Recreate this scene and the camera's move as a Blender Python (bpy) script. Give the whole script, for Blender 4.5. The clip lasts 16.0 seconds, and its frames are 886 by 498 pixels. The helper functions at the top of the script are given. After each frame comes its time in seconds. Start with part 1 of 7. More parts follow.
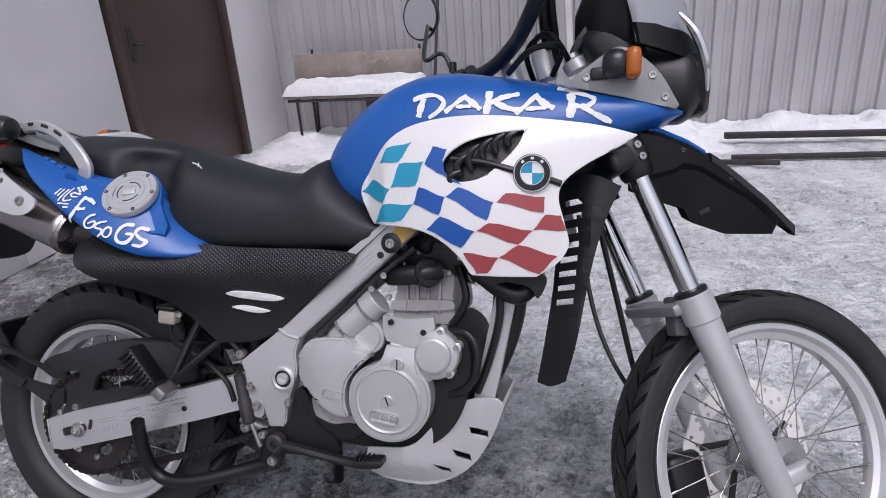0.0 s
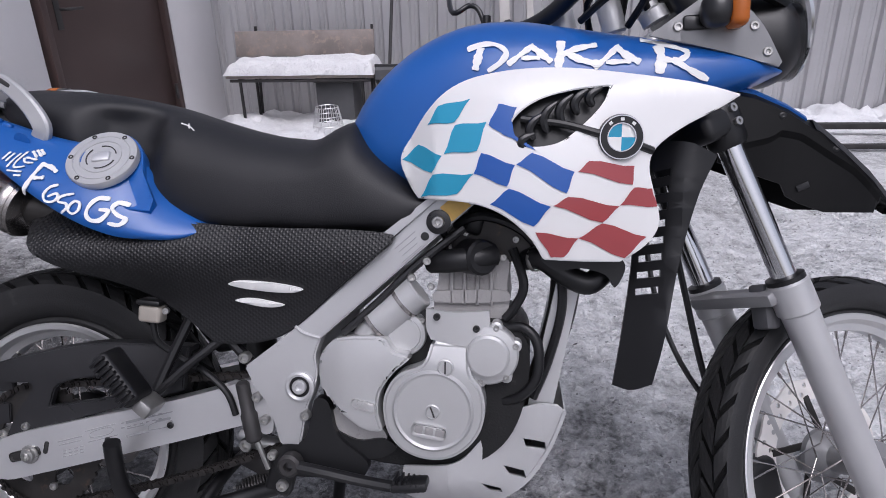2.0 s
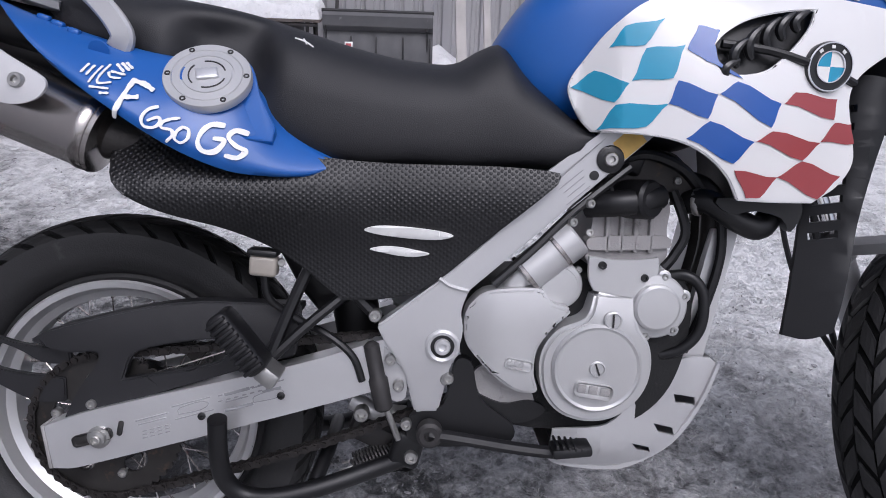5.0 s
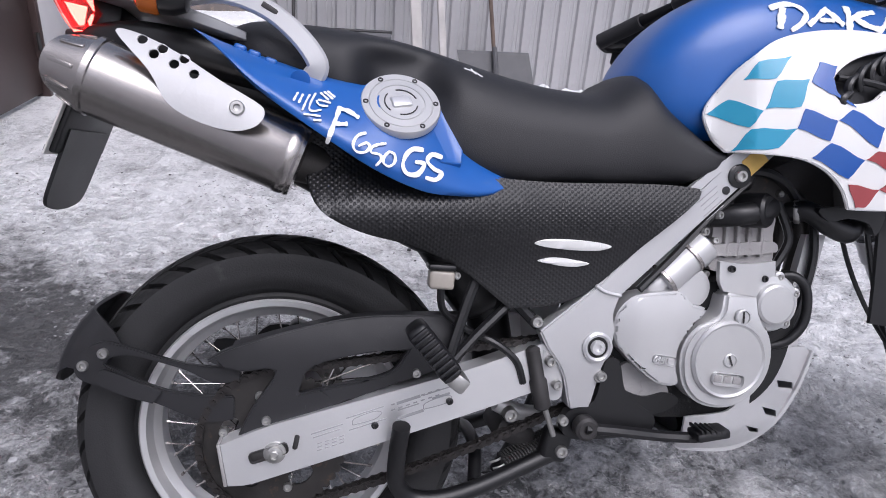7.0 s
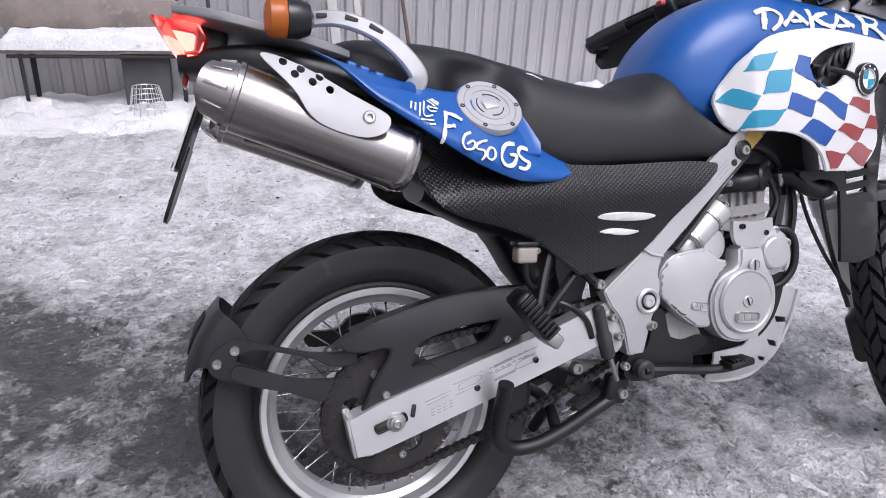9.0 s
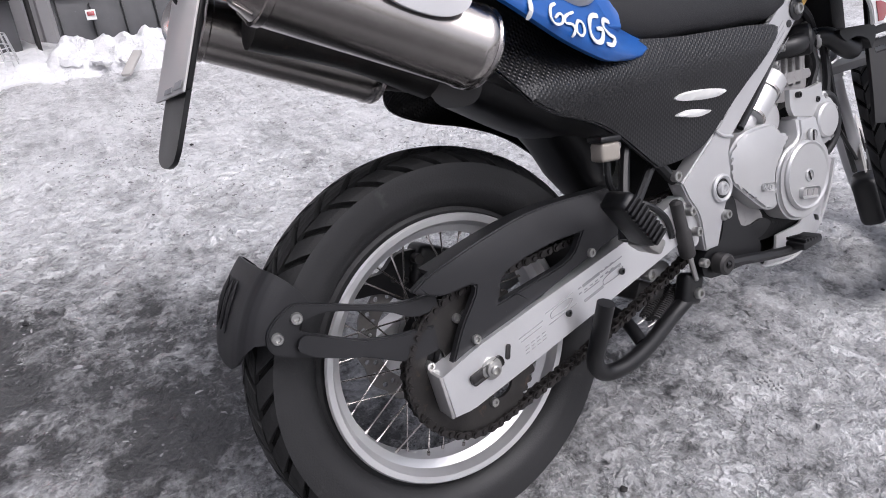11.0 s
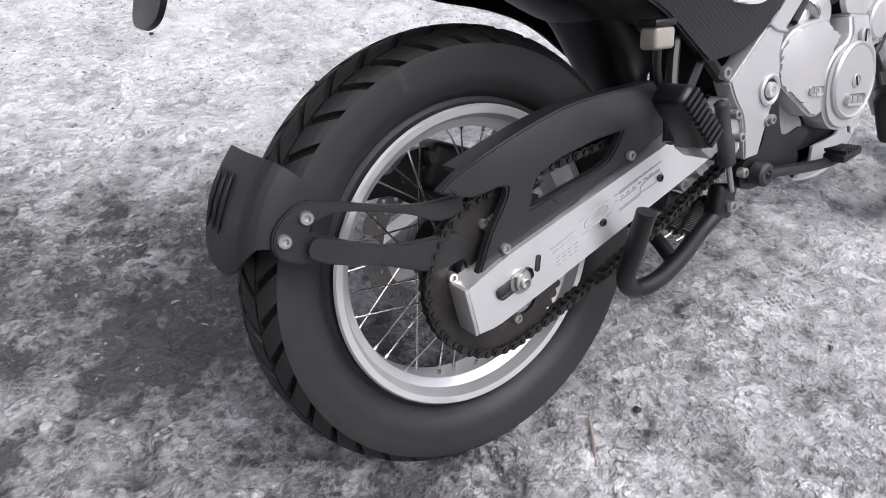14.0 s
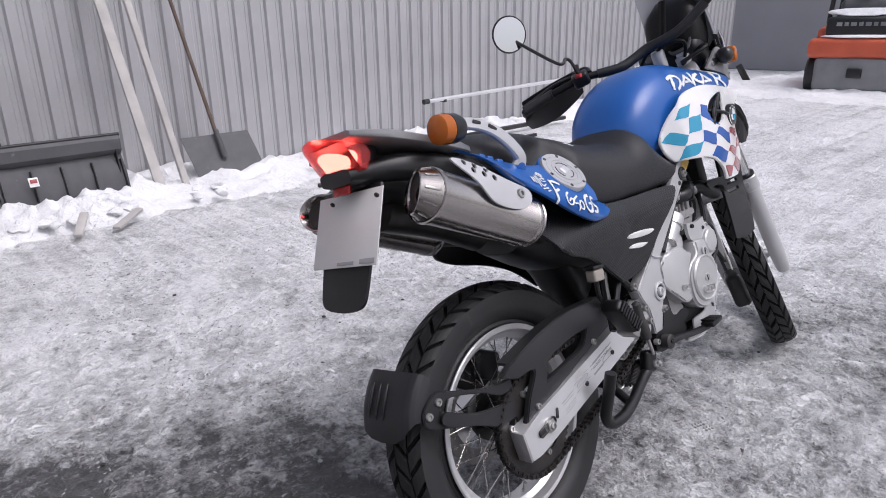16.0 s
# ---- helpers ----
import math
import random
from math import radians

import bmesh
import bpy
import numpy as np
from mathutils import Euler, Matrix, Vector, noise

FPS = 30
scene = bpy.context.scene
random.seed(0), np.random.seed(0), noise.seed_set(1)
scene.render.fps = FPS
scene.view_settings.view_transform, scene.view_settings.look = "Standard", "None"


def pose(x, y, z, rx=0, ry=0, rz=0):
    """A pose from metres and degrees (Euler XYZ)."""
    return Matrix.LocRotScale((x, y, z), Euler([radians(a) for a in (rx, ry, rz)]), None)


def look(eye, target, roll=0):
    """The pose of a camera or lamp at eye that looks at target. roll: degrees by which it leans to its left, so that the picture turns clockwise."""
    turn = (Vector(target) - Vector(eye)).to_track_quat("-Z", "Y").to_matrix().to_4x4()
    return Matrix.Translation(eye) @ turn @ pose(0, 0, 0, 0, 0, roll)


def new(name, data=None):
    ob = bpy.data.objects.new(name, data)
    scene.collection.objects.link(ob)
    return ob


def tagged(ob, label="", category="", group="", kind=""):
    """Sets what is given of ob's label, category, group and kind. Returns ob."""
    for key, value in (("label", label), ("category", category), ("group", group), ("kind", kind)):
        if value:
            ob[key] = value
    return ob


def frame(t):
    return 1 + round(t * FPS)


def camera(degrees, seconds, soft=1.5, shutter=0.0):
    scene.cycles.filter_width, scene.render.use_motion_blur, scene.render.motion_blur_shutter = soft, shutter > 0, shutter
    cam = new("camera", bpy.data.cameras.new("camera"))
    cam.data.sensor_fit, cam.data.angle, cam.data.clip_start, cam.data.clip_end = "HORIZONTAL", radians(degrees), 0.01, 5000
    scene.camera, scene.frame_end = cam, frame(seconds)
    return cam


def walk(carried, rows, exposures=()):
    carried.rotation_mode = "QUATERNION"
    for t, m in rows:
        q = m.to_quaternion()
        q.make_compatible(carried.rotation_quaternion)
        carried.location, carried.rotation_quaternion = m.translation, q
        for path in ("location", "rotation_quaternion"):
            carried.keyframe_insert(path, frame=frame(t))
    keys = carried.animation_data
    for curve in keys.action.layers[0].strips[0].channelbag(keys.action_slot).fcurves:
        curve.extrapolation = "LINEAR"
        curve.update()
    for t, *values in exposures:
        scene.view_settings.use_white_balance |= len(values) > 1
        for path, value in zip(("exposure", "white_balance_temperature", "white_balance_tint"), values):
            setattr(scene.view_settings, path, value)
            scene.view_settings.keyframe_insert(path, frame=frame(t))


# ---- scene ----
from mathutils.bvhtree import BVHTree
cam = camera(67.6, 16.0, soft=0.95)
METRES, EYE, TILT, LEAN, TURN = 3.069, 1.241, -22.1, 4.0, 13.0
ROWS = [
    (0.0, 0.0, 0.0, 0.0, 0.0, 0.0, -0.0),
    (0.5, 0.0011, 0.01, -0.0037, 0.99, -1.31, -2.24),
    (1.0, -0.017, 0.0308, -0.0087, 0.26, -0.16, -2.55),
    (1.5, -0.0476, 0.0585, -0.0076, -3.78, -0.06, 1.04),
    (2.0, -0.0685, 0.0724, -0.0072, -6.25, -0.55, -0.07),
    (2.5, -0.0829, 0.0876, -0.0094, -7.39, -1.12, -2.03),
    (3.0, -0.0983, 0.1058, -0.0114, -8.93, -1.95, 0.21),
    (3.5, -0.1176, 0.1191, -0.0123, -10.37, -2.57, 0.02),
    (4.0, -0.1348, 0.1303, -0.0125, -10.59, -3.73, -1.38),
    (6.5, -0.2941, 0.1464, -0.0228, -22.89, -4.01, 2.06),
    (7.0, -0.3216, 0.1518, -0.0161, -23.09, -2.69, 0.96),
    (7.5, -0.3481, 0.1404, -0.0195, -24.95, -2.53, 1.71),
    (8.0, -0.3888, 0.126, -0.0232, -28.2, -2.11, 3.54),
    (10.5, -0.4767, 0.2368, -0.013, -39.66, -7.32, 10.4),
    (11.0, -0.4804, 0.2696, -0.0156, -43.5, -10.67, 12.85),
    (11.5, -0.468, 0.3043, -0.0251, -44.82, -15.55, 13.0),
    (12.0, -0.4507, 0.3249, -0.0311, -46.33, -19.37, 13.64),
    (12.5, -0.4439, 0.3305, -0.031, -46.32, -20.8, 13.92),
    (13.0, -0.4459, 0.3311, -0.032, -46.53, -21.28, 13.47),
    (13.5, -0.4522, 0.3302, -0.0293, -45.82, -20.26, 12.86),
    (14.0, -0.4762, 0.3182, -0.026, -46.44, -18.44, 10.56),
    (14.5, -0.5325, 0.2891, -0.0207, -48.0, -13.46, 9.18),
    (15.0, -0.5759, 0.2484, -0.0065, -47.99, -7.46, 11.73),
    (15.5, -0.6251, 0.2227, 0.0034, -48.7, -3.85, 13.36),
    (16.0, -0.6762, 0.2462, 0.0374, -55.16, -3.35, 17.19),
]
BASE = pose(1.1605, -1.047, EYE, TILT, LEAN, TURN)
walk(cam, [(t, BASE @ pose(METRES * x, METRES * y, METRES * z, 90 + pitch, roll, yaw)) for t, x, y, z, yaw, pitch, roll in ROWS],
     exposures=[(0.0, -0.15, 6050, 18), (4.2, -0.15, 5950, 17), (6.5, 0.14, 6000, 17), (8.2, 0.24, 6050, 17), (10.5, 0.20, 6150, 16), (12.0, 0.45, 6250, 14), (13.5, 0.50, 6250, 14), (15.0, 0.38, 6200, 15), (16.0, 0.10, 6150, 16)])

# ---- sky and sun: an overcast winter day ----
world = bpy.data.worlds.new("sky")
scene.world = world
world.use_nodes = True
wn = world.node_tree
sky = wn.nodes.new("ShaderNodeTexSky")
sky.sky_type, sky.sun_disc = "NISHITA", False
sky.sun_elevation, sky.sun_rotation = radians(59), radians(160)
sky.air_density, sky.dust_density, sky.ozone_density = 1.0, 6.0, 1.0
pale = wn.nodes.new("ShaderNodeHueSaturation")
pale.inputs["Saturation"].default_value = 0.5
wn.links.new(sky.outputs[0], pale.inputs["Color"])
back = wn.nodes["Background"]
back.inputs["Strength"].default_value = 0.125
wn.links.new(pale.outputs[0], back.inputs["Color"])
sun = new("sun", bpy.data.lights.new("sun", "SUN"))
sun.data.energy, sun.data.angle, sun.data.color = 0.9, radians(40), (0.97, 0.98, 1.0)
sun.matrix_world = look((1.6, -3.6, 6.5), (0.4, 0, 0))


# ---- materials ----
def nodes_of(name):
    m = bpy.data.materials.new(name)
    m.use_nodes = True
    return m, m.node_tree, m.node_tree.nodes["Principled BSDF"]


def mat(name, col, rough=0.5, metal=0.0, var=0.15, scale=6.0, bump=0.1, fine=220.0, coat=0.0, wear=None, amount=0.3, shine=0.5):
    """Plain surface: colour, two scales of variation, fine relief, and dirt or wear of a second colour in patches."""
    m, tree, b = nodes_of(name)
    link = tree.links.new
    at = tree.nodes.new("ShaderNodeTexCoord").outputs["Object"]
    big, small = tree.nodes.new("ShaderNodeTexNoise"), tree.nodes.new("ShaderNodeTexNoise")
    for n, s, d in ((big, scale, 6), (small, fine, 3)):
        n.inputs["Scale"].default_value, n.inputs["Detail"].default_value = s, d
        link(at, n.inputs["Vector"])
    ramp = tree.nodes.new("ShaderNodeMapRange")
    ramp.inputs["From Min"].default_value, ramp.inputs["From Max"].default_value = 0.3, 0.7
    ramp.inputs["To Min"].default_value, ramp.inputs["To Max"].default_value = 1 - var, 1 + var
    link(big.outputs["Fac"], ramp.inputs["Value"])
    mul = tree.nodes.new("ShaderNodeMix")
    mul.data_type, mul.blend_type = "RGBA", "MULTIPLY"
    mul.inputs["Factor"].default_value = 1.0
    mul.inputs["A"].default_value = (*col, 1)
    link(ramp.outputs["Result"], mul.inputs["B"])
    out = mul.outputs["Result"]
    if wear:
        patch = tree.nodes.new("ShaderNodeTexNoise")
        patch.inputs["Scale"].default_value, patch.inputs["Detail"].default_value, patch.inputs["Roughness"].default_value = scale * 2.3, 9, 0.7
        link(at, patch.inputs["Vector"])
        cut = tree.nodes.new("ShaderNodeMapRange")
        cut.inputs["From Min"].default_value, cut.inputs["From Max"].default_value = 0.72 - amount * 0.4, 0.85 - amount * 0.4
        link(patch.outputs["Fac"], cut.inputs["Value"])
        mix = tree.nodes.new("ShaderNodeMix")
        mix.data_type = "RGBA"
        link(cut.outputs["Result"], mix.inputs["Factor"])
        link(out, mix.inputs["A"])
        mix.inputs["B"].default_value = (*wear, 1)
        out = mix.outputs["Result"]
    link(out, b.inputs["Base Color"])
    gloss = tree.nodes.new("ShaderNodeMapRange")
    gloss.inputs["To Min"].default_value, gloss.inputs["To Max"].default_value = max(0.03, rough - 0.08), min(1, rough + 0.08)
    link(big.outputs["Fac"], gloss.inputs["Value"])
    link(gloss.outputs["Result"], b.inputs["Roughness"])
    b.inputs["Metallic"].default_value, b.inputs["Coat Weight"].default_value = metal, coat
    b.inputs["Coat Roughness"].default_value, b.inputs["Specular IOR Level"].default_value = 0.06, shine
    if bump:
        bn = tree.nodes.new("ShaderNodeBump")
        bn.inputs["Strength"].default_value, bn.inputs["Distance"].default_value = bump, 0.002
        link(small.outputs["Fac"], bn.inputs["Height"])
        link(bn.outputs["Normal"], b.inputs["Normal"])
    return m


BLUE = mat("blue_paint", (0.009, 0.10, 0.385), 0.33, var=0.05, bump=0.0, coat=0.25)
WHITE = mat("white_paint", (0.80, 0.795, 0.785), 0.25, var=0.03, bump=0.0, coat=0.5, wear=(0.55, 0.53, 0.5), amount=0.05)
CYAN = mat("light_blue_paint", (0.02, 0.31, 0.50), 0.25, var=0.05, bump=0.0, coat=0.5)
NAVY = mat("deep_blue_paint", (0.012, 0.09, 0.38), 0.25, var=0.05, bump=0.0, coat=0.5)
RED = mat("red_paint", (0.34, 0.055, 0.06), 0.25, var=0.06, bump=0.0, coat=0.5)
DECAL = mat("white_decal", (0.82, 0.82, 0.80), 0.4, var=0.04, bump=0.05)
BLACK = mat("black_plastic", (0.0055, 0.0055, 0.0065), 0.42, var=0.25, scale=9, bump=0.06, fine=600, wear=(0.03, 0.03, 0.03), amount=0.15, shine=0.55)
FADED = mat("faded_black_plastic", (0.016, 0.016, 0.018), 0.5, var=0.2, scale=9, bump=0.12, fine=500, wear=(0.05, 0.05, 0.05), amount=0.15, shine=0.5)
DEEPBLACK = mat("deep_black_plastic", (0.0028, 0.0028, 0.0032), 0.48, var=0.25, scale=9, bump=0.08, fine=500, wear=(0.012, 0.012, 0.012), amount=0.12, shine=0.28)
GLOSSBLACK = mat("gloss_black_paint", (0.012, 0.012, 0.013), 0.3, var=0.2, bump=0.05, coat=0.2)
VINYL = mat("seat_vinyl", (0.0095, 0.0095, 0.0115), 0.5, var=0.15, scale=5, bump=0.35, fine=900, wear=(0.026, 0.026, 0.026), amount=0.1, shine=0.55)
SILVER = mat("silver_frame_paint", (0.54, 0.54, 0.545), 0.34, metal=0.4, var=0.06, bump=0.05, wear=(0.3, 0.29, 0.28), amount=0.08)
GREYPAINT = mat("grey_plate_paint", (0.26, 0.26, 0.265), 0.4, metal=0.25, var=0.06, bump=0.05, wear=(0.16, 0.16, 0.16), amount=0.1)
CASTING = mat("silver_engine_casting", (0.54, 0.54, 0.54), 0.36, metal=0.45, var=0.08, bump=0.07, fine=500, wear=(0.28, 0.26, 0.24), amount=0.15)
RAWCAST = mat("raw_cylinder_casting", (0.38, 0.37, 0.365), 0.6, metal=0.3, var=0.2, bump=0.4, fine=300, wear=(0.16, 0.15, 0.14), amount=0.3)
ALU = mat("aluminium", (0.76, 0.76, 0.765), 0.30, metal=0.7, var=0.06, bump=0.05, wear=(0.42, 0.40, 0.38), amount=0.12)
DISCSTEEL = mat("ground_disc_steel", (0.86, 0.83, 0.80), 0.5, metal=0.15, var=0.08, scale=20, bump=0.1, fine=400, wear=(0.45, 0.33, 0.25), amount=0.15)
DARKDISC = mat("worn_rear_disc", (0.22, 0.21, 0.205), 0.45, metal=0.5, var=0.15, scale=25, bump=0.1, fine=400, wear=(0.10, 0.085, 0.075), amount=0.3)
CHROME = mat("hard_chrome", (0.82, 0.82, 0.83), 0.1, metal=1.0, var=0.03, bump=0.0)
STEEL = mat("brushed_steel", (0.50, 0.47, 0.45), 0.22, metal=1.0, var=0.05, scale=8, bump=0.02, fine=300)
ZINC = mat("zinc_bolt", (0.46, 0.455, 0.44), 0.38, metal=0.9, var=0.1, scale=60, bump=0.1)
# crankcase metal, darkened by the shade between the covers, put into its colour
SHADEDCASE = mat("shaded_crankcase", (0.012, 0.012, 0.0125), 0.6, metal=0.3, var=0.3, scale=14, bump=0.4, fine=250, wear=(0.075, 0.072, 0.07), amount=0.25)
DARKSTEEL = mat("dark_exhaust_steel", (0.05, 0.047, 0.045), 0.45, metal=0.6, var=0.3, scale=15, bump=0.2, wear=(0.12, 0.08, 0.06), amount=0.3)
RUBBER = mat("tyre_rubber", (0.018, 0.018, 0.019), 0.56, var=0.25, scale=7, bump=0.3, fine=350, wear=(0.05, 0.049, 0.048), amount=0.28, shine=0.5)
TREAD = mat("worn_tread_rubber", (0.013, 0.013, 0.0135), 0.6, var=0.3, scale=12, bump=0.3, fine=350, wear=(0.03, 0.029, 0.028), amount=0.2, shine=0.45)
# unworn groove rubber, with the shade deep in the tread put into its colour
SHADEDGROOVE = mat("shaded_groove_rubber", (0.008, 0.008, 0.008), 0.9, var=0.3, scale=20, bump=0.3, shine=0.1)
RUST = mat("worn_chain_steel", (0.030, 0.027, 0.026), 0.5, metal=0.5, var=0.4, scale=30, bump=0.3, wear=(0.075, 0.042, 0.030), amount=0.25)
CREAM = mat("aged_plastic", (0.34, 0.31, 0.27), 0.4, var=0.1, scale=30)
YELLOW = mat("yellow_label", (0.75, 0.48, 0.12), 0.5, var=0.1, scale=40)
SHIELDGREY = mat("grey_shield_paint", (0.50, 0.50, 0.51), 0.45, metal=0.1, var=0.06, bump=0.08, wear=(0.38, 0.37, 0.36), amount=0.1)
INK = mat("label_ink", (0.36, 0.36, 0.37), 0.5, var=0.1)
PLATE = mat("plate_white", (0.72, 0.71, 0.69), 0.4, var=0.05, wear=(0.5, 0.48, 0.46), amount=0.1)
PINK = mat("switch_red", (0.45, 0.04, 0.05), 0.4)


def clear(name, col, rough=0.05, glow=None, strength=0.0, weight=1.0):
    m, tree, b = nodes_of(name)
    b.inputs["Base Color"].default_value = (*col, 1)
    b.inputs["Roughness"].default_value, b.inputs["Transmission Weight"].default_value = rough, weight
    b.inputs["IOR"].default_value = 1.45
    if glow:
        b.inputs["Emission Color"].default_value, b.inputs["Emission Strength"].default_value = (*glow, 1), strength
    return m


AMBER = clear("amber_lens", (0.56, 0.15, 0.02), 0.2, weight=0.25)
REDLENS = clear("red_lens", (0.75, 0.035, 0.04), 0.10, glow=(1.0, 0.06, 0.05), strength=0.05, weight=0.75)
REFLECTOR = clear("red_reflector", (0.5, 0.02, 0.02), 0.2, weight=0.2)
LAMPGLOW = clear("lit_tail_lamp", (1.0, 0.45, 0.35), 0.3, glow=(1.0, 0.40, 0.26), strength=13.0, weight=0.0)
SMOKED = clear("smoked_screen", (0.50, 0.51, 0.55), 0.08, weight=0.4)
GLASS = clear("headlight_glass", (0.95, 0.96, 0.97), 0.03)
MIRROR, _, _b = nodes_of("mirror_glass")
_b.inputs["Base Color"].default_value, _b.inputs["Metallic"].default_value, _b.inputs["Roughness"].default_value = (0.9, 0.9, 0.9, 1), 1.0, 0.02


def dimpled():
    """Black plastic with a raised hexagonal dot grain, 9 mm apart."""
    m = mat("dimpled_black_plastic", (0.008, 0.008, 0.009), 0.38, var=0.2, bump=0.1, fine=600, shine=0.55)
    tree, b = m.node_tree, m.node_tree.nodes["Principled BSDF"]
    link, N = tree.links.new, tree.nodes.new
    at = N("ShaderNodeTexCoord").outputs["Object"]
    sep = N("ShaderNodeSeparateXYZ")
    link(at, sep.inputs[0])

    def op(kind, a, b_=None):
        n = N("ShaderNodeMath")
        n.operation = kind
        for i, v in enumerate((a, b_)):
            if isinstance(v, (int, float)):
                n.inputs[i].default_value = v
            elif v is not None:
                link(v, n.inputs[i])
        return n.outputs[0]

    def dots(shift):
        u = op("SUBTRACT", op("FRACT", op("ADD", op("MULTIPLY", sep.outputs["X"], 1 / 0.0105), shift)), 0.5)
        v = op("SUBTRACT", op("FRACT", op("ADD", op("MULTIPLY", sep.outputs["Z"], 1 / 0.0078), shift)), 0.5)
        return op("ADD", op("MULTIPLY", op("MULTIPLY", u, u), 1.9), op("MULTIPLY", v, v))
    d = op("MINIMUM", dots(0.0), dots(0.5))
    h = op("SUBTRACT", 1.0, op("MINIMUM", op("MULTIPLY", d, 9.0), 1.0))
    bn = N("ShaderNodeBump")
    bn.inputs["Strength"].default_value, bn.inputs["Distance"].default_value = 0.38, 0.003
    worn = N("ShaderNodeMapRange")
    link(sep.outputs["Z"], worn.inputs[0])
    for i, v in enumerate((0.66, 0.705, 0.3, 1.0)):
        worn.inputs[i + 1].default_value = v
    link(op("MULTIPLY", h, worn.outputs[0]), bn.inputs["Height"])
    link(bn.outputs["Normal"], b.inputs["Normal"])
    return m


DIMPLED = dimpled()


def snowy(name, dark, light, lo, hi, scale, wide):
    """Trodden snow and ice: pale crust over dirty ice, broken at several scales."""
    m, tree, b = nodes_of(name)
    link, N = tree.links.new, tree.nodes.new
    at = N("ShaderNodeTexCoord").outputs["Object"]

    def noise_at(s, detail, rough, twist=0.0):
        n = N("ShaderNodeTexNoise")
        n.inputs["Scale"].default_value, n.inputs["Detail"].default_value, n.inputs["Roughness"].default_value = s, detail, rough
        n.inputs["Distortion"].default_value = twist
        link(at, n.inputs["Vector"])
        return n.outputs["Fac"]

    def op(kind, a, b_):
        n = N("ShaderNodeMath")
        n.operation = kind
        for i, v in enumerate((a, b_)):
            if isinstance(v, (int, float)):
                n.inputs[i].default_value = v
            else:
                link(v, n.inputs[i])
        return n.outputs[0]

    def between(v, a, c, p, q):
        n = N("ShaderNodeMapRange")
        n.interpolation_type = "SMOOTHSTEP"
        n.inputs["From Min"].default_value, n.inputs["From Max"].default_value = a, c
        n.inputs["To Min"].default_value, n.inputs["To Max"].default_value = p, q
        link(v, n.inputs["Value"])
        return n.outputs["Result"]
    sep = N("ShaderNodeSeparateXYZ")
    link(at, sep.inputs[0])
    X, Y = sep.outputs["X"], sep.outputs["Y"]
    # lumps of three sizes, raised flakes of pale crust between them
    centred = lambda s, detail, rough, twist, k: op("MULTIPLY", op("SUBTRACT", noise_at(s, detail, rough, twist), 0.5), k)
    lump = op("ADD", centred(scale * 2.1, 4, 0.55, 0.0, 1.0), op("ADD", centred(scale * 4.5, 5, 0.6, 0.0, 0.7), centred(scale * 14, 4, 0.65, 0.0, 0.35)))
    crust = between(noise_at(scale * 2.4, 8, 0.62, 0.0), 0.52, 0.565, 0.0, 1.0)
    crust = op("MULTIPLY", crust, between(noise_at(scale * 0.35, 4, 0.6), 0.40, 0.60, 0.15, 1.0))
    field = op("ADD", op("ADD", centred(1.3, 4, 0.6, 0.0, 0.6), centred(3.7, 6, 0.62, 0.7, 0.75)), op("ADD", 0.48, op("MULTIPLY", lump, 0.50)))
    # thin broken ridges of pale crust, and grain
    wall = between(op("ABSOLUTE", op("SUBTRACT", noise_at(scale * 1.5, 7, 0.62, 0.25), 0.5), 0.0), 0.0, 0.024, 1.0, 0.0)
    wall = op("MULTIPLY", wall, between(noise_at(scale * 0.9, 5, 0.6, 0.4), 0.46, 0.60, 0.0, 1.0))
    grain = centred(scale * 9, 5, 0.62, 0.0, 1.0)
    # pits: the shade of small hollows is put into the colour
    pits = between(noise_at(scale * 3.4, 4, 0.55), 0.36, 0.42, 1.0, 0.0)
    field = op("ADD", op("ADD", field, op("SUBTRACT", op("MULTIPLY", crust, 0.17), op("MULTIPLY", pits, 0.10 if wide else 0.0))), op("ADD", op("MULTIPLY", wall, 0.26 if wide else 0.05), op("MULTIPLY", grain, 0.45 if wide else 0.2)))
    if wide:
        field = op("ADD", field, between(sep.outputs["Z"], -0.017, 0.003, -0.11, 0.13))
        # cleaner snow towards the fence, darker ground behind the rear wheel
        off = op("ADD", op("ADD", Y, op("MULTIPLY", X, 0.45)), centred(2.1, 6, 0.62, 0.5, 1.1))
        field = op("ADD", field, between(off, 0.50, 1.75, -0.12, 0.19))
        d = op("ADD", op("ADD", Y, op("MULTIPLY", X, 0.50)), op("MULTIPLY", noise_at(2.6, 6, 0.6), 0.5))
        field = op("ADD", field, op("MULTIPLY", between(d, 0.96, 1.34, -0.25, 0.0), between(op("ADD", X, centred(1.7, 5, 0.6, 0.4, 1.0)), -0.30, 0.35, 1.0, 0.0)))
        # the bike's soft shade under the engine, put into the ground colour
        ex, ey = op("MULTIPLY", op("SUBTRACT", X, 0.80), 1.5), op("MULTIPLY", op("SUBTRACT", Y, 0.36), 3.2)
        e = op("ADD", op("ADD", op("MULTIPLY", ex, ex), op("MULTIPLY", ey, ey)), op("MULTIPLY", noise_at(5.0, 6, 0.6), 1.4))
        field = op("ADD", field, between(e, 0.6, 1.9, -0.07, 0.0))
    ramp = N("ShaderNodeValToRGB")
    ramp.color_ramp.elements[0].position, ramp.color_ramp.elements[0].color = lo, (*dark, 1)
    ramp.color_ramp.elements[1].position, ramp.color_ramp.elements[1].color = hi, (*light, 1)
    mid = ramp.color_ramp.elements.new(lo * 0.5 + hi * 0.5)
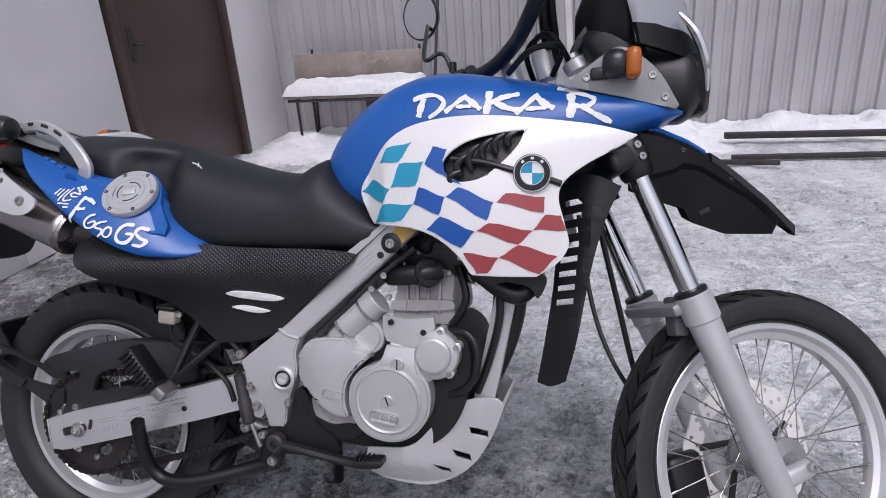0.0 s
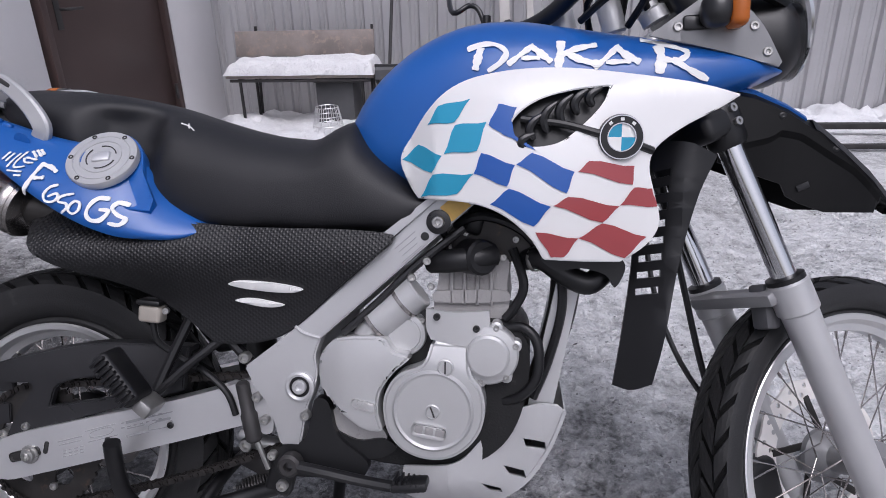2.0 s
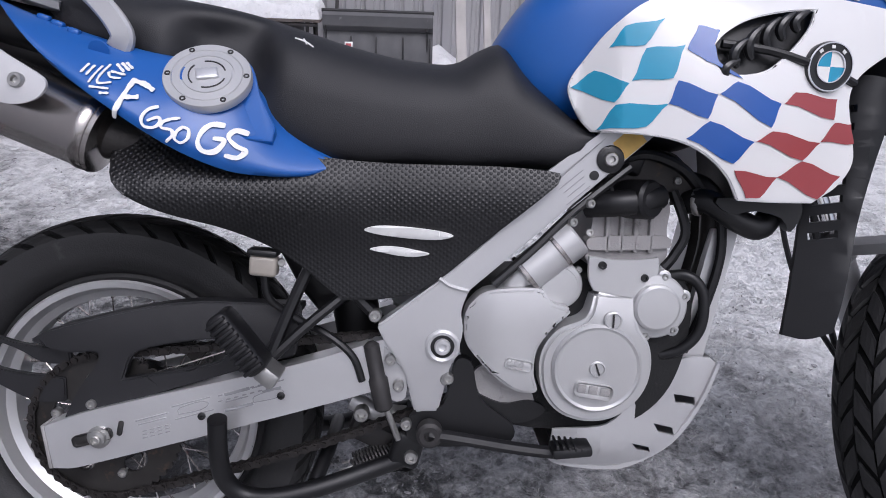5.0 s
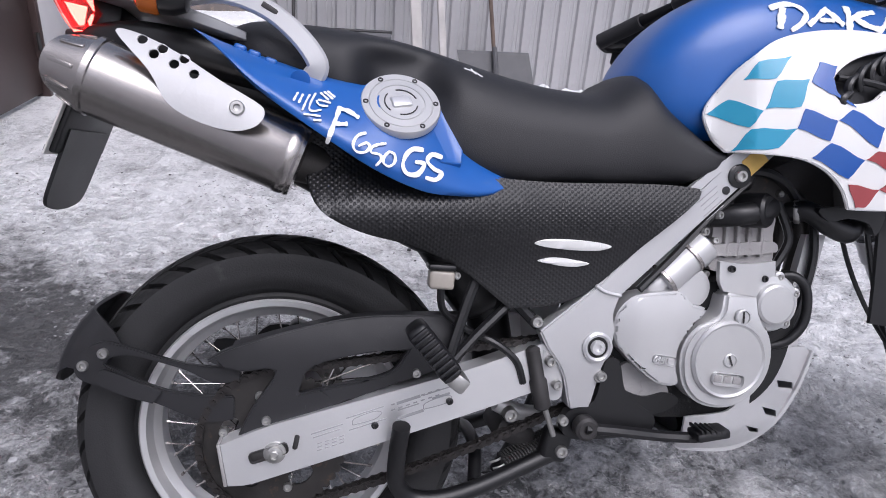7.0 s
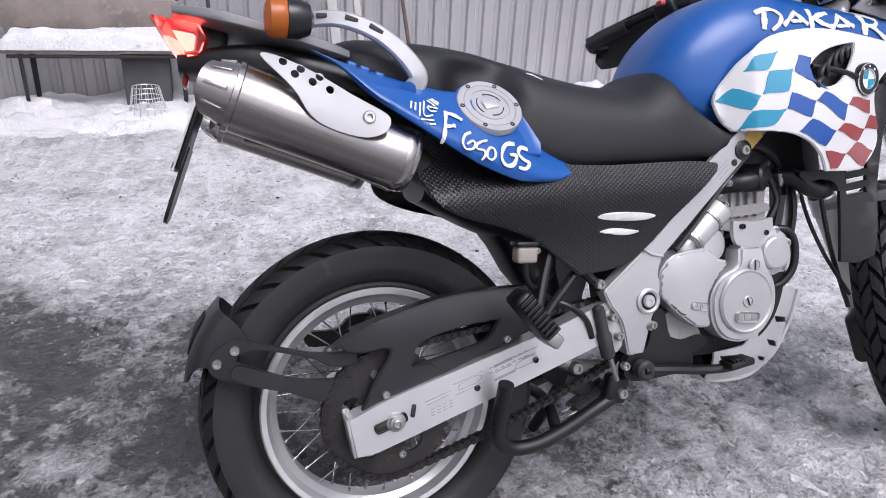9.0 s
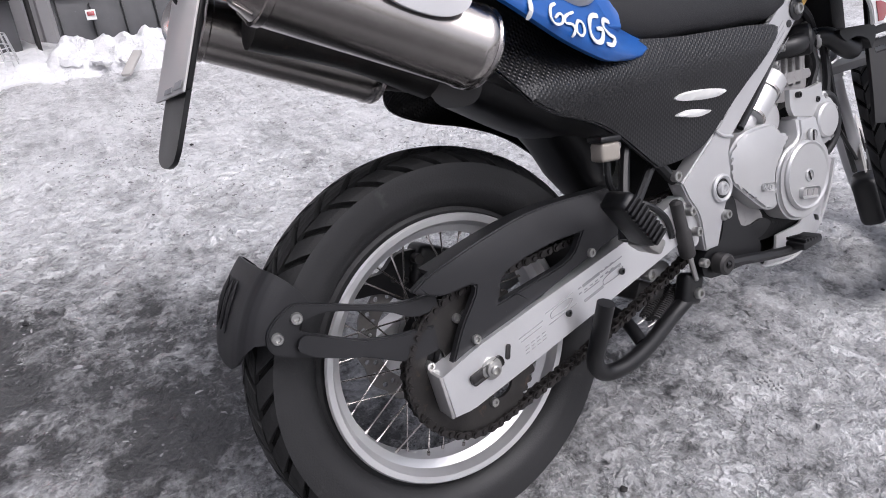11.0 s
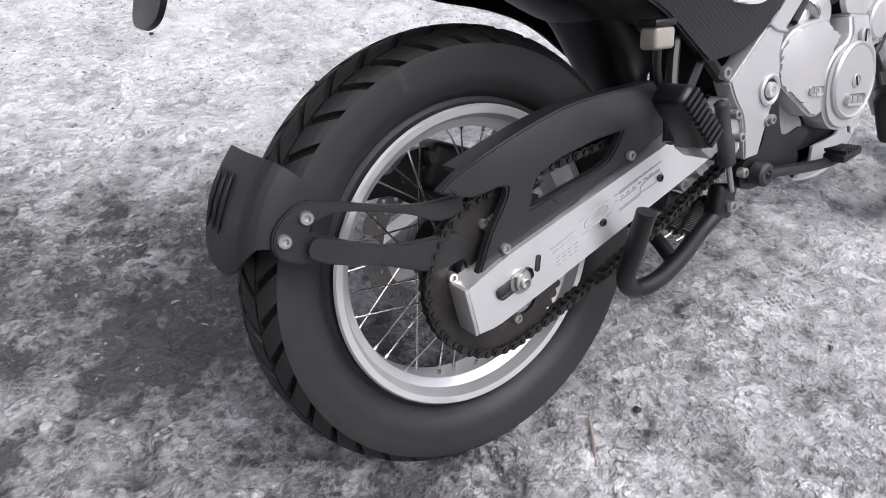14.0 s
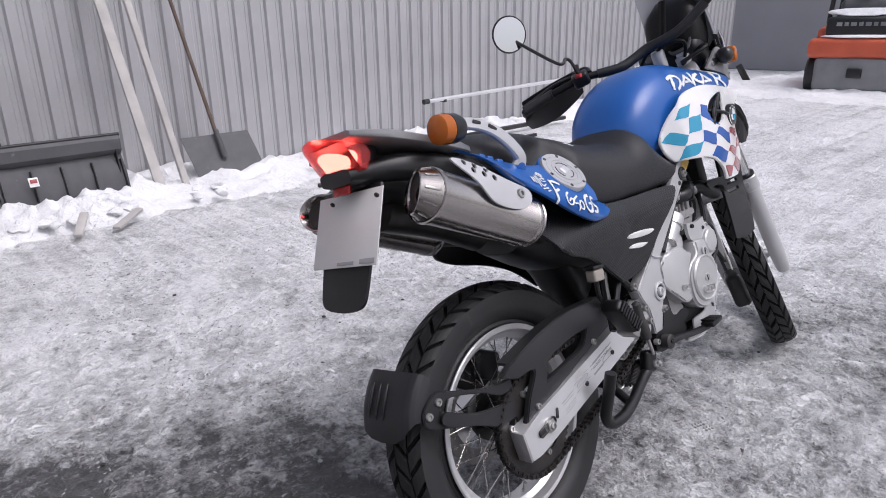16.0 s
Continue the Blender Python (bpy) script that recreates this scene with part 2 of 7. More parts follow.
    mid.color = (*[a * 0.48 + c * 0.52 for a, c in zip(dark, light)], 1)
    link(field, ramp.inputs["Fac"])
    link(ramp.outputs["Color"], b.inputs["Base Color"])
    link(between(field, lo, hi, 0.45, 0.75), b.inputs["Roughness"])
    bn = N("ShaderNodeBump")
    bn.inputs["Strength"].default_value, bn.inputs["Distance"].default_value = 1.0, 0.022 if wide else 0.010
    link(op("ADD", op("ADD", lump, op("MULTIPLY", crust, 0.30)), op("SUBTRACT", op("ADD", op("MULTIPLY", wall, 0.25), op("MULTIPLY", grain, 0.16)), op("MULTIPLY", pits, 0.25))), bn.inputs["Height"])
    link(bn.outputs["Normal"], b.inputs["Normal"])
    return m


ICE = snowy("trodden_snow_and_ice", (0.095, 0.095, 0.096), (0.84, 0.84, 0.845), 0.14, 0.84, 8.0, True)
CRUST = mat("frozen_crumb", (0.42, 0.42, 0.425), 0.7, var=0.35, scale=3.0, bump=0.4, fine=300, wear=(0.22, 0.22, 0.22), amount=0.5)


def flakes():
    """Frozen flakes, each of its own grey, from dirty ice to clean snow."""
    m, tree, b = nodes_of("frozen_flakes")
    ramp = tree.nodes.new("ShaderNodeValToRGB")
    ramp.color_ramp.elements[0].color, ramp.color_ramp.elements[1].color = (0.12, 0.12, 0.122, 1), (0.46, 0.46, 0.465, 1)
    ramp.color_ramp.elements[1].position = 0.9
    tree.links.new(tree.nodes.new("ShaderNodeNewGeometry").outputs["Random Per Island"], ramp.inputs["Fac"])
    tree.links.new(ramp.outputs["Color"], b.inputs["Base Color"])
    b.inputs["Roughness"].default_value = 0.6
    return m


FLAKE = flakes()
SNOW = snowy("clean_snow", (0.66, 0.66, 0.675), (0.84, 0.84, 0.85), 0.1, 0.6, 6.0, False)
SHEET = mat("galvanised_sheet", (0.425, 0.42, 0.43), 0.45, metal=0.15, var=0.07, scale=2.0, bump=0.1, fine=60, wear=(0.34, 0.33, 0.33), amount=0.15)
PLASTER = mat("grey_wall_paint", (0.68, 0.67, 0.68), 0.7, var=0.06, scale=1.5, bump=0.3, fine=120, wear=(0.46, 0.45, 0.45), amount=0.2)
BROWN = mat("brown_door_paint", (0.055, 0.035, 0.032), 0.4, var=0.12, scale=3, bump=0.1, wear=(0.09, 0.06, 0.055), amount=0.15)
OLDWOOD = mat("weathered_board", (0.25, 0.215, 0.20), 0.8, var=0.2, scale=7, bump=0.5, fine=90, wear=(0.34, 0.27, 0.23), amount=0.5)
NEWWOOD = mat("pale_timber", (0.46, 0.44, 0.42), 0.75, var=0.12, scale=7, bump=0.3, fine=120)
HANDLEWOOD = mat("dark_wood_handle", (0.12, 0.085, 0.065), 0.7, var=0.2, scale=20, bump=0.2)
DARKIRON = mat("dark_iron", (0.045, 0.043, 0.043), 0.55, metal=0.4, var=0.25, scale=12, bump=0.2, wear=(0.10, 0.07, 0.06), amount=0.25)
GREYPLASTIC = mat("grey_plastic", (0.085, 0.085, 0.09), 0.6, var=0.15, scale=8, bump=0.2, wear=(0.25, 0.25, 0.26), amount=0.2)
FARWALL = mat("far_wall_paint", (0.31, 0.31, 0.325), 0.7, var=0.08, scale=0.8, bump=0.2, fine=60)
TRUCKGREY = mat("truck_grey_paint", (0.20, 0.20, 0.21), 0.5, var=0.15, scale=4, bump=0.1, wear=(0.12, 0.12, 0.12), amount=0.2)
ORANGE = mat("orange_truck_paint", (0.55, 0.10, 0.045), 0.4, var=0.1, scale=3, bump=0.05, wear=(0.3, 0.07, 0.04), amount=0.2)


# ---- shaping ----
def part(name, bm, material, parent=None, label="", xf=None, sharp=38, flat=False):
    """One mesh object from a bmesh, under parent."""
    if xf is not None:
        bm.transform(xf)
    bmesh.ops.recalc_face_normals(bm, faces=bm.faces)
    for f in bm.faces:
        f.smooth = not flat
    for e in bm.edges:
        e.smooth = not (len(e.link_faces) == 2 and e.calc_face_angle(0) > radians(sharp))
    me = bpy.data.meshes.new(name)
    bm.to_mesh(me)
    bm.free()
    me.materials.append(material)
    ob = new(name, me)
    ob.parent = parent
    if label:
        ob["label"] = label
    return ob


def group(name, label, category, m=None, kind="", grp=""):
    ob = new(name)
    ob.empty_display_size = 0.1
    if m is not None:
        ob.matrix_world = m
    return tagged(ob, label, category, grp, kind)


def frame_to(p, q):
    """A turn and place whose z runs from p to q."""
    p, q = Vector(p), Vector(q)
    return Matrix.Translation(p) @ (q - p).to_track_quat("Z", "Y").to_matrix().to_4x4()


def lathe(profile, m=None, n=24, bm=None, cap=True):
    """Turn a profile of (radius, height) about z."""
    bm = bm or bmesh.new()
    rings = []
    for r, h in profile:
        rings.append([bm.verts.new((r * math.cos(2 * math.pi * i / n), r * math.sin(2 * math.pi * i / n), h)) for i in range(n)])
    fresh = [v for ring in rings for v in ring]
    for a, b in zip(rings, rings[1:]):
        for i in range(n):
            bm.faces.new((a[i], a[(i + 1) % n], b[(i + 1) % n], b[i]))
    if cap:
        bm.faces.new(rings[0][::-1])
        bm.faces.new(rings[-1])
    if m is not None:
        bmesh.ops.transform(bm, matrix=m, verts=fresh)
    return bm


def rod(p, q, r, n=12, r2=None, bm=None, chamfer=0.0):
    length = (Vector(q) - Vector(p)).length
    r2 = r if r2 is None else r2
    prof = [(r, 0), (r2, length)]
    if chamfer:
        prof = [(r - chamfer, 0), (r, chamfer), (r2, length - chamfer), (r2 - chamfer, length)]
    return lathe(prof, frame_to(p, q), n, bm)


def curve_pts(pts, k=6):
    """A smooth line through points."""
    pts = [Vector(p) for p in pts]
    out = []
    for i in range(len(pts) - 1):
        p0, p1, p2, p3 = pts[max(i - 1, 0)], pts[i], pts[i + 1], pts[min(i + 2, len(pts) - 1)]
        for j in range(k):
            t = j / k
            out.append(0.5 * (2 * p1 + (p2 - p0) * t + (2 * p0 - 5 * p1 + 4 * p2 - p3) * t * t + (3 * p1 - p0 - 3 * p2 + p3) * t ** 3))
    return out + [pts[-1]]


def tube(pts, r, n=10, k=6, bm=None, radii=None):
    """A round bar along a smooth line."""
    bm = bm or bmesh.new()
    line = curve_pts(pts, k) if k > 1 else [Vector(p) for p in pts]
    side, rings = None, []
    for i, p in enumerate(line):
        d = (line[min(i + 1, len(line) - 1)] - line[max(i - 1, 0)]).normalized()
        side = d.orthogonal() if side is None else side - d * side.dot(d)
        side.normalize()
        up = d.cross(side)
        rr = r if radii is None else float(np.interp(i / (len(line) - 1), np.linspace(0, 1, len(radii)), radii))
        rings.append([bm.verts.new(p + rr * (math.cos(a) * side + math.sin(a) * up)) for a in np.linspace(0, 2 * math.pi, n, endpoint=False)])
    for a, b in zip(rings, rings[1:]):
        for i in range(n):
            bm.faces.new((a[i], a[(i + 1) % n], b[(i + 1) % n], b[i]))
    bm.faces.new(rings[0][::-1])
    bm.faces.new(rings[-1])
    return bm


def rbox(size, m=None, bevel=0.004, bm=None, seg=2):
    """A box with rounded edges."""
    own = bmesh.new()
    bmesh.ops.create_cube(own, size=1.0)
    bmesh.ops.scale(own, vec=size, verts=own.verts)
    if bevel:
        bmesh.ops.bevel(own, geom=own.edges[:], offset=bevel, segments=seg, profile=0.5, affect="EDGES")
    if m is not None:
        own.transform(m)
    if bm is None:
        return own
    me = bpy.data.meshes.new("t")
    own.to_mesh(me)
    own.free()
    bm.from_mesh(me)
    bpy.data.meshes.remove(me)
    return bm


def loft(rings, closed=True):
    """A skin over rings of as many points each."""
    bm = bmesh.new()
    vs = [[bm.verts.new(p) for p in ring] for ring in rings]
    n = len(vs[0])
    for a, b in zip(vs, vs[1:]):
        for i in range(n if closed else n - 1):
            bm.faces.new((a[i], a[(i + 1) % n], b[(i + 1) % n], b[i]))
    if closed:
        bm.faces.new(vs[0][::-1])
        bm.faces.new(vs[-1])
    return bm


def along(stations, x):
    """Each column of stations (first column x) at x, on smooth lines."""
    s = np.array(stations, float)
    h = np.diff(s[:, 0])
    i = int(np.clip(np.searchsorted(s[:, 0], x) - 1, 0, len(s) - 2))
    t = min(max((x - s[i, 0]) / h[i], 0), 1)
    slope = np.gradient(s[:, 1:], s[:, 0], axis=0)
    a, b, ma, mb = s[i, 1:], s[i + 1, 1:], slope[i] * h[i], slope[i + 1] * h[i]
    return (2 * t ** 3 - 3 * t * t + 1) * a + (t ** 3 - 2 * t * t + t) * ma + (3 * t * t - 2 * t ** 3) * b + (t ** 3 - t * t) * mb


def body(stations, power=2.6, n=40, steps=48, waist=0.0, foot=None):
    """A rounded body along x from stations (x, half width, top, bottom); waist draws in the upper half."""
    rings = []
    for x in np.linspace(stations[0][0], stations[-1][0], steps):
        a, top, bottom = along(stations, x)
        c, h, ring = (top + bottom) / 2, (top - bottom) / 2, []
        for th in np.linspace(0, 2 * math.pi, n, endpoint=False):
            cs, sn = math.cos(th), math.sin(th)
            v = a * math.copysign(abs(cs) ** (2 / power), cs)
            w = math.copysign(abs(sn) ** (2 / power), sn)
            if foot and sn < 0:
                v, w = a * math.copysign(abs(cs) ** (2 / foot), cs), -abs(sn) ** (2 / foot)
            ring.append((x, v * (1 - waist * max(w, 0)), c + h * w))
        rings.append(ring)
    return loft(rings)


def outline(pts, k=5, sharp=()):
    """A closed smooth outline through points; those numbered in sharp stay corners."""
    n, out = len(pts), []
    for i in range(n):
        p0, p1, p2, p3 = (np.array(pts[(i + j) % n], float) for j in (-1, 0, 1, 2))
        m1 = (p2 - p1) if i in sharp else (p2 - p0) / 2
        m2 = (p2 - p1) if (i + 1) % n in sharp else (p3 - p1) / 2
        lim = np.linalg.norm(p2 - p1)
        m1, m2 = (m * min(1, 1.2 * lim / (np.linalg.norm(m) + 1e-9)) for m in (m1, m2))
        for j in range(k):
            t = j / k
            out.append(tuple((2 * t ** 3 - 3 * t * t + 1) * p1 + (t ** 3 - 2 * t * t + t) * m1 + (3 * t * t - 2 * t ** 3) * p2 + (t ** 3 - t * t) * m2))
    return out


def fill(loops, step):
    """A flat sheet in x and z inside the first loop and outside the others, cut into a grid."""
    bm = bmesh.new()
    for loop in loops:
        vs = [bm.verts.new((x, 0, w)) for x, w in loop]
        for a, b in zip(vs, vs[1:] + vs[:1]):
            bm.edges.new((a, b))
    bmesh.ops.triangle_fill(bm, use_beauty=True, use_dissolve=False, edges=bm.edges[:], normal=(0, -1, 0))
    if step:
        for axis in (0, 2):
            vals = [v.co[axis] for v in bm.verts]
            for c in np.arange(math.ceil(min(vals) / step) * step, max(vals), step):
                co, no = [0, 0, 0], [0, 0, 0]
                co[axis], no[axis] = c, 1
                bmesh.ops.bisect_plane(bm, geom=bm.verts[:] + bm.edges[:] + bm.faces[:], dist=1e-5, plane_co=co, plane_no=no)
    return bm


def shell(loops, f, thick, step=0.03, edge=0.0):
    """A panel on the surface y = f(x, z), as thick as given towards +y; edge turns its rim in."""
    bm = fill(loops, step)
    for v in bm.verts:
        v.co.y = f(v.co.x, v.co.z)
    rim = {v for e in bm.edges if e.is_boundary for v in e.verts}
    faces = bm.faces[:]
    res = bmesh.ops.extrude_face_region(bm, geom=faces)
    moved = [g for g in res["geom"] if isinstance(g, bmesh.types.BMVert)]
    bmesh.ops.translate(bm, vec=(0, thick, 0), verts=moved)
    if edge:
        for v in rim:
            if v.is_valid:
                v.co.y += edge
    return bm


def rounded(bm, r, seg=2, least=0.9):
    """Round the sharp edges of a panel."""
    bmesh.ops.bevel(bm, geom=[e for e in bm.edges if e.is_manifold and e.calc_face_angle(0) > least], offset=r, segments=seg, affect="EDGES")
    return bm


def letters(text, size, m, f, off, bold=0.0, shear=0.0, thick=0.001, step=0.02):
    """Words lying on the surface y = f(x, z); m places them in (x, z)."""
    cu = bpy.data.curves.new("words", "FONT")
    cu.body, cu.size, cu.offset, cu.shear, cu.resolution_u = text, size, bold, shear, 3
    ob = bpy.data.objects.new("words", cu)
    scene.collection.objects.link(ob)
    bpy.context.view_layer.update()
    me = bpy.data.meshes.new_from_object(ob.evaluated_get(bpy.context.evaluated_depsgraph_get()))
    bpy.data.objects.remove(ob)
    bpy.data.curves.remove(cu)
    bm = bmesh.new()
    bm.from_mesh(me)
    bpy.data.meshes.remove(me)
    bm.transform(m)
    bm.transform(Matrix(((1, 0, 0, 0), (0, 0, 0, 0), (0, 1, 0, 0), (0, 0, 0, 1))))
    if step:
        for axis in (0, 2):
            vals = [v.co[axis] for v in bm.verts]
            for c in np.arange(math.ceil(min(vals) / step) * step, max(vals), step):
                co, no = [0, 0, 0], [0, 0, 0]
                co[axis], no[axis] = c, 1
                bmesh.ops.bisect_plane(bm, geom=bm.verts[:] + bm.edges[:] + bm.faces[:], dist=1e-5, plane_co=co, plane_no=no)
    for v in bm.verts:
        v.co.y = f(v.co.x, v.co.z) + off
    res = bmesh.ops.extrude_face_region(bm, geom=bm.faces[:])
    bmesh.ops.translate(bm, vec=(0, -thick, 0), verts=[g for g in res["geom"] if isinstance(g, bmesh.types.BMVert)])
    return bm


def flat2(x, w, turn=0.0, sx=1.0):
    """A place in the side plane for letters()."""
    return Matrix.Translation((x, w, 0)) @ Matrix.Rotation(radians(turn), 4, "Z") @ Matrix.Diagonal((sx, 1, 1, 1))


def mirrored(bm):
    """The other side's twin of a part."""
    bm.transform(Matrix.Diagonal((1, -1, 1, 1)))
    return bm


def merged(*bms):
    out = bms[0]
    for b in bms[1:]:
        me = bpy.data.meshes.new("t")
        b.to_mesh(me)
        b.free()
        out.from_mesh(me)
        bpy.data.meshes.remove(me)
    return out


BOLTS = {}


def bolt(at, axis, r, parent, material=None, name="bolt"):
    """A cap screw with a socket, its head looking along axis."""
    material = material or ZINC
    key = (round(r, 4), material.name)
    if key not in BOLTS:
        bm = lathe([(r, -r), (r, r * 0.35), (r * 0.85, r * 0.55), (r * 0.5, r * 0.55), (r * 0.42, r * 0.05), (0.0005, 0.0)], n=14)
        ob = part(name, bm, material, parent)
        BOLTS[key] = ob.data
    else:
        ob = new(name, BOLTS[key])
        ob.parent = parent
    ob.matrix_local = frame_to(at, Vector(at) + Vector(axis))
    return ob


def brush(strokes, f, off, thick=0.001):
    """Brush strokes on the surface y = f(x, z); each is (points in (x, z), width), full in the middle and ragged at its ends."""
    bm = bmesh.new()
    for s, (pts, wide) in enumerate(strokes):
        line = [np.array((p[0], p[2])) for p in curve_pts([(x, 0, z) for x, z in pts], 8)]
        rows = []
        for i, p in enumerate(line):
            d = line[min(i + 1, len(line) - 1)] - line[max(i - 1, 0)]
            d = d / (np.linalg.norm(d) + 1e-9)
            u = i / (len(line) - 1)
            half = wide * (0.5 + 0.09 * math.sin(11 * u + 2 * s) + 0.05 * math.sin(29 * u + s)) * (0.72 if i in (0, len(line) - 1) else 1)
            row = []
            for k in (-1, -0.33, 0.33, 1):
                q = p + np.array((-d[1], d[0])) * half * k
                row.append((q[0], f(q[0], q[1]) - off - 0.0003 * s, q[1]))
            low = [bm.verts.new((x, y + thick + 0.0006, z)) for x, y, z in (row[0], row[-1])]
            rows.append([low[0]] + [bm.verts.new(q) for q in row] + [low[1]])
        for a, c in zip(rows, rows[1:]):
            for k in range(5):
                bm.faces.new((a[k], a[k + 1], c[k + 1], c[k]))
        for end in (rows[0], rows[-1]):
            bm.faces.new(end)
    return bm


# ---- the yard ----
def lumps(x, y, s, seed=0.0):
    return noise.fractal(Vector((x * s + seed, y * s - seed, seed * 1.7)), 1.0, 2.0, 5)


def spread(lo, hi, a, b, near, far):
    """Grid lines from lo to hi, near apart between a and b, wider outside."""
    vals = list(np.arange(a, b, near))
    step, x = near, b
    while x < hi:
        vals.append(x)
        step = min(step * 1.25, far)
        x += step
    step, x = near, a - near
    while x > lo:
        vals.append(x)
        step = min(step * 1.25, far)
        x -= step
    return sorted(vals + [lo, hi])


def step_up(v, a, b):
    t = min(1.0, max(0.0, (v - a) / (b - a)))
    return t * t * (3 - 2 * t)


def relief(x, y):
    """Height of the trodden ground: soft lumps, plates of broken crust with steep rims, small pits."""
    plate = step_up(lumps(x, y, 6.5, 5.3), 0.02, 0.13) * 0.0065 + step_up(lumps(x, y, 15.0, 9.1), 0.03, 0.16) * 0.0045
    return 0.006 * lumps(x, y, 3.0) + 0.005 * lumps(x, y, 13.0, 3.1) - 0.005 * abs(lumps(x, y, 24.0, 7.7)) + plate - 0.008


def ground():
    xs, ys = spread(-300, 400, -1.3, 2.0, 0.0095, 40), spread(-300, 300, -0.75, 1.9, 0.0095, 40)
    verts = [(x, y, relief(x, y) if abs(x) < 14 and abs(y) < 8 else -0.004) for y in ys for x in xs]
    w = len(xs)
    faces = [(j * w + i, j * w + i + 1, (j + 1) * w + i + 1, (j + 1) * w + i) for j in range(len(ys) - 1) for i in range(w - 1)]
    me = bpy.data.meshes.new("ground")
    me.from_pydata(verts, [], faces)
    me.polygons.foreach_set("use_smooth", [True] * len(faces))
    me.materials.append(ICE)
    return tagged(new("ground", me), "trodden dirty snow and grey ice covering the yard", "ground", kind="structure")


ground()


def bank(x0, x1, y0, y1, high, seed, label, step=0.05):
    """A heap of snow, uneven, that dives under the ground at its rim."""
    nx, ny = int((x1 - x0) / step), max(6, int((y1 - y0) / step))
    bm = bmesh.new()
    rows = []
    for j in range(ny + 1):
        row = []
        for i in range(nx + 1):
            u, v = i / nx, j / ny
            x, y = x0 + u * (x1 - x0), y0 + v * (y1 - y0)
            side = min(1, 6 * u, 6 * (1 - u))
            rise = min(1, 1.7 * v) ** 0.8 * (1 if v < 0.8 else 1.15 - 0.75 * v * v + 0.33)
            h = high * side * rise * (0.8 + 0.7 * lumps(x, y, 2.2, seed)) + 0.05 * lumps(x, y, 9.0, seed) * rise - 0.03 * (1 - min(1, 3 * v)) - 0.02
            row.append(bm.verts.new((x, y, h)))
        rows.append(row)
    for a, b in zip(rows, rows[1:]):
        for i in range(nx):
            bm.faces.new((a[i], a[i + 1], b[i + 1], b[i]))
    return tagged(part("snow_bank", bm, SNOW), label, "snow", kind="stuff")


FENCE_Y = 4.72
bank(-1.74, -0.15, 3.35, 4.70, 0.10, 2.0, "low drift of clean snow under the bench")
bank(-0.3, 2.1, 3.55, 4.70, 0.16, 5.0, "bank of broken clean snow along the fence")
bank(-0.46, 0.66, 3.60, 4.08, 0.20, 21.0, "ridge of crusted snow heaped against the pusher blade", 0.022)
bank(1.7, 6.0, 3.95, 4.70, 0.11, 9.0, "bank of clean snow along the metal fence", 0.035)
bank(5.4, 11.5, 3.95, 4.70, 0.24, 14.0, "bank of clean snow along the metal fence", 0.09)
bank(9.4, 16.0, 0.6, 4.4, 0.13, 17.0, "low snow heap in front of the forklift truck", 0.12)


def fence():
    """Ribbed metal sheets, each about a metre wide, one rib lapped over the next."""
    top = group("fence", "tall fence of light grey ribbed metal sheets", "fence", kind="structure")
    pitch, deep, ribs = 0.153, 0.026, 8
    prof = []
    for r in range(ribs):
        o = r * pitch
        prof += [(o, 0), (o + 0.066, 0), (o + 0.080, deep), (o + 0.106, deep), (o + 0.110, deep - 0.004), (o + 0.116, deep - 0.004), (o + 0.120, deep), (o + 0.139, deep), (o + pitch, 0)]
    prof = [p for i, p in enumerate(prof) if i == 0 or p != prof[i - 1]]
    bm = bmesh.new()
    lo = [bm.verts.new((x, y, 0.0)) for x, y in prof]
    hi = [bm.verts.new((x, y, 3.2)) for x, y in prof]
    for i in range(len(prof) - 1):
        bm.faces.new((lo[i], lo[i + 1], hi[i + 1], hi[i]))
    res = bmesh.ops.extrude_face_region(bm, geom=bm.faces[:])
    bmesh.ops.translate(bm, vec=(0, 0.004, 0), verts=[g for g in res["geom"] if isinstance(g, bmesh.types.BMVert)])
    first = part("panel", bm, SHEET, top, sharp=20)
    for i in range(11):
        ob = first if i == 0 else new("panel", first.data)
        ob.parent = top
        ob.location = (-1.8485 + i * 1.224, FENCE_Y + (0.005 if i % 2 else 0), 0.0)
    for z in (0.55, 2.2):
        part("rail", rbox((13.4, 0.04, 0.06), pose(4.86, FENCE_Y + 0.07, z), 0.004), DARKIRON, top, "dark steel rail behind the sheets")
    return top


fence()


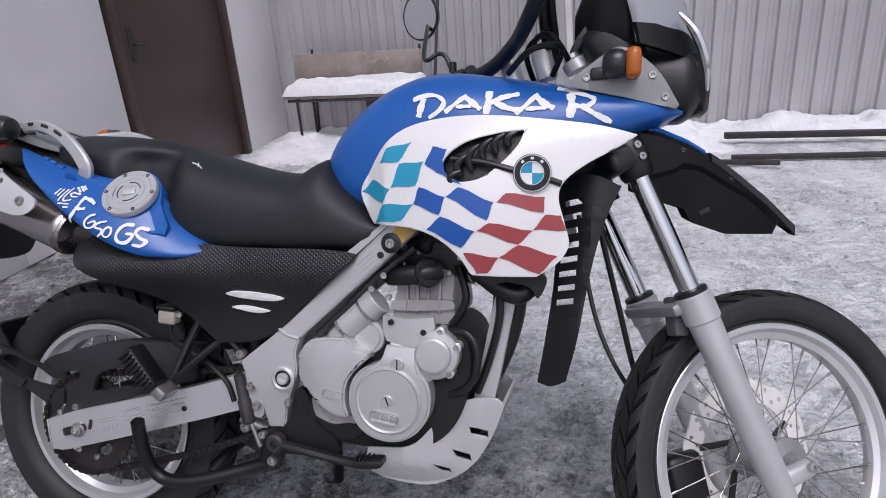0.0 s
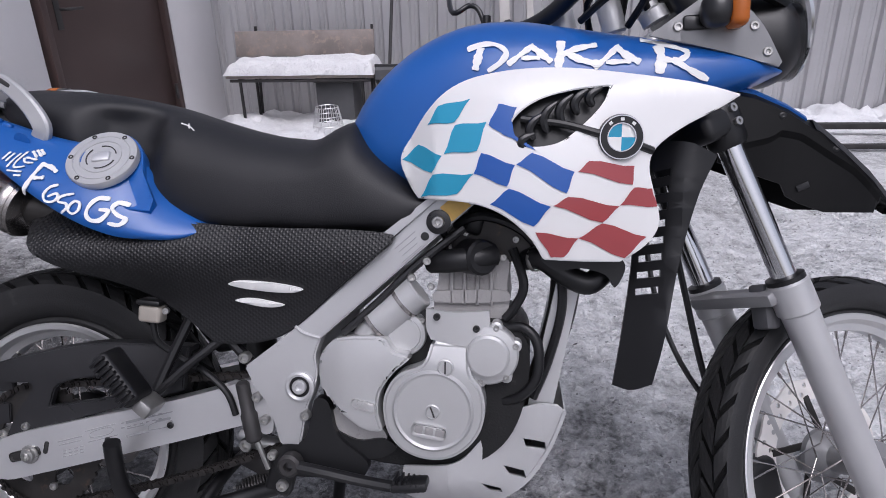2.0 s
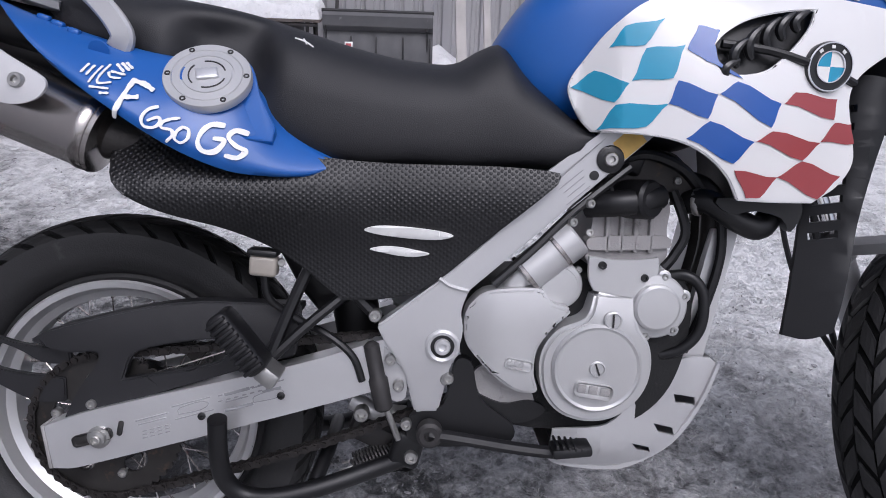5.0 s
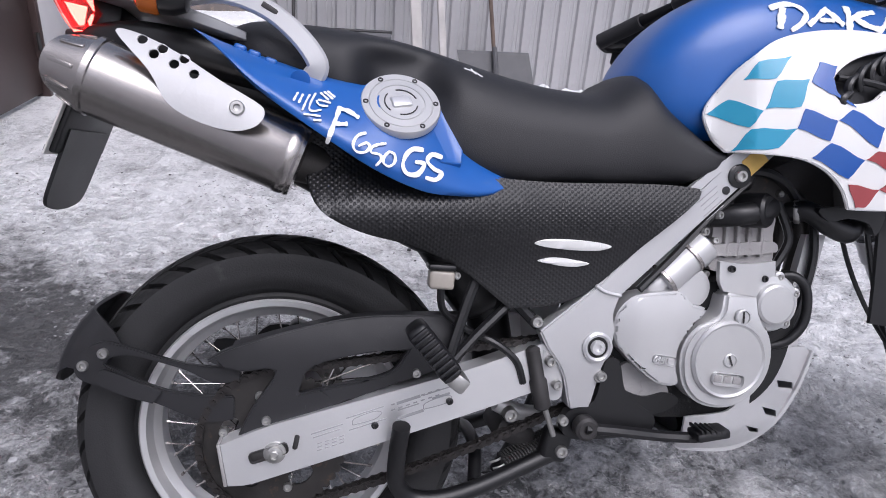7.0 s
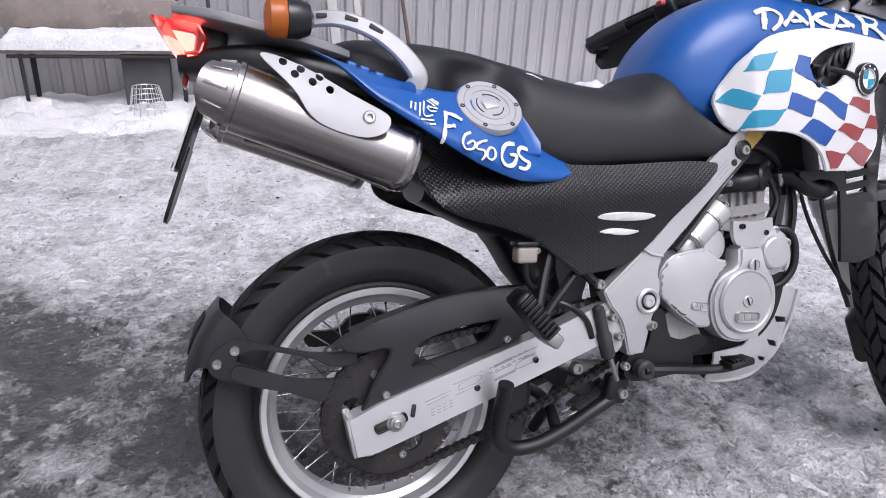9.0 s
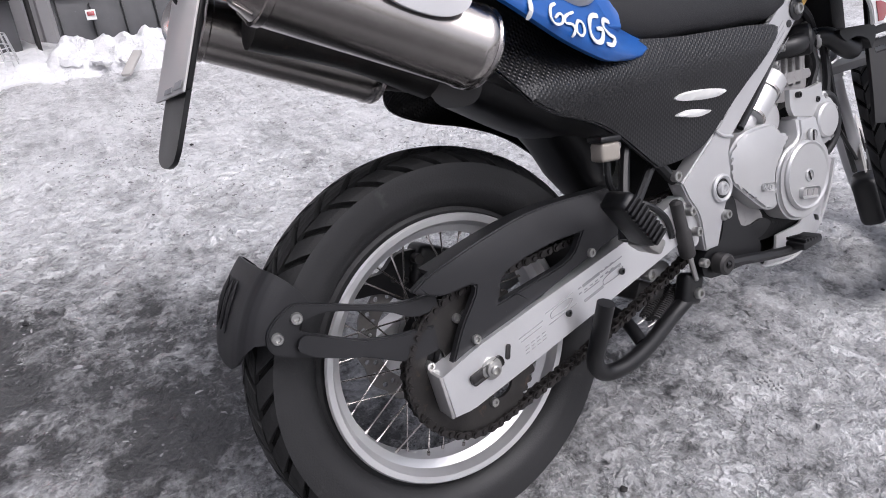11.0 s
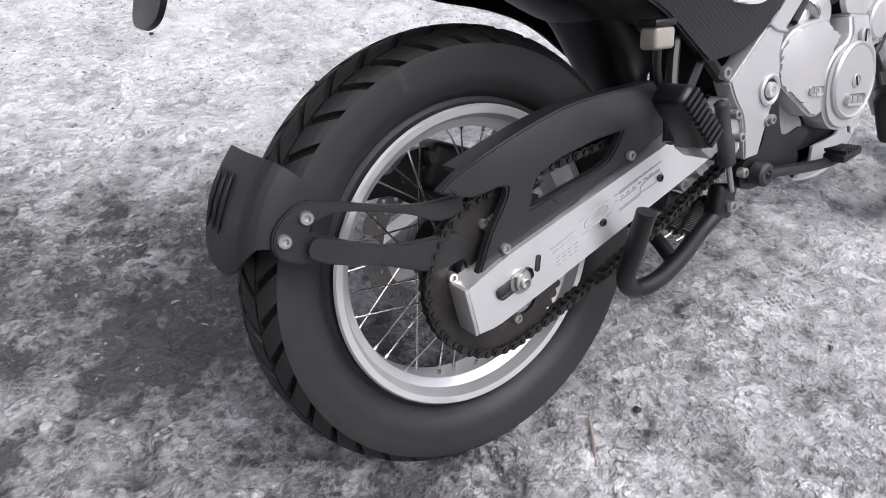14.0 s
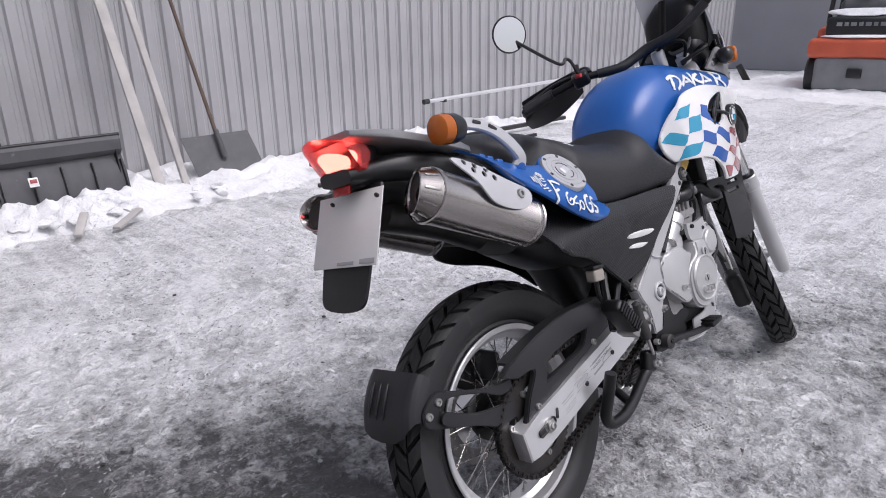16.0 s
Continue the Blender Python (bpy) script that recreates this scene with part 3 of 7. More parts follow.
def building():
    """The grey wall with its brown steel door, at right angles to the fence."""
    wall = group("wall_west", "light grey painted building wall with panel seams", "wall", kind="structure")
    X, y0, y1, z1 = -1.77, 2.62, 3.95, 2.1
    for name, a, b, lo, hi in (("wall_panel", -6.0, 0.55, 0, 3.4), ("wall_panel", 0.556, 1.55, 0, 3.4), ("wall_panel", 1.556, y0 - 0.05, 0, 3.4), ("wall_panel", y1 + 0.05, 4.70, 0, 3.4), ("wall_panel", y0 - 0.05, y1 + 0.05, z1 + 0.05, 3.4)):
        part(name, rbox((0.25, b - a, hi - lo), pose(X - 0.125, (a + b) / 2, (lo + hi) / 2), 0.004), PLASTER, wall)
    part("back_wall", rbox((6.0, 0.2, 3.4), pose(X - 3.25, 4.6, 1.7), 0.004), PLASTER, wall)
    door = group("door_1", "closed dark brown steel door in a grey wall", "door", kind="structure")
    part("leaf", rbox((0.05, y1 - y0 - 0.10, z1 - 0.05), pose(X - 0.045, (y0 + y1) / 2, z1 / 2), 0.006), BROWN, door)
    for yy in (y0, y1):
        part("door_frame", rbox((0.10, 0.055, z1 + 0.05), pose(X - 0.03, yy + (0.02 if yy == y0 else -0.02), z1 / 2 + 0.02), 0.005), BROWN, door)
    part("door_frame", rbox((0.10, y1 - y0, 0.05), pose(X - 0.03, (y0 + y1) / 2, z1 + 0.02), 0.005), BROWN, door)
    h = part("door_handle", tube([(X + 0.005, y0 + 0.17, 1.0), (X + 0.05, y0 + 0.17, 1.0), (X + 0.055, y0 + 0.24, 1.0), (X + 0.055, y0 + 0.30, 1.0)], 0.009), DARKIRON, door)
    part("lock_plate", rbox((0.006, 0.05, 0.22), pose(X - 0.016, y0 + 0.17, 1.0), 0.002), DARKIRON, door)
    for z in (0.3, 1.75):
        part("hinge", rod((X + 0.012, y1 - 0.06, z), (X + 0.012, y1 - 0.06, z + 0.11), 0.012), DARKIRON, door)


building()


def bench():
    b = group("garden_bench", "iron-framed bench with a weathered board back and snow on the seat", "bench")
    x0, x1, y0, y1, z = -1.46, -0.28, 4.10, 4.48, 0.42
    for i in range(3):
        part("seat_board", rbox((x1 - x0, 0.115, 0.025), pose((x0 + x1) / 2, y0 + 0.065 + i * 0.127, z), 0.004), OLDWOOD, b)
    part("back_board", rbox((1.17, 0.025, 0.20), pose(-0.945, y1 + 0.06, 0.625, -8), 0.004), OLDWOOD, b, "weathered brown back board")
    for xx in (x0 + 0.10, x1 - 0.10):
        for yy in (y0 + 0.04, y1 - 0.02):
            part("leg", rod((xx, yy, -0.02), (xx, yy, z - 0.012), 0.012), DARKIRON, b)
        part("back_post", rod((xx, y1 + 0.02, 0.0), (xx, y1 + 0.10, 0.76), 0.012), DARKIRON, b)
        part("cross_bar", rod((xx, y0 + 0.03, z - 0.022), (xx, y1 + 0.03, z - 0.022), 0.01), DARKIRON, b)
    part("apron_bar", rod((x0 + 0.03, y0 + 0.02, z - 0.03), (x1 - 0.03, y0 + 0.02, z - 0.03), 0.012), DARKIRON, b)
    bm = bmesh.new()
    nx, ny, rows = 60, 20, []
    for j in range(ny + 1):
        row = []
        for i in range(nx + 1):
            u, v = i / nx, j / ny
            x, y = x0 - 0.015 + u * (x1 - x0 + 0.02), y0 - 0.01 + v * (y1 - y0)
            e = min(1, (min(u * 26, (1 - u) * 26)) ** 0.5) * min(1, (min(v * 7, (1 - v) * 7)) ** 0.5)
            row.append(bm.verts.new((x, y + 0.01 * lumps(x, y, 6, 4), z + 0.012 + (0.105 + 0.03 * lumps(x, y, 4.0, 7.0)) * e)))
        rows.append(row)
    for a, c in zip(rows, rows[1:]):
        for i in range(nx):
            bm.faces.new((a[i], a[i + 1], c[i + 1], c[i]))
    tagged(part("snow_cushion", bm, SNOW), "thick soft layer of snow lying on the bench seat", "snow", kind="stuff")


bench()


def wire_basket():
    top = group("wire_basket", "small pale wire basket standing in the snow", "basket", pose(-0.62, 3.95, 0.02))
    r0, r1, h = 0.085, 0.125, 0.20
    for i in range(16):
        a = 2 * math.pi * i / 16
        part("wire", rod((r1 * math.cos(a), r1 * math.sin(a), 0), (r0 * math.cos(a), r0 * math.sin(a), h), 0.0025, 6), ALU, top)
    for k in range(4):
        r = r1 + (r0 - r1) * k / 3
        part("ring", tube([(r * math.cos(a), r * math.sin(a), h * k / 3) for a in np.linspace(0, 2 * math.pi, 25)], 0.003, 6, 1), ALU, top)


wire_basket()


def snow_pusher():
    """A wide black plastic blade standing on edge against the fence."""
    top = group("snow_pusher", "wide black ribbed plastic snow pusher blade standing on edge", "snow shovel")
    x0, x1 = -0.26, 0.52
    rings = []
    for i in range(25):
        x = x0 + (x1 - x0) * i / 24
        rib = 0.008 * (abs(math.sin(math.pi * i / 4)) < 0.3)
        rings.append([(x, 4.02 - rib, 0.10), (x, 4.05 - rib, 0.25), (x, 4.12 - rib, 0.36), (x, 4.10 - rib, 0.37), (x, 4.07, 0.40), (x, 4.07, 0.47), (x, 4.10, 0.505), (x, 4.14, 0.50),
                      (x, 4.15, 0.42), (x, 4.15, 0.36), (x, 4.08, 0.25), (x, 4.05, 0.10)])
    part("blade", loft(rings), GREYPLASTIC, top, sharp=30)
    for x in (x0 + 0.02, x0 + 0.20, x0 + 0.38, x1 - 0.21, x1 - 0.02):
        part("rib", rbox((0.010, 0.045, 0.27), pose(x, 4.040, 0.20, -16), 0.004), BLACK, top)
    part("top_roll", rod((x0 - 0.005, 4.10, 0.497), (x1 + 0.005, 4.10, 0.497), 0.013, 14), BLACK, top)
    for x in (x0 + 0.02, x1 - 0.04):
        part("side_plate", rbox((0.008, 0.20, 0.42), pose(x, 4.15, 0.25, -8), 0.003), BLACK, top)
    st = part("sticker", rbox((0.055, 0.004, 0.06), pose(-0.07, 3.985, 0.275, -22), 0.001), DECAL, top, "small white sticker with a red block")
    part("sticker_block", rbox((0.04, 0.004, 0.025), pose(-0.07, 3.981, 0.283, -22), 0.001), RED, st)


snow_pusher()


def crate():
    top = group("metal_box", "low dark metal box with snow on its lid beside the bench", "box")
    part("box_body", rbox((0.30, 0.34, 0.34), pose(-0.62, 4.36, 0.19), 0.008), GREYPLASTIC, top)
    part("lid", rbox((0.32, 0.36, 0.03), pose(-0.62, 4.36, 0.375), 0.006), DARKIRON, top)
    tagged(part("snow_cap", body([(-0.77, 0.10, 0.40, 0.385), (-0.72, 0.15, 0.44, 0.385), (-0.62, 0.16, 0.46, 0.385), (-0.53, 0.15, 0.44, 0.385), (-0.48, 0.10, 0.40, 0.385)], 2.6, 24, 16), SNOW, None, xf=pose(0, 4.36, 0.006)), "cap of snow lying on the metal box", "snow", kind="stuff")


crate()


def leaning():
    for name, foot, head, size, material, label, cat in (
            ("plank", (0.741, 4.04, 0.03), (0.625, 4.66, 2.05), (0.075, 0.022), NEWWOOD, "pale timber plank leaning against the fence", "plank"),
            ("plank", (0.935, 4.04, 0.0), (0.795, 4.66, 2.15), (0.05, 0.03), NEWWOOD, "narrow pale timber batten leaning against the fence", "plank")):
        m = frame_to(foot, head)
        length = (Vector(head) - Vector(foot)).length
        tagged(part(name, rbox((size[0], size[1], length), m @ pose(0, 0, length / 2), 0.003), material), label, cat, "planks at the fence")
    s = group("snow_shovel", "snow shovel with grey scoop and dark wooden handle against the fence", "shovel")
    part("handle", rod((1.36, 4.33, 0.28), (1.205, 4.66, 1.62), 0.016, 12, 0.014), HANDLEWOOD, s)
    part("grip_band", rod((1.2306, 4.604, 1.39), (1.2220, 4.622, 1.465), 0.019, 12), RED, s, "red band on the handle")
    rings = []
    for i in range(13):
        u = i / 12 - 0.5
        x, bow = 1.37 + 0.58 * u, 0.10 * (1 - 4 * u * u)
        rings.append([(x + 0.03, 4.20 - 0.5 * bow, 0.0), (x + 0.015, 4.30 + bow * 0.3, 0.18), (x - 0.02, 4.38, 0.36), (x - 0.02, 4.384, 0.362), (x + 0.018, 4.308 + bow * 0.3, 0.18), (x + 0.033, 4.208 - 0.5 * bow, 0.0)])
    part("scoop", loft(rings), GREYPLASTIC, s, "worn grey plastic scoop", sharp=50)
    part("socket", rod((1.375, 4.30, 0.18), (1.352, 4.355, 0.40), 0.024, 12, 0.02), GREYPLASTIC, s)
    tagged(part("pole", rod((-0.178, 4.0, 0.0), (-0.16, 4.64, 1.55), 0.013, 10), DARKIRON), "thin dark metal pole leaning on the fence beside the bench", "pole")
    r = group("pipe", "long thin steel pipe lying along the fence", "pipe")
    part("pipe_body", rod((3.85, 4.55, 0.38), (8.4, 4.52, 0.50), 0.022, 12), ALU, r)
    part("pipe_end", rod((3.80, 4.55, 0.378), (3.87, 4.55, 0.381), 0.028, 12), DARKIRON, r)
    for x in (4.1, 6.3, 8.0):
        part("bracket", rbox((0.03, 0.22, 0.03), pose(x, 4.63, 0.36 + 0.026 * (x - 3.85)), 0.003), DARKIRON, r)


leaning()


def lying_bars():
    for a, b, r in (((2.00, 4.02, 0.06), (5.6, 4.02, 0.07), 0.026), ((1.98, 3.55, 0.022), (4.6, 3.66, 0.026), 0.020), ((1.70, 3.46, 0.02), (2.24, 3.38, 0.03), 0.018)):
        d = (Vector(b) - Vector(a)).length
        ob = part("steel_bar", rbox((r * 2, r * 1.6, d), frame_to(a, b) @ pose(0, 0, d / 2), 0.005), DARKIRON)
        tagged(ob, "dark steel bar lying on the snow", "bar", "bars in the snow")


lying_bars()


def ice_lumps():
    rnd = random.Random(4)
    for i in range(16):
        x, y = rnd.uniform(-0.35, 1.2), rnd.uniform(3.62, 3.95)
        s = rnd.uniform(0.02, 0.055)
        bm = bmesh.new()
        bmesh.ops.create_icosphere(bm, subdivisions=2, radius=s)
        for v in bm.verts:
            v.co *= 1 + 0.9 * noise.noise(v.co * 22 + Vector((i, 0, 0)))
            v.co.z *= 0.7
        tagged(part("snow_lump", bm, SNOW, xf=pose(x, y, 0.05 + s * 0.4, 0, 0, rnd.uniform(0, 90))), "broken lump of frozen snow at the foot of the bank", "snow lump", "snow lumps")
    for a, b in (((0.20, 3.42, 0.03), (0.42, 3.62, 0.07)), ((-0.02, 3.42, 0.03), (0.10, 3.66, 0.10))):
        d = (Vector(b) - Vector(a)).length
        tagged(part("wood_stick", rbox((0.05, 0.02, d), frame_to(a, b) @ pose(0, 0, d / 2), 0.004), NEWWOOD), "short broken stick lying in the snow", "stick", "sticks")


ice_lumps()


def ground_bits():
    rnd = random.Random(12)
    for i in range(60):
        x, y = rnd.uniform(-1.6, 2.6), rnd.uniform(-0.7, 2.6)
        s = rnd.uniform(0.004, 0.011)
        bm = bmesh.new()
        bmesh.ops.create_icosphere(bm, subdivisions=1, radius=s)
        for v in bm.verts:
            v.co *= 1 + 0.6 * noise.noise(v.co * 60 + Vector((i, 2, 0)))
            v.co.z *= 0.5
        dark = i % 3 == 0
        tagged(part("grit", bm, DARKIRON if dark else CRUST, xf=pose(x, y, 0.0, 0, 0, rnd.uniform(0, 180))), "small dark stone on the ice" if dark else "small crumb of snow on the ice", "stone" if dark else "snow crumb", "grit on the ice")
    bm = bmesh.new()
    for i in range(5):
        for k in range(4):
            if (i < 3) == (k < 2) or 1 < i < 4:
                rbox((0.009, 0.004, 0.005), pose(0.752 + 0.011 * (i - 2) - 0.006 * k, -0.062 + 0.012 * (1.5 - k) - 0.004 * i, relief(0.752, -0.062) + 0.002, 0, 0, 40 + 60 * (k % 2)), 0.0012, bm, 1)
    tagged(part("sole_print", bm, CRUST), "small waffle print of a boot sole frozen into the ice", "footprint", kind="stuff")
    tagged(part("twig", tube([(0.173, -0.082, relief(0.173, -0.082) + 0.003), (0.150, -0.114, relief(0.15, -0.114) + 0.004), (0.122, -0.151, relief(0.122, -0.151) + 0.003)], 0.0032, 6), OLDWOOD), "thin dry twig lying on the ice", "twig")


ground_bits()


def forklift():
    m = pose(11.3, 2.45, 0, 0, 0, 10)
    top = group("forklift_truck", "orange and dark grey forklift truck parked on snow", "forklift", m)
    part("chassis", rbox((1.9, 1.16, 0.50), pose(0.2, 0, 0.31), 0.07, seg=3), TRUCKGREY, top)
    part("counterweight", rbox((1.6, 1.42, 0.30), pose(0.05, 0, 0.69), 0.09, seg=4), ORANGE, top)
    part("side_panel", rbox((1.2, 0.24, 0.34), pose(0.25, -0.58, 0.96, 0, -4), 0.07, seg=3), ORANGE, top)
    part("side_panel", rbox((1.0, 0.16, 0.22), pose(0.35, 0.60, 0.90, 0, -4), 0.06, seg=3), ORANGE, top)
    g = part("rear_grille", rbox((0.9, 0.92, 0.32), pose(-0.12, 0.06, 0.99), 0.07, seg=3), BLACK, top)
    for k in range(7):
        part("name_bar", rbox((0.010, 0.055 if k % 2 else 0.075, 0.055), pose(-0.573, 0.34 - 0.095 * k, 1.04), 0.002), TRUCKGREY, g, "pale bar of an unreadable name")
    part("tow_pin", rbox((0.10, 0.20, 0.14), pose(-0.76, 0.02, 0.34), 0.02, seg=3), BLACK, top)
    part("number_bar", rbox((0.006, 0.12, 0.03), pose(-0.757, -0.52, 0.74), 0.001), DECAL, top)
    part("seat", rbox((0.5, 0.5, 0.44), pose(0.42, 0.05, 1.36, 0, -8), 0.09, seg=3), BLACK, top)
    part("gas_bottle", lathe([(0.05, -0.36), (0.13, -0.30), (0.14, 0.28), (0.08, 0.36)], pose(-0.10, 0.05, 1.30, 90), 20), GREYPLASTIC, top)
    for sy in (-0.54, 0.54):
        for sx in (-0.42, 0.95):
            w = part("wheel", lathe([(0.12, -0.1), (0.25, -0.1), (0.28, -0.07), (0.28, 0.07), (0.25, 0.1), (0.12, 0.1)], pose(sx, sy * 1.12, 0.28, 90), 24), RUBBER, top)
            part("wheel_hub", lathe([(0.13, -0.09), (0.13, 0.09)], pose(sx, sy * 1.12, 0.28, 90), 16), DARKIRON, w)
        for sx in (-0.15, 0.95):
            part("roof_post", rod((sx, sy, 1.05), (sx + 0.12 * (sx > 0), sy * 0.9, 2.15), 0.035), BLACK, top)
    for i in range(4):
        part("roof_bar", rbox((1.1, 0.05, 0.05), pose(0.45, -0.36 + 0.24 * i, 2.15), 0.01), BLACK, top)
    for stations, y in (([(-0.72, 0.30, 0.86, 0.845), (-0.66, 0.50, 0.89, 0.845), (-0.58, 0.50, 0.87, 0.845)], 0.04), ([(-0.52, 0.2, 1.17, 1.155), (-0.4, 0.42, 1.25, 1.155), (-0.1, 0.44, 1.24, 1.155), (0.14, 0.2, 1.18, 1.155)], 0.06), ([(-0.25, 0.08, 1.455, 1.44), (-0.1, 0.28, 1.50, 1.44), (0.04, 0.08, 1.455, 1.44)], 0.05)):
        tagged(part("snow_cap", body(stations, 2.4, 24, 16), SNOW, None, xf=m @ pose(0, y, 0)), "snow lying on the rear of the forklift truck", "snow", kind="stuff")


forklift()
far = part("far_building", rbox((4.0, 14.0, 5.0), pose(17.0, 6.0, 2.5), 0.02), FARWALL)
tagged(far, "plain grey building at the end of the yard", "building", kind="structure")
tagged(part("bollard", rod((11.3, 4.15, -0.02), (11.2, 4.36, 0.36), 0.06, 14, 0.055, chamfer=0.01), BLACK), "short black post standing aslant in the snow", "bollard")


def crumbs():
    """Frozen crumbs and flakes strewn over the trodden ground, thicker in some places."""
    rng = random.Random(41)
    verts, faces = [], []
    while len(faces) < 10 * 16000:
        x, y = rng.uniform(-1.5, 2.6), rng.uniform(-0.80, 2.9)
        if lumps(x, y, 2.4, 12.0) + 0.5 * lumps(x, y, 9.0, 2.0) + rng.uniform(-0.35, 0.35) < 0.05:
            continue
        r = 0.0014 + 0.0036 * rng.random() ** 3
        a0, long, high, base = rng.uniform(0, 6.3), rng.uniform(0.8, 3.2), r * rng.uniform(0.35, 0.9), len(verts)
        z = relief(x, y) - 0.0015
        bend = rng.uniform(-0.5, 0.5)
        for lift, k in ((0.0, 1.0), (high, 0.6)):
            for i in range(5):
                a = 2 * math.pi * i / 5
                u, v = r * k * long * math.cos(a) * rng.uniform(0.7, 1.2), r * k * math.sin(a) * rng.uniform(0.7, 1.2)
                v += bend * u * u / (r * long)
                verts.append((x + u * math.cos(a0) - v * math.sin(a0), y + u * math.sin(a0) + v * math.cos(a0), z + lift * rng.uniform(0.7, 1.2)))
        faces += [(base + i, base + (i + 1) % 5, base + 5 + (i + 1) % 5, base + 5 + i) for i in range(5)]
        faces += [(base + 5, base + 5 + i, base + 6 + i) for i in (1, 2, 3)]
        faces += [(base, base + 2, base + 1), (base, base + 3, base + 2)]
    me = bpy.data.meshes.new("ice_crumbs")
    me.from_pydata(verts, [], faces)
    me.materials.append(FLAKE)
    tagged(new("ice_crumbs", me), "loose grey crumbs of frozen snow strewn over the yard", "ice", kind="stuff")


crumbs()


# ---- the motorcycle: x forward, y to its left, z up its own middle plane; it leans on its side stand ----
bike = group("motorcycle", "blue and white enduro motorcycle with checkered tank, on its stand", "motorcycle", pose(0, 0, 0, -17.7, 0, 0))
SIDE = Matrix.Rotation(math.pi / 2, 4, "X")
REAR = Matrix.Translation((0, 0, 0.326)) @ SIDE


def steered(at, caster, steer):
    """The turned front end: x forward, y left, z up the steering axis."""
    c, t = radians(caster), radians(steer)
    e1, up = Vector((math.cos(c), 0, math.sin(c))), Vector((-math.sin(c), 0, math.cos(c)))
    f = math.cos(t) * e1 + math.sin(t) * Vector((0, 1, 0))
    left = -math.sin(t) * e1 + math.cos(t) * Vector((0, 1, 0))
    return Matrix(((f.x, left.x, up.x, at[0]), (f.y, left.y, up.y, at[1]), (f.z, left.z, up.z, at[2]), (0, 0, 0, 1)))


TURNED = steered((1.4126, -0.0157, 0.2953), 24.7, 29.1)
BARS = steered((1.452, 0.014, 0.312), 29, 31)
FRONT = TURNED @ Matrix.Translation((0.1067, 0, 0)) @ SIDE


def tyre(name, R, rim, half, m, pitches, lug, gap=0.13):
    """Carcass, and tread blocks that stand proud of it in slanted rows."""
    rc, h = (R + rim) / 2 - 0.002, (R - rim) / 2 - lug * 0.6

    def skin(phi, off=0.0):
        c, s = math.cos(phi), math.sin(phi)
        k = 2 / 2.25
        return rc + (h + off) * math.copysign(abs(c) ** k, c), (half + off) * math.copysign(abs(s) ** k, s)
    crown = [skin(q) for q in np.linspace(radians(-62), radians(62), 21)]
    ob = part(name, lathe(crown, None, 96, cap=False), SHADEDGROOVE, bike, "black enduro tyre with a blocky tread", m, sharp=30)
    for sgn in (-1, 1):
        flare = lambda q: lug * max(0.0, 1 - (q - 60) / 30) ** 1.5
        bm = lathe([skin(sgn * radians(59.5), -0.001)] + [skin(sgn * radians(q), flare(q)) for q in np.linspace(60, 148, 21)] + [(rim + 0.003, sgn * half * 0.64), (rim - 0.006, sgn * half * 0.60)], None, 120, cap=False)
        r = rim + 0.014
        lathe([(r, sgn * half * 0.67), (r + 0.004, sgn * half * 0.73), (r + 0.008, sgn * half * 0.72), (r + 0.010, sgn * half * 0.66)], None, 72, bm, cap=False)
        part("sidewall", bm, RUBBER, ob, "", m, sharp=30)
    step = 2 * math.pi / pitches
    for side in (-1, 1):
        for row, (p0, p1, skew) in enumerate(((1, 28, 0.62), (31.5, 60.3, -0.62))):
            bm, wide, grid = bmesh.new(), step * (1 - gap), []
            for k in range(4):
                phi = radians(p0 + (p1 - p0) * k / 3) * side
                shift, line = skew * step * k / 3, []
                for j, tt in enumerate((shift, shift + wide * 0.5, shift + wide)):
                    for off in (-0.001, lug):
                        inset = (0.06 * wide * (1 - j)) if off > 0 else 0.0
                        r, z = skin(phi, off)
                        line.append(bm.verts.new((r * math.cos(tt + inset), r * math.sin(tt + inset), z)))
                grid.append(line)
            for a, b in zip(grid, grid[1:]):
                bm.faces.new((a[1], a[3], b[3], b[1]))
                bm.faces.new((a[3], a[5], b[5], b[3]))
                bm.faces.new((a[0], a[1], b[1], b[0]))
                bm.faces.new((a[4], b[4], b[5], a[5]))
            for g in (grid[0], grid[-1]):
                bm.faces.new((g[0], g[1], g[3], g[2]))
                bm.faces.new((g[2], g[3], g[5], g[4]))
            first = part("tread_block", bm, TREAD, ob, flat=True)
            for i in range(pitches):
                o = first if i == 0 else new("tread_block", first.data)
                o.parent = ob
                o.matrix_local = m @ Matrix.Rotation((i + 0.5 * (side > 0) + 0.35 * row) * step, 4, "Z")
    return ob


def rim_mesh(rim, half):
    a = [(rim, half * 0.93), (rim - 0.003, half), (rim - 0.0125, half * 0.97), (rim - 0.0145, half * 0.86), (rim - 0.020, half * 0.6), (rim - 0.032, half * 0.42), (rim - 0.034, 0)]
    b = [(r, -z) for r, z in a[-2::-1]]
    inner = [(rim - 0.006, -half * 0.7), (rim - 0.022, -half * 0.3), (rim - 0.022, half * 0.3), (rim - 0.006, half * 0.7)]
    return lathe(a + b + inner + a[:1], None, 96, cap=False)


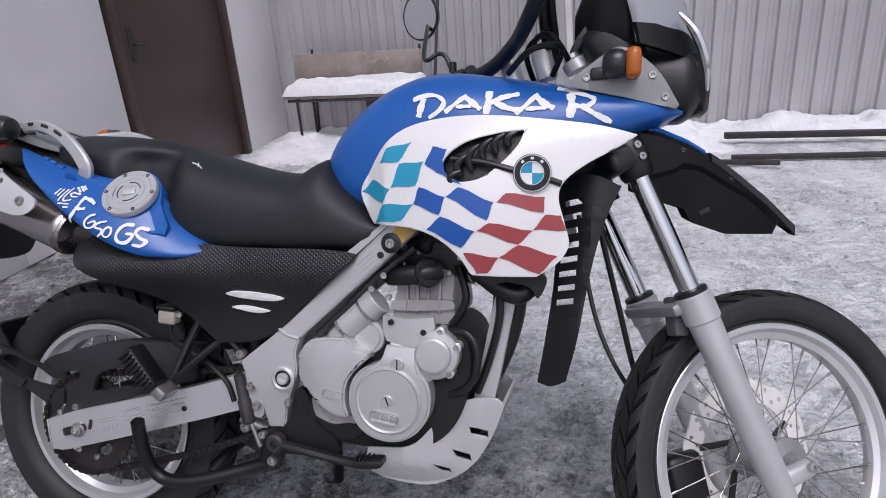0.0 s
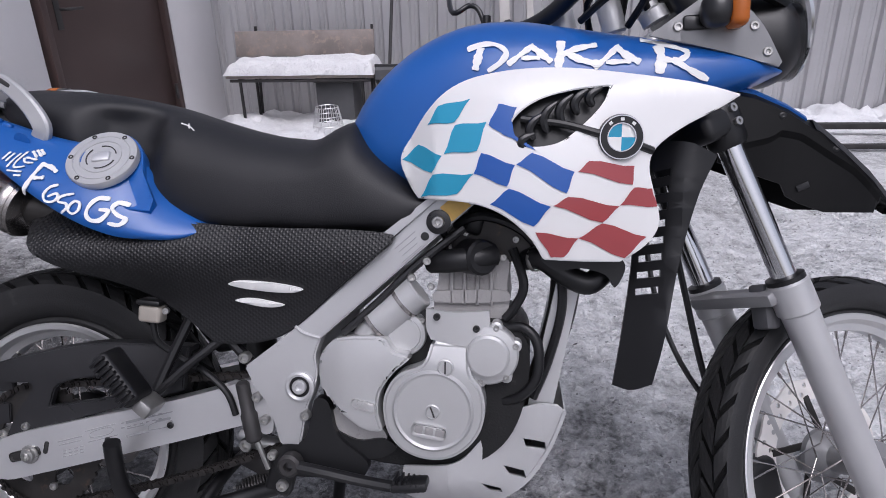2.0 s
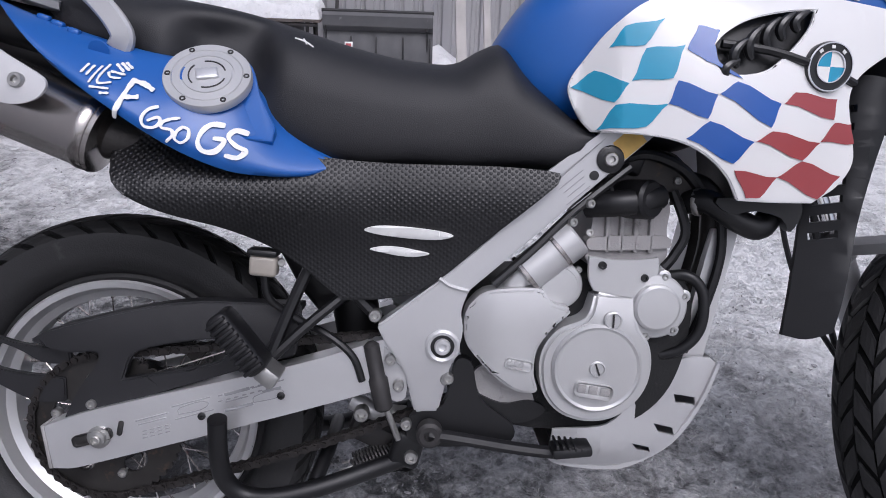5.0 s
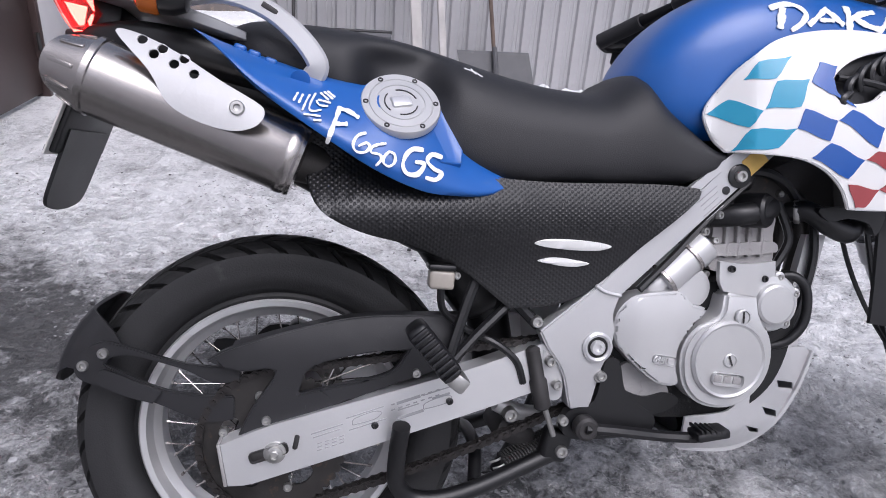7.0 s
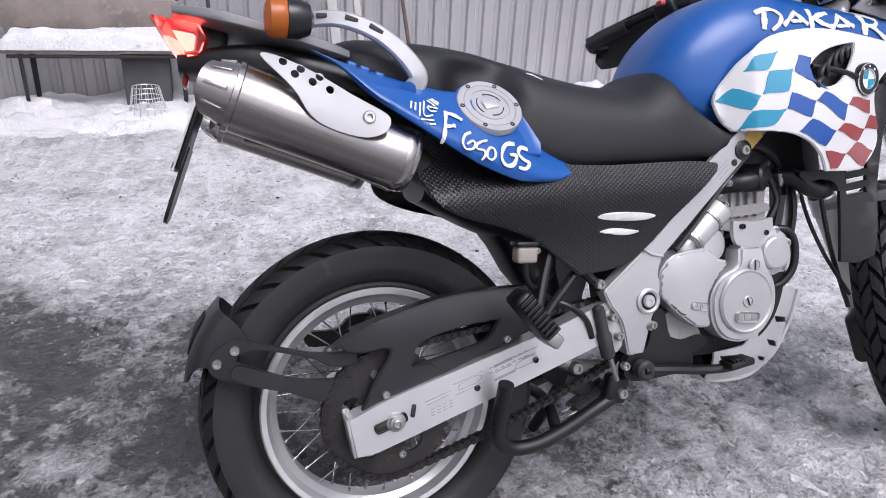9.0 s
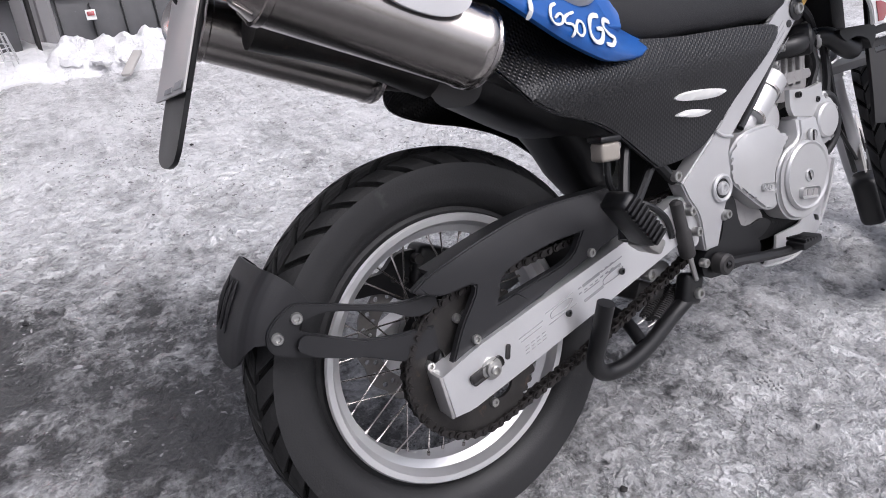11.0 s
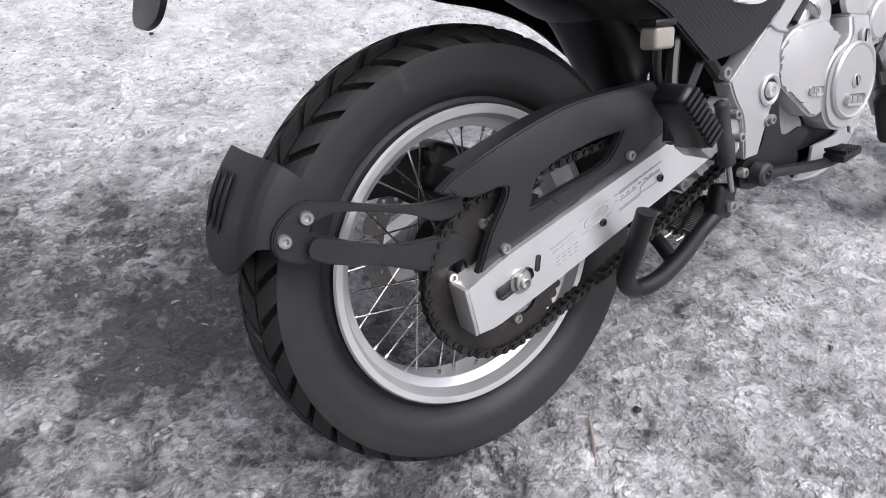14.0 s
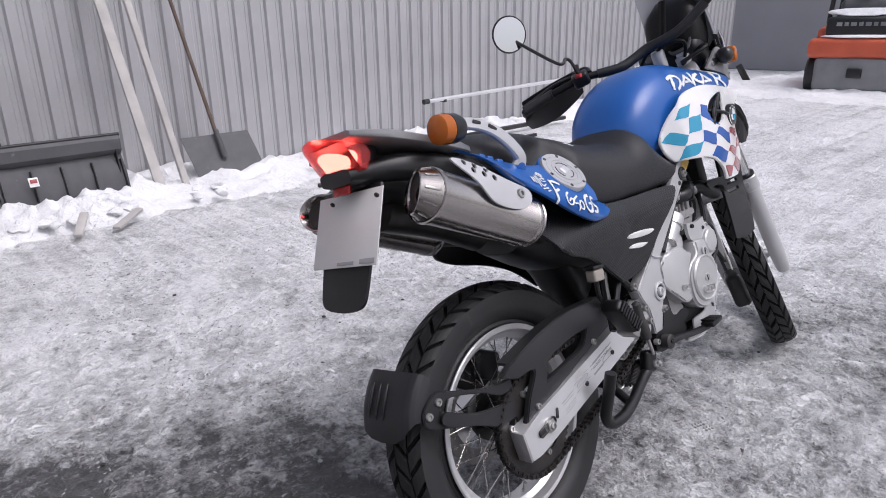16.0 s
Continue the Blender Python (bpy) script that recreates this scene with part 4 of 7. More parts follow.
def disc_mesh(R, r, z, thick, holes, rows):
    """A brake disc drilled in rows."""
    circ = lambda c, rr, n: [(c[0] + rr * math.cos(t), c[1] + rr * math.sin(t)) for t in np.linspace(0, 2 * math.pi, n, endpoint=False)]
    outer = [((R + 0.003 * math.cos(12 * t)) * math.cos(t), (R + 0.003 * math.cos(12 * t)) * math.sin(t)) for t in np.linspace(0, 2 * math.pi, 96, endpoint=False)]
    loops = [outer, circ((0, 0), r, 48)]
    for k in range(rows):
        for i in range(holes):
            t = 2 * math.pi * (i + 0.33 * k) / holes
            rr = r + (R - r) * (k + 0.8) / (rows + 0.6)
            loops.append(circ((rr * math.cos(t), rr * math.sin(t)), 0.005, 8))
    bm = fill(loops, 0)
    res = bmesh.ops.extrude_face_region(bm, geom=bm.faces[:])
    bmesh.ops.translate(bm, vec=(0, thick, 0), verts=[g for g in res["geom"] if isinstance(g, bmesh.types.BMVert)])
    bm.transform(Matrix.Translation((0, 0, z)) @ Matrix.Rotation(math.pi / 2, 4, "X"))
    return bm


def spokes(parent, m, hub_r, rim_r, hub_z, n, swing):
    one = None
    for i in range(n):
        side = 1 if i % 2 else -1
        lead = 1 if (i // 2) % 2 else -1
        a = 2 * math.pi * i / n
        p = Vector((hub_r * math.cos(a + lead * swing), hub_r * math.sin(a + lead * swing), side * hub_z))
        q = Vector((rim_r * math.cos(a), rim_r * math.sin(a), side * 0.006))
        if one is None:
            L = (q - p).length
            one = part("spoke", lathe([(0.0014, 0), (0.0014, L * 0.92), (0.0028, L * 0.92), (0.0028, L), (0.001, L)], None, 7), STEEL, parent, "thin steel spoke")
            ob = one
        else:
            ob = new("spoke", one.data)
            ob.parent = parent
        ob.matrix_local = m @ frame_to(p, q)


# rear wheel
rear = part("rear_wheel", rim_mesh(0.223, 0.047), ALU, bike, "silver spoked rear wheel", REAR, sharp=25)
tyre("rear_tyre", 0.325, 0.223, 0.0565, REAR, 38, 0.0080, 0.19)
part("hub", lathe([(0.012, -0.085), (0.045, -0.08), (0.06, -0.05), (0.06, -0.035), (0.035, -0.03), (0.035, 0.03), (0.06, 0.035), (0.066, 0.05), (0.066, 0.075), (0.03, 0.09), (0.012, 0.09)], REAR, 32), BLACK, rear, "black wheel hub")
spokes(rear, REAR, 0.055, 0.196, 0.038, 36, 0.75)
part("brake_disc", disc_mesh(0.12, 0.085, -0.085, 0.005, 24, 2), DARKDISC, rear, "drilled steel brake disc", REAR, flat=True)
cal = part("rear_caliper", rbox((0.085, 0.055, 0.075), pose(0.045, 0.085, 0.436, 0, 24), 0.014, seg=3), BLACK, bike, "black rear brake caliper")
part("caliper_pin", rod((0.012, 0.055, 0.462), (0.012, 0.120, 0.462), 0.009, 12), DARKIRON, cal)
part("caliper_bracket", shell([outline([(-0.115, 0.452), (-0.055, 0.452), (-0.02, 0.476), (0.03, 0.470), (0.075, 0.420), (0.03, 0.385), (-0.02, 0.392), (-0.06, 0.418), (-0.112, 0.424)], 3)], lambda x, w: 0.074, 0.014, 0), BLACK, cal)
for x, w in ((-0.035, 0.436), (-0.012, 0.428), (0.004, 0.446)):
    bolt((x, 0.073, w), (0, -1, 0), 0.0055, cal, DARKIRON)

# sprocket and chain
SPK_V, SPK_R, TEETH = -0.100, 0.117, 46


def sprocket():
    pts = []
    for i in range(TEETH):
        for k, rr in ((0.0, 0.0), (0.3, 0.0055), (0.5, 0.0062), (0.7, 0.0055)):
            t = 2 * math.pi * (i + k) / TEETH
            pts.append(((SPK_R - 0.003 + rr) * math.cos(t), (SPK_R - 0.003 + rr) * math.sin(t)))
    loops = [pts]
    for i in range(5):
        a = 2 * math.pi * i / 5 + 0.3
        loops.append([((0.072 + 0.016 * math.cos(u)) * math.cos(a + 0.30 * math.sin(u)), (0.072 + 0.016 * math.cos(u)) * math.sin(a + 0.30 * math.sin(u))) for u in np.linspace(0, 2 * math.pi, 16, endpoint=False)])
    bm = fill(loops, 0)
    res = bmesh.ops.extrude_face_region(bm, geom=bm.faces[:])
    bmesh.ops.translate(bm, vec=(0, 0.006, 0), verts=[g for g in res["geom"] if isinstance(g, bmesh.types.BMVert)])
    sp = part("rear_sprocket", bm, DARKSTEEL, rear, "dark toothed steel sprocket", pose(0, SPK_V, 0.324), flat=True)
    part("sprocket_carrier", lathe([(0.02, 0), (0.060, 0.0), (0.064, 0.006), (0.064, 0.02), (0.02, 0.02)], pose(0, SPK_V + 0.004, 0.324) @ SIDE @ pose(0, 0, -0.02), 32), BLACK, rear)
    for i in range(6):
        a = 2 * math.pi * i / 6 + radians(45)
        bolt((0.081 * math.cos(a), SPK_V - 0.002, 0.324 + 0.081 * math.sin(a)), (0, -1, 0), 0.0075, rear, name="sprocket_bolt")


sprocket()


def chain():
    """Links on a path round both sprockets."""
    c1, r1, c2, r2 = Vector((0, 0.324)), SPK_R, Vector((0.60, 0.455)), 0.043
    d = c2 - c1
    base, tilt = math.atan2(d.y, d.x), math.acos((r1 - r2) / d.length)
    a1, a2 = base + tilt, base - tilt
    pts = [c1 + r1 * Vector((math.cos(t), math.sin(t))) for t in np.linspace(a1, a2 + 2 * math.pi, 60)]
    low0, low1 = pts[-1], c2 + r2 * Vector((math.cos(a2), math.sin(a2)))
    for k in np.linspace(0, 1, 30)[1:]:
        pts.append(low0.lerp(low1, k) - Vector((0, 0.018 * 4 * k * (1 - k))))
    pts += [c2 + r2 * Vector((math.cos(t), math.sin(t))) for t in np.linspace(a2, a1 - 0.0, 24)[1:]]
    pts.append(pts[0])
    seg = [0.0]
    for a, b in zip(pts, pts[1:]):
        seg.append(seg[-1] + (b - a).length)
    n = 2 * round(seg[-1] / 0.0159 / 2)
    at = lambda s: Vector((np.interp(s % seg[-1], seg, [p.x for p in pts]), np.interp(s % seg[-1], seg, [p.y for p in pts])))
    pins = bmesh.new()
    L = seg[-1] / n
    link_out, link_in = None, None

    def plate(v, thick):
        loop = []
        for sgn in (1, -1):
            for t in np.linspace(-80, 80, 7):
                loop.append((sgn * L / 2 + sgn * 0.0068 * math.cos(radians(t)), sgn * 0.0068 * math.sin(radians(t))))
            loop.append((0, sgn * 0.0050))
        bm = fill([loop], 0)
        for q in bm.verts:
            q.co.y = v
        res = bmesh.ops.extrude_face_region(bm, geom=bm.faces[:])
        bmesh.ops.translate(bm, vec=(0, thick, 0), verts=[g for g in res["geom"] if isinstance(g, bmesh.types.BMVert)])
        return bm
    for i in range(n):
        p = at(i * L)
        rod((p.x, SPK_V - 0.010, p.y), (p.x, SPK_V + 0.016, p.y), 0.0042, 8, bm=pins)
    body_ob = part("drive_chain", pins, RUST, bike, "worn rusty drive chain")
    for i in range(n):
        p, q = at(i * L), at((i + 1) * L)
        m = Matrix.Translation(((p.x + q.x) / 2, SPK_V + 0.003, (p.y + q.y) / 2)) @ Matrix.Rotation(-math.atan2(q.y - p.y, q.x - p.x), 4, "Y")
        if i % 2:
            link_out = link_out or part("chain_link", merged(plate(-0.0095, 0.0018), plate(0.008, 0.0018)), RUST, body_ob, flat=True).data
            me = link_out
        else:
            link_in = link_in or part("chain_link", merged(plate(-0.0070, 0.0018), plate(0.0055, 0.0018)), RUST, body_ob, flat=True).data
            me = link_in
        ob = new("chain_link", me) if i > 1 else next(o for o in body_ob.children if o.data == me)
        ob.parent = body_ob
        ob.matrix_local = m


chain()

# swingarm
ARM = [(-0.078, 0.338), (-0.068, 0.270), (-0.03, 0.272), (0.30, 0.366), (0.47, 0.418), (0.465, 0.48), (0.435, 0.485), (0.30, 0.442), (0.0, 0.366)]
arm = part("swingarm", shell([outline(ARM, 3, (0, 1, 4, 5, 6))], lambda x, w: -0.137, 0.042, 0, 0.0), ALU, bike, "brushed aluminium swingarm with printed labels")
part("swingarm_left", mirrored(shell([outline(ARM, 3, (0, 1, 4, 5, 6))], lambda x, w: -0.137, 0.042, 0)), ALU, bike)
part("end_cap", rbox((0.006, 0.044, 0.071), pose(-0.0765, -0.116, 0.304, 0, -8), 0.002), RAWCAST, arm)
part("adjuster_slot", rbox((0.062, 0.003, 0.018), pose(-0.005, -0.1375, 0.322, 0, -16), 0.006, seg=3), DARKIRON, arm)
part("axle_nut", lathe([(0.0175, 0), (0.0175, 0.003), (0.0125, 0.004), (0.0125, 0.010), (0.008, 0.011), (0.008, 0.015), (0.006, 0.016), (0.005, 0.011), (0.001, 0.011)], pose(0.004, -0.137, 0.322) @ SIDE, 6 * 3), ZINC, arm, "zinc axle nut with washer")
part("inspection_slot", rbox((0.008, 0.003, 0.024), pose(0.037, -0.1372, 0.337, 0, 12), 0.003), DARKIRON, arm)


def arm_labels():
    ang = -16.2
    for i, (x, w, l, h) in enumerate(((0.085, 0.356, 0.052, 0.0018), (0.085, 0.349, 0.045, 0.0014), (0.145, 0.381, 0.062, 0.0015), (0.150, 0.361, 0.062, 0.0015),
                                      (0.215, 0.399, 0.04, 0.005), (0.215, 0.387, 0.036, 0.002), (0.218, 0.374, 0.045, 0.005), (0.262, 0.412, 0.05, 0.002), (0.268, 0.403, 0.03, 0.004))):
        part("print_bar", rbox((l, 0.0012, h), pose(x, -0.1372, w, 0, ang), 0.0004, seg=1), INK, arm, "small grey printed line")
    for k in range(14):
        x = 0.190 + 0.012 * (k % 7)
        part("print_bar", rbox((0.007, 0.0012, 0.0022), pose(x, -0.1372, 0.3715 + 0.2905 * (x - 0.19) + 0.009 * (k // 7) + 0.012, 0, ang), 0.0004, seg=1), INK, arm)
    for k in range(12):
        x = 0.074 + 0.0115 * (k % 4)
        part("print_bar", rbox((0.008, 0.0012, 0.0014), pose(x, -0.1372, 0.3335 + 0.2905 * (x - 0.074) - 0.0055 * (k // 4), 0, ang), 0.0004, seg=1), INK, arm)
    for x, w in ((0.148, 0.371), (0.262, 0.392)):
        part("print_outline", tube([(x - 0.022, -0.1374, w - 0.010), (x - 0.02, -0.1374, w), (x + 0.01, -0.1374, w + 0.011), (x + 0.024, -0.1374, w + 0.009), (x + 0.012, -0.1374, w - 0.002), (x - 0.022, -0.1374, w - 0.010)], 0.0007, 5, 3), INK, arm)
    for x, w in ((0.161, 0.359), (0.282, 0.394)):
        part("arm_rivet", lathe([(0.006, 0), (0.006, 0.003), (0.003, 0.004), (0.0025, 0.001), (0.0005, 0.001)], pose(x, -0.137, w) @ SIDE, 12), GLOSSBLACK, arm)


arm_labels()

# chain guard
CG_OUT = [(-0.098, 0.470), (-0.065, 0.488), (0.05, 0.518), (0.15, 0.533), (0.31, 0.532), (0.302, 0.455), (0.20, 0.424), (0.0, 0.358), (-0.058, 0.336), (-0.030, 0.392), (0.006, 0.450), (-0.05, 0.452)]
CG_HOLE = [(0.040, 0.412), (0.062, 0.455), (0.15, 0.475), (0.216, 0.478), (0.185, 0.442), (0.11, 0.425)]
bm = shell([outline(CG_OUT, 4, (0, 4, 5, 8)), outline(CG_HOLE, 4, (0, 3))[::-1]], lambda x, w: -0.128 + 0.010 * max(0, (w - 0.49) / 0.04), 0.016, 0.025)
bmesh.ops.bevel(bm, geom=[e for e in bm.edges if e.is_manifold and e.calc_face_angle(0) > 1.0], offset=0.0025, segments=2, affect="EDGES")
guard = part("chain_guard", bm, FADED, bike, "matt black chain guard")
part("guard_top", shell([outline([(-0.060, 0.489), (0.05, 0.517), (0.15, 0.532), (0.31, 0.531), (0.31, 0.522), (0.15, 0.521), (0.05, 0.506), (-0.055, 0.480)], 4, (0, 3, 4, 7))], lambda x, w: -0.116, 0.034, 0.03), FADED, guard)
for at in ((-0.009, -0.130, 0.3715), (0.228, -0.130, 0.440)):
    bolt(at, (0, -1, 0), 0.0075, guard)


def hugger():
    """The small guard behind the rear tyre: a bent sheet with turned-in sides, held by a forked bracket."""
    track = [(0.286, -0.089), (0.305, -0.0895), (0.325, -0.089), (0.342, -0.085), (0.351, -0.078), (0.3555, -0.066), (0.357, -0.040), (0.3575, 0.0), (0.357, 0.040), (0.3555, 0.066), (0.351, 0.078), (0.342, 0.085), (0.325, 0.089), (0.300, 0.0895)]
    first = [144.5, 142.6, 141.6, 141.2, 141.2, 141.3, 141.4, 141.5, 141.4, 141.3, 141.2, 141.2, 141.8, 143.6]
    last = [155.5, 156.4, 157.0, 157.6, 159.8, 162.6, 164.6, 165.2, 164.6, 162.6, 159.8, 157.6, 157.0, 156.0]
    rings = []
    for q in np.linspace(0, len(track) - 1, 53):
        R, v, a0, a1 = (float(np.interp(q, range(len(track)), col)) for col in ([p[0] for p in track], [p[1] for p in track], first, last))
        inner = max(0.0, 1 - abs(v) / 0.085)
        ring, back = [], []
        for k in range(11):
            u = k / 10
            ang = radians(a0 + (a1 - a0) * u)
            r = R - 0.004 * (2 * u - 1) ** 2
            ring.append((r * math.cos(ang), v, 0.326 + r * math.sin(ang)))
            r2, v2 = r - 0.005 * min(1, 0.3 + inner * 3), v * 0.945
            back.append((r2 * math.cos(ang), v2, 0.326 + r2 * math.sin(ang)))
        rings.append(ring + back[::-1])
    h = part("rear_hugger", loft(rings), FADED, bike, "matt black plastic splash guard behind the tyre", sharp=50)
    for v in (-0.004, 0.020, 0.044):
        part("guard_rib", tube([(0.3585 * math.cos(radians(a)), v, 0.326 + 0.3585 * math.sin(radians(a))) for a in np.linspace(146, 158, 9)], 0.004, 8, 1, radii=[0.001, 0.004, 0.0045, 0.003, 0.001]), BLACK, h)
    rim_line = outline([(-0.258, 0.496), (-0.225, 0.489), (-0.129, 0.459), (-0.050, 0.452), (-0.050, 0.427), (-0.092, 0.428), (-0.132, 0.449), (-0.212, 0.473), (-0.244, 0.470), (-0.253, 0.461), (-0.244, 0.454), (-0.162, 0.417), (-0.060, 0.404), (-0.060, 0.366), (-0.106, 0.364), (-0.179, 0.396), (-0.229, 0.412), (-0.286, 0.434), (-0.298, 0.452), (-0.290, 0.476)], 4, (3, 4, 12, 13))
    bm = shell([rim_line], lambda x, w: -0.096 - 0.010 * min(1, max(0, (x + 0.24) / 0.12)), 0.011, 0.0)
    bmesh.ops.bevel(bm, geom=[e for e in bm.edges if e.is_manifold and e.calc_face_angle(0) > 1.0], offset=0.002, segments=2, affect="EDGES")
    part("forked_bracket", bm, FADED, h, "matt black forked bracket", sharp=50)
    part("arm_ridge", shell([outline([(-0.258, 0.452), (-0.246, 0.454), (-0.168, 0.417), (-0.182, 0.399), (-0.230, 0.416), (-0.262, 0.436)], 3, (2, 3))], lambda x, w: -0.109, 0.006, 0), FADED, h)
    for at in ((-0.254, -0.097, 0.478), (-0.284, -0.097, 0.459)):
        bolt(at, (-0.1, -1, 0), 0.0085, h)


hugger()

# front wheel
front = part("front_wheel", rim_mesh(0.270, 0.030), ALU, bike, "silver spoked front wheel turned to the left", FRONT, sharp=25)
tyre("front_tyre", 0.338, 0.270, 0.046, FRONT, 36, 0.0055, 0.24)
part("hub", lathe([(0.012, -0.07), (0.05, -0.066), (0.05, -0.055), (0.026, -0.03), (0.024, 0.03), (0.045, 0.042), (0.045, 0.05), (0.02, 0.058), (0.012, 0.075)], FRONT, 32), GREYPAINT, front, "grey cast wheel hub")
spokes(front, FRONT, 0.042, 0.240, 0.036, 36, 0.85)
part("brake_disc", disc_mesh(0.148, 0.106, -0.072, 0.005, 22, 2), DISCSTEEL, front, "drilled wavy steel brake disc", FRONT, flat=True)
for i in range(5):
    part("disc_arm", rbox((0.075, 0.014, 0.005), FRONT @ Matrix.Rotation(2 * math.pi * i / 5, 4, "Z") @ pose(0.078, 0, -0.0675, 0, 0, 18), 0.002), DARKSTEEL, front)

# fork, in the turned frame: x forward, y left, z up the steering axis
for s, nm in ((-1, "fork_leg"), (1, "fork_leg")):
    leg = part(nm, lathe([(0.012, -0.055), (0.022, -0.045), (0.025, -0.02), (0.0275, 0.05), (0.0285, 0.28), (0.030, 0.328), (0.034, 0.332), (0.034, 0.380), (0.030, 0.385), (0.018, 0.387)], TURNED @ pose(0.038, s * 0.094, 0), 28), SILVER, bike, "silver painted fork slider")
    part("stanchion", lathe([(0.0205, 0.375), (0.0205, 0.66)], TURNED @ pose(0.038, s * 0.094, 0), 24), CHROME, leg, "polished chrome fork tube")
    part("dust_seal", lathe([(0.021, 0.380), (0.031, 0.382), (0.031, 0.392), (0.022, 0.395)], TURNED @ pose(0.038, s * 0.094, 0), 24), BLACK, leg)
    part("axle_clamp", rbox((0.075, 0.030, 0.036), TURNED @ pose(0.082, s * 0.094, -0.002, 0, 4), 0.012, seg=3), SILVER, leg)
    part("clamp_bolt", lathe([(0.009, 0), (0.009, 0.008), (0.004, 0.009), (0.004, 0.003), (0.001, 0.003)], TURNED @ pose(0.107, s * 0.094 - 0.016, 0.002) @ SIDE, 14), ZINC, leg)
    part("fork_sleeve", lathe([(0.027, 0.62), (0.032, 0.63), (0.033, 0.70), (0.027, 0.71), (0.024, 0.77), (0.02, 0.775)], TURNED @ pose(0.038, s * 0.094, 0), 24), BLACK, bike, "black fork clamp ring")
yoke = part("lower_yoke", rbox((0.085, 0.25, 0.05), TURNED @ pose(0.022, 0, 0.665), 0.014, seg=3), BLACK, bike)
for dz in (0.655, 0.678):
    part("yoke_bolt", lathe([(0.007, 0), (0.007, 0.006), (0.003, 0.006), (0.003, 0.002), (0.001, 0.002)], TURNED @ pose(0.040, -0.126, dz) @ SIDE, 12), ZINC, yoke)
part("upper_yoke", rbox((0.10, 0.25, 0.032), BARS @ pose(0.030, 0, 0.825), 0.014, seg=3), SILVER, bike, "silver upper fork yoke")
for s in (-1, 1):
    part("fork_cap", lathe([(0.024, 0.855), (0.024, 0.875), (0.016, 0.88), (0.016, 0.888), (0.005, 0.89)], BARS @ pose(0.038, s * 0.094, 0), 20), CASTING, yoke)
part("steering_head", rod(TURNED @ Vector((0, 0, 0.60)), TURNED @ Vector((0, 0, 0.76)), 0.034, 20), BLACK, bike)
brace = part("fork_brace", rbox((0.042, 0.19, 0.024), TURNED @ pose(0.010, 0, 0.368), 0.008), GREYPAINT, bike, "grey cast fork brace")
part("brace_clip", rbox((0.03, 0.035, 0.075), TURNED @ pose(0.012, -0.055, 0.351, 0, 20), 0.006), GREYPLASTIC, brace)
part("brake_caliper", rbox((0.085, 0.06, 0.135), TURNED @ pose(-0.052, 0.078, 0.005, 0, 12, 0), 0.018, seg=3), BLACK, bike, "dark front brake caliper")
part("brake_hose", tube([TURNED @ Vector(p) for p in ((-0.06, 0.09, 0.10), (-0.045, 0.09, 0.25), (-0.02, 0.08, 0.40), (0.0, 0.06, 0.55), (0.02, 0.05, 0.66))], 0.006, 8), BLACK, bike)
part("speed_cable", tube([TURNED @ Vector(p) for p in ((-0.05, 0.08, 0.13), (-0.075, 0.10, 0.28), (-0.06, 0.11, 0.42), (-0.01, 0.10, 0.60))], 0.005, 8), GLOSSBLACK, bike)

# handlebar and what hangs on it
INTO = BARS.inverted()
LEFT = [INTO @ Vector(p) for p in ((0.978, 0.0, 1.166), (0.945, 0.05, 1.148), (0.914, 0.10, 1.140), (0.876, 0.18, 1.150), (0.845, 0.245, 1.160), (0.810, 0.33, 1.152), (0.775, 0.42, 1.135))]
MID = LEFT[0]
# how far the left half of the bar is bent back and down
SWEEP = [Vector(p) for p in ((0, 0, 0), (0, -0.012, -0.005), (-0.005, -0.032, -0.014), (-0.012, -0.056, -0.026), (-0.020, -0.080, -0.040), (-0.048, -0.092, -0.057), (-0.076, -0.100, -0.073))]


def on_bar(i, s, dx=0.0, dy=0.0, dz=0.0):
    """A point of the bar, counted from its middle, on side s."""
    p = LEFT[i]
    return BARS @ Vector((p.x + dx, s * (p.y - MID.y) + MID.y + s * dy, p.z + dz)) + (SWEEP[i] if s > 0 else Vector())


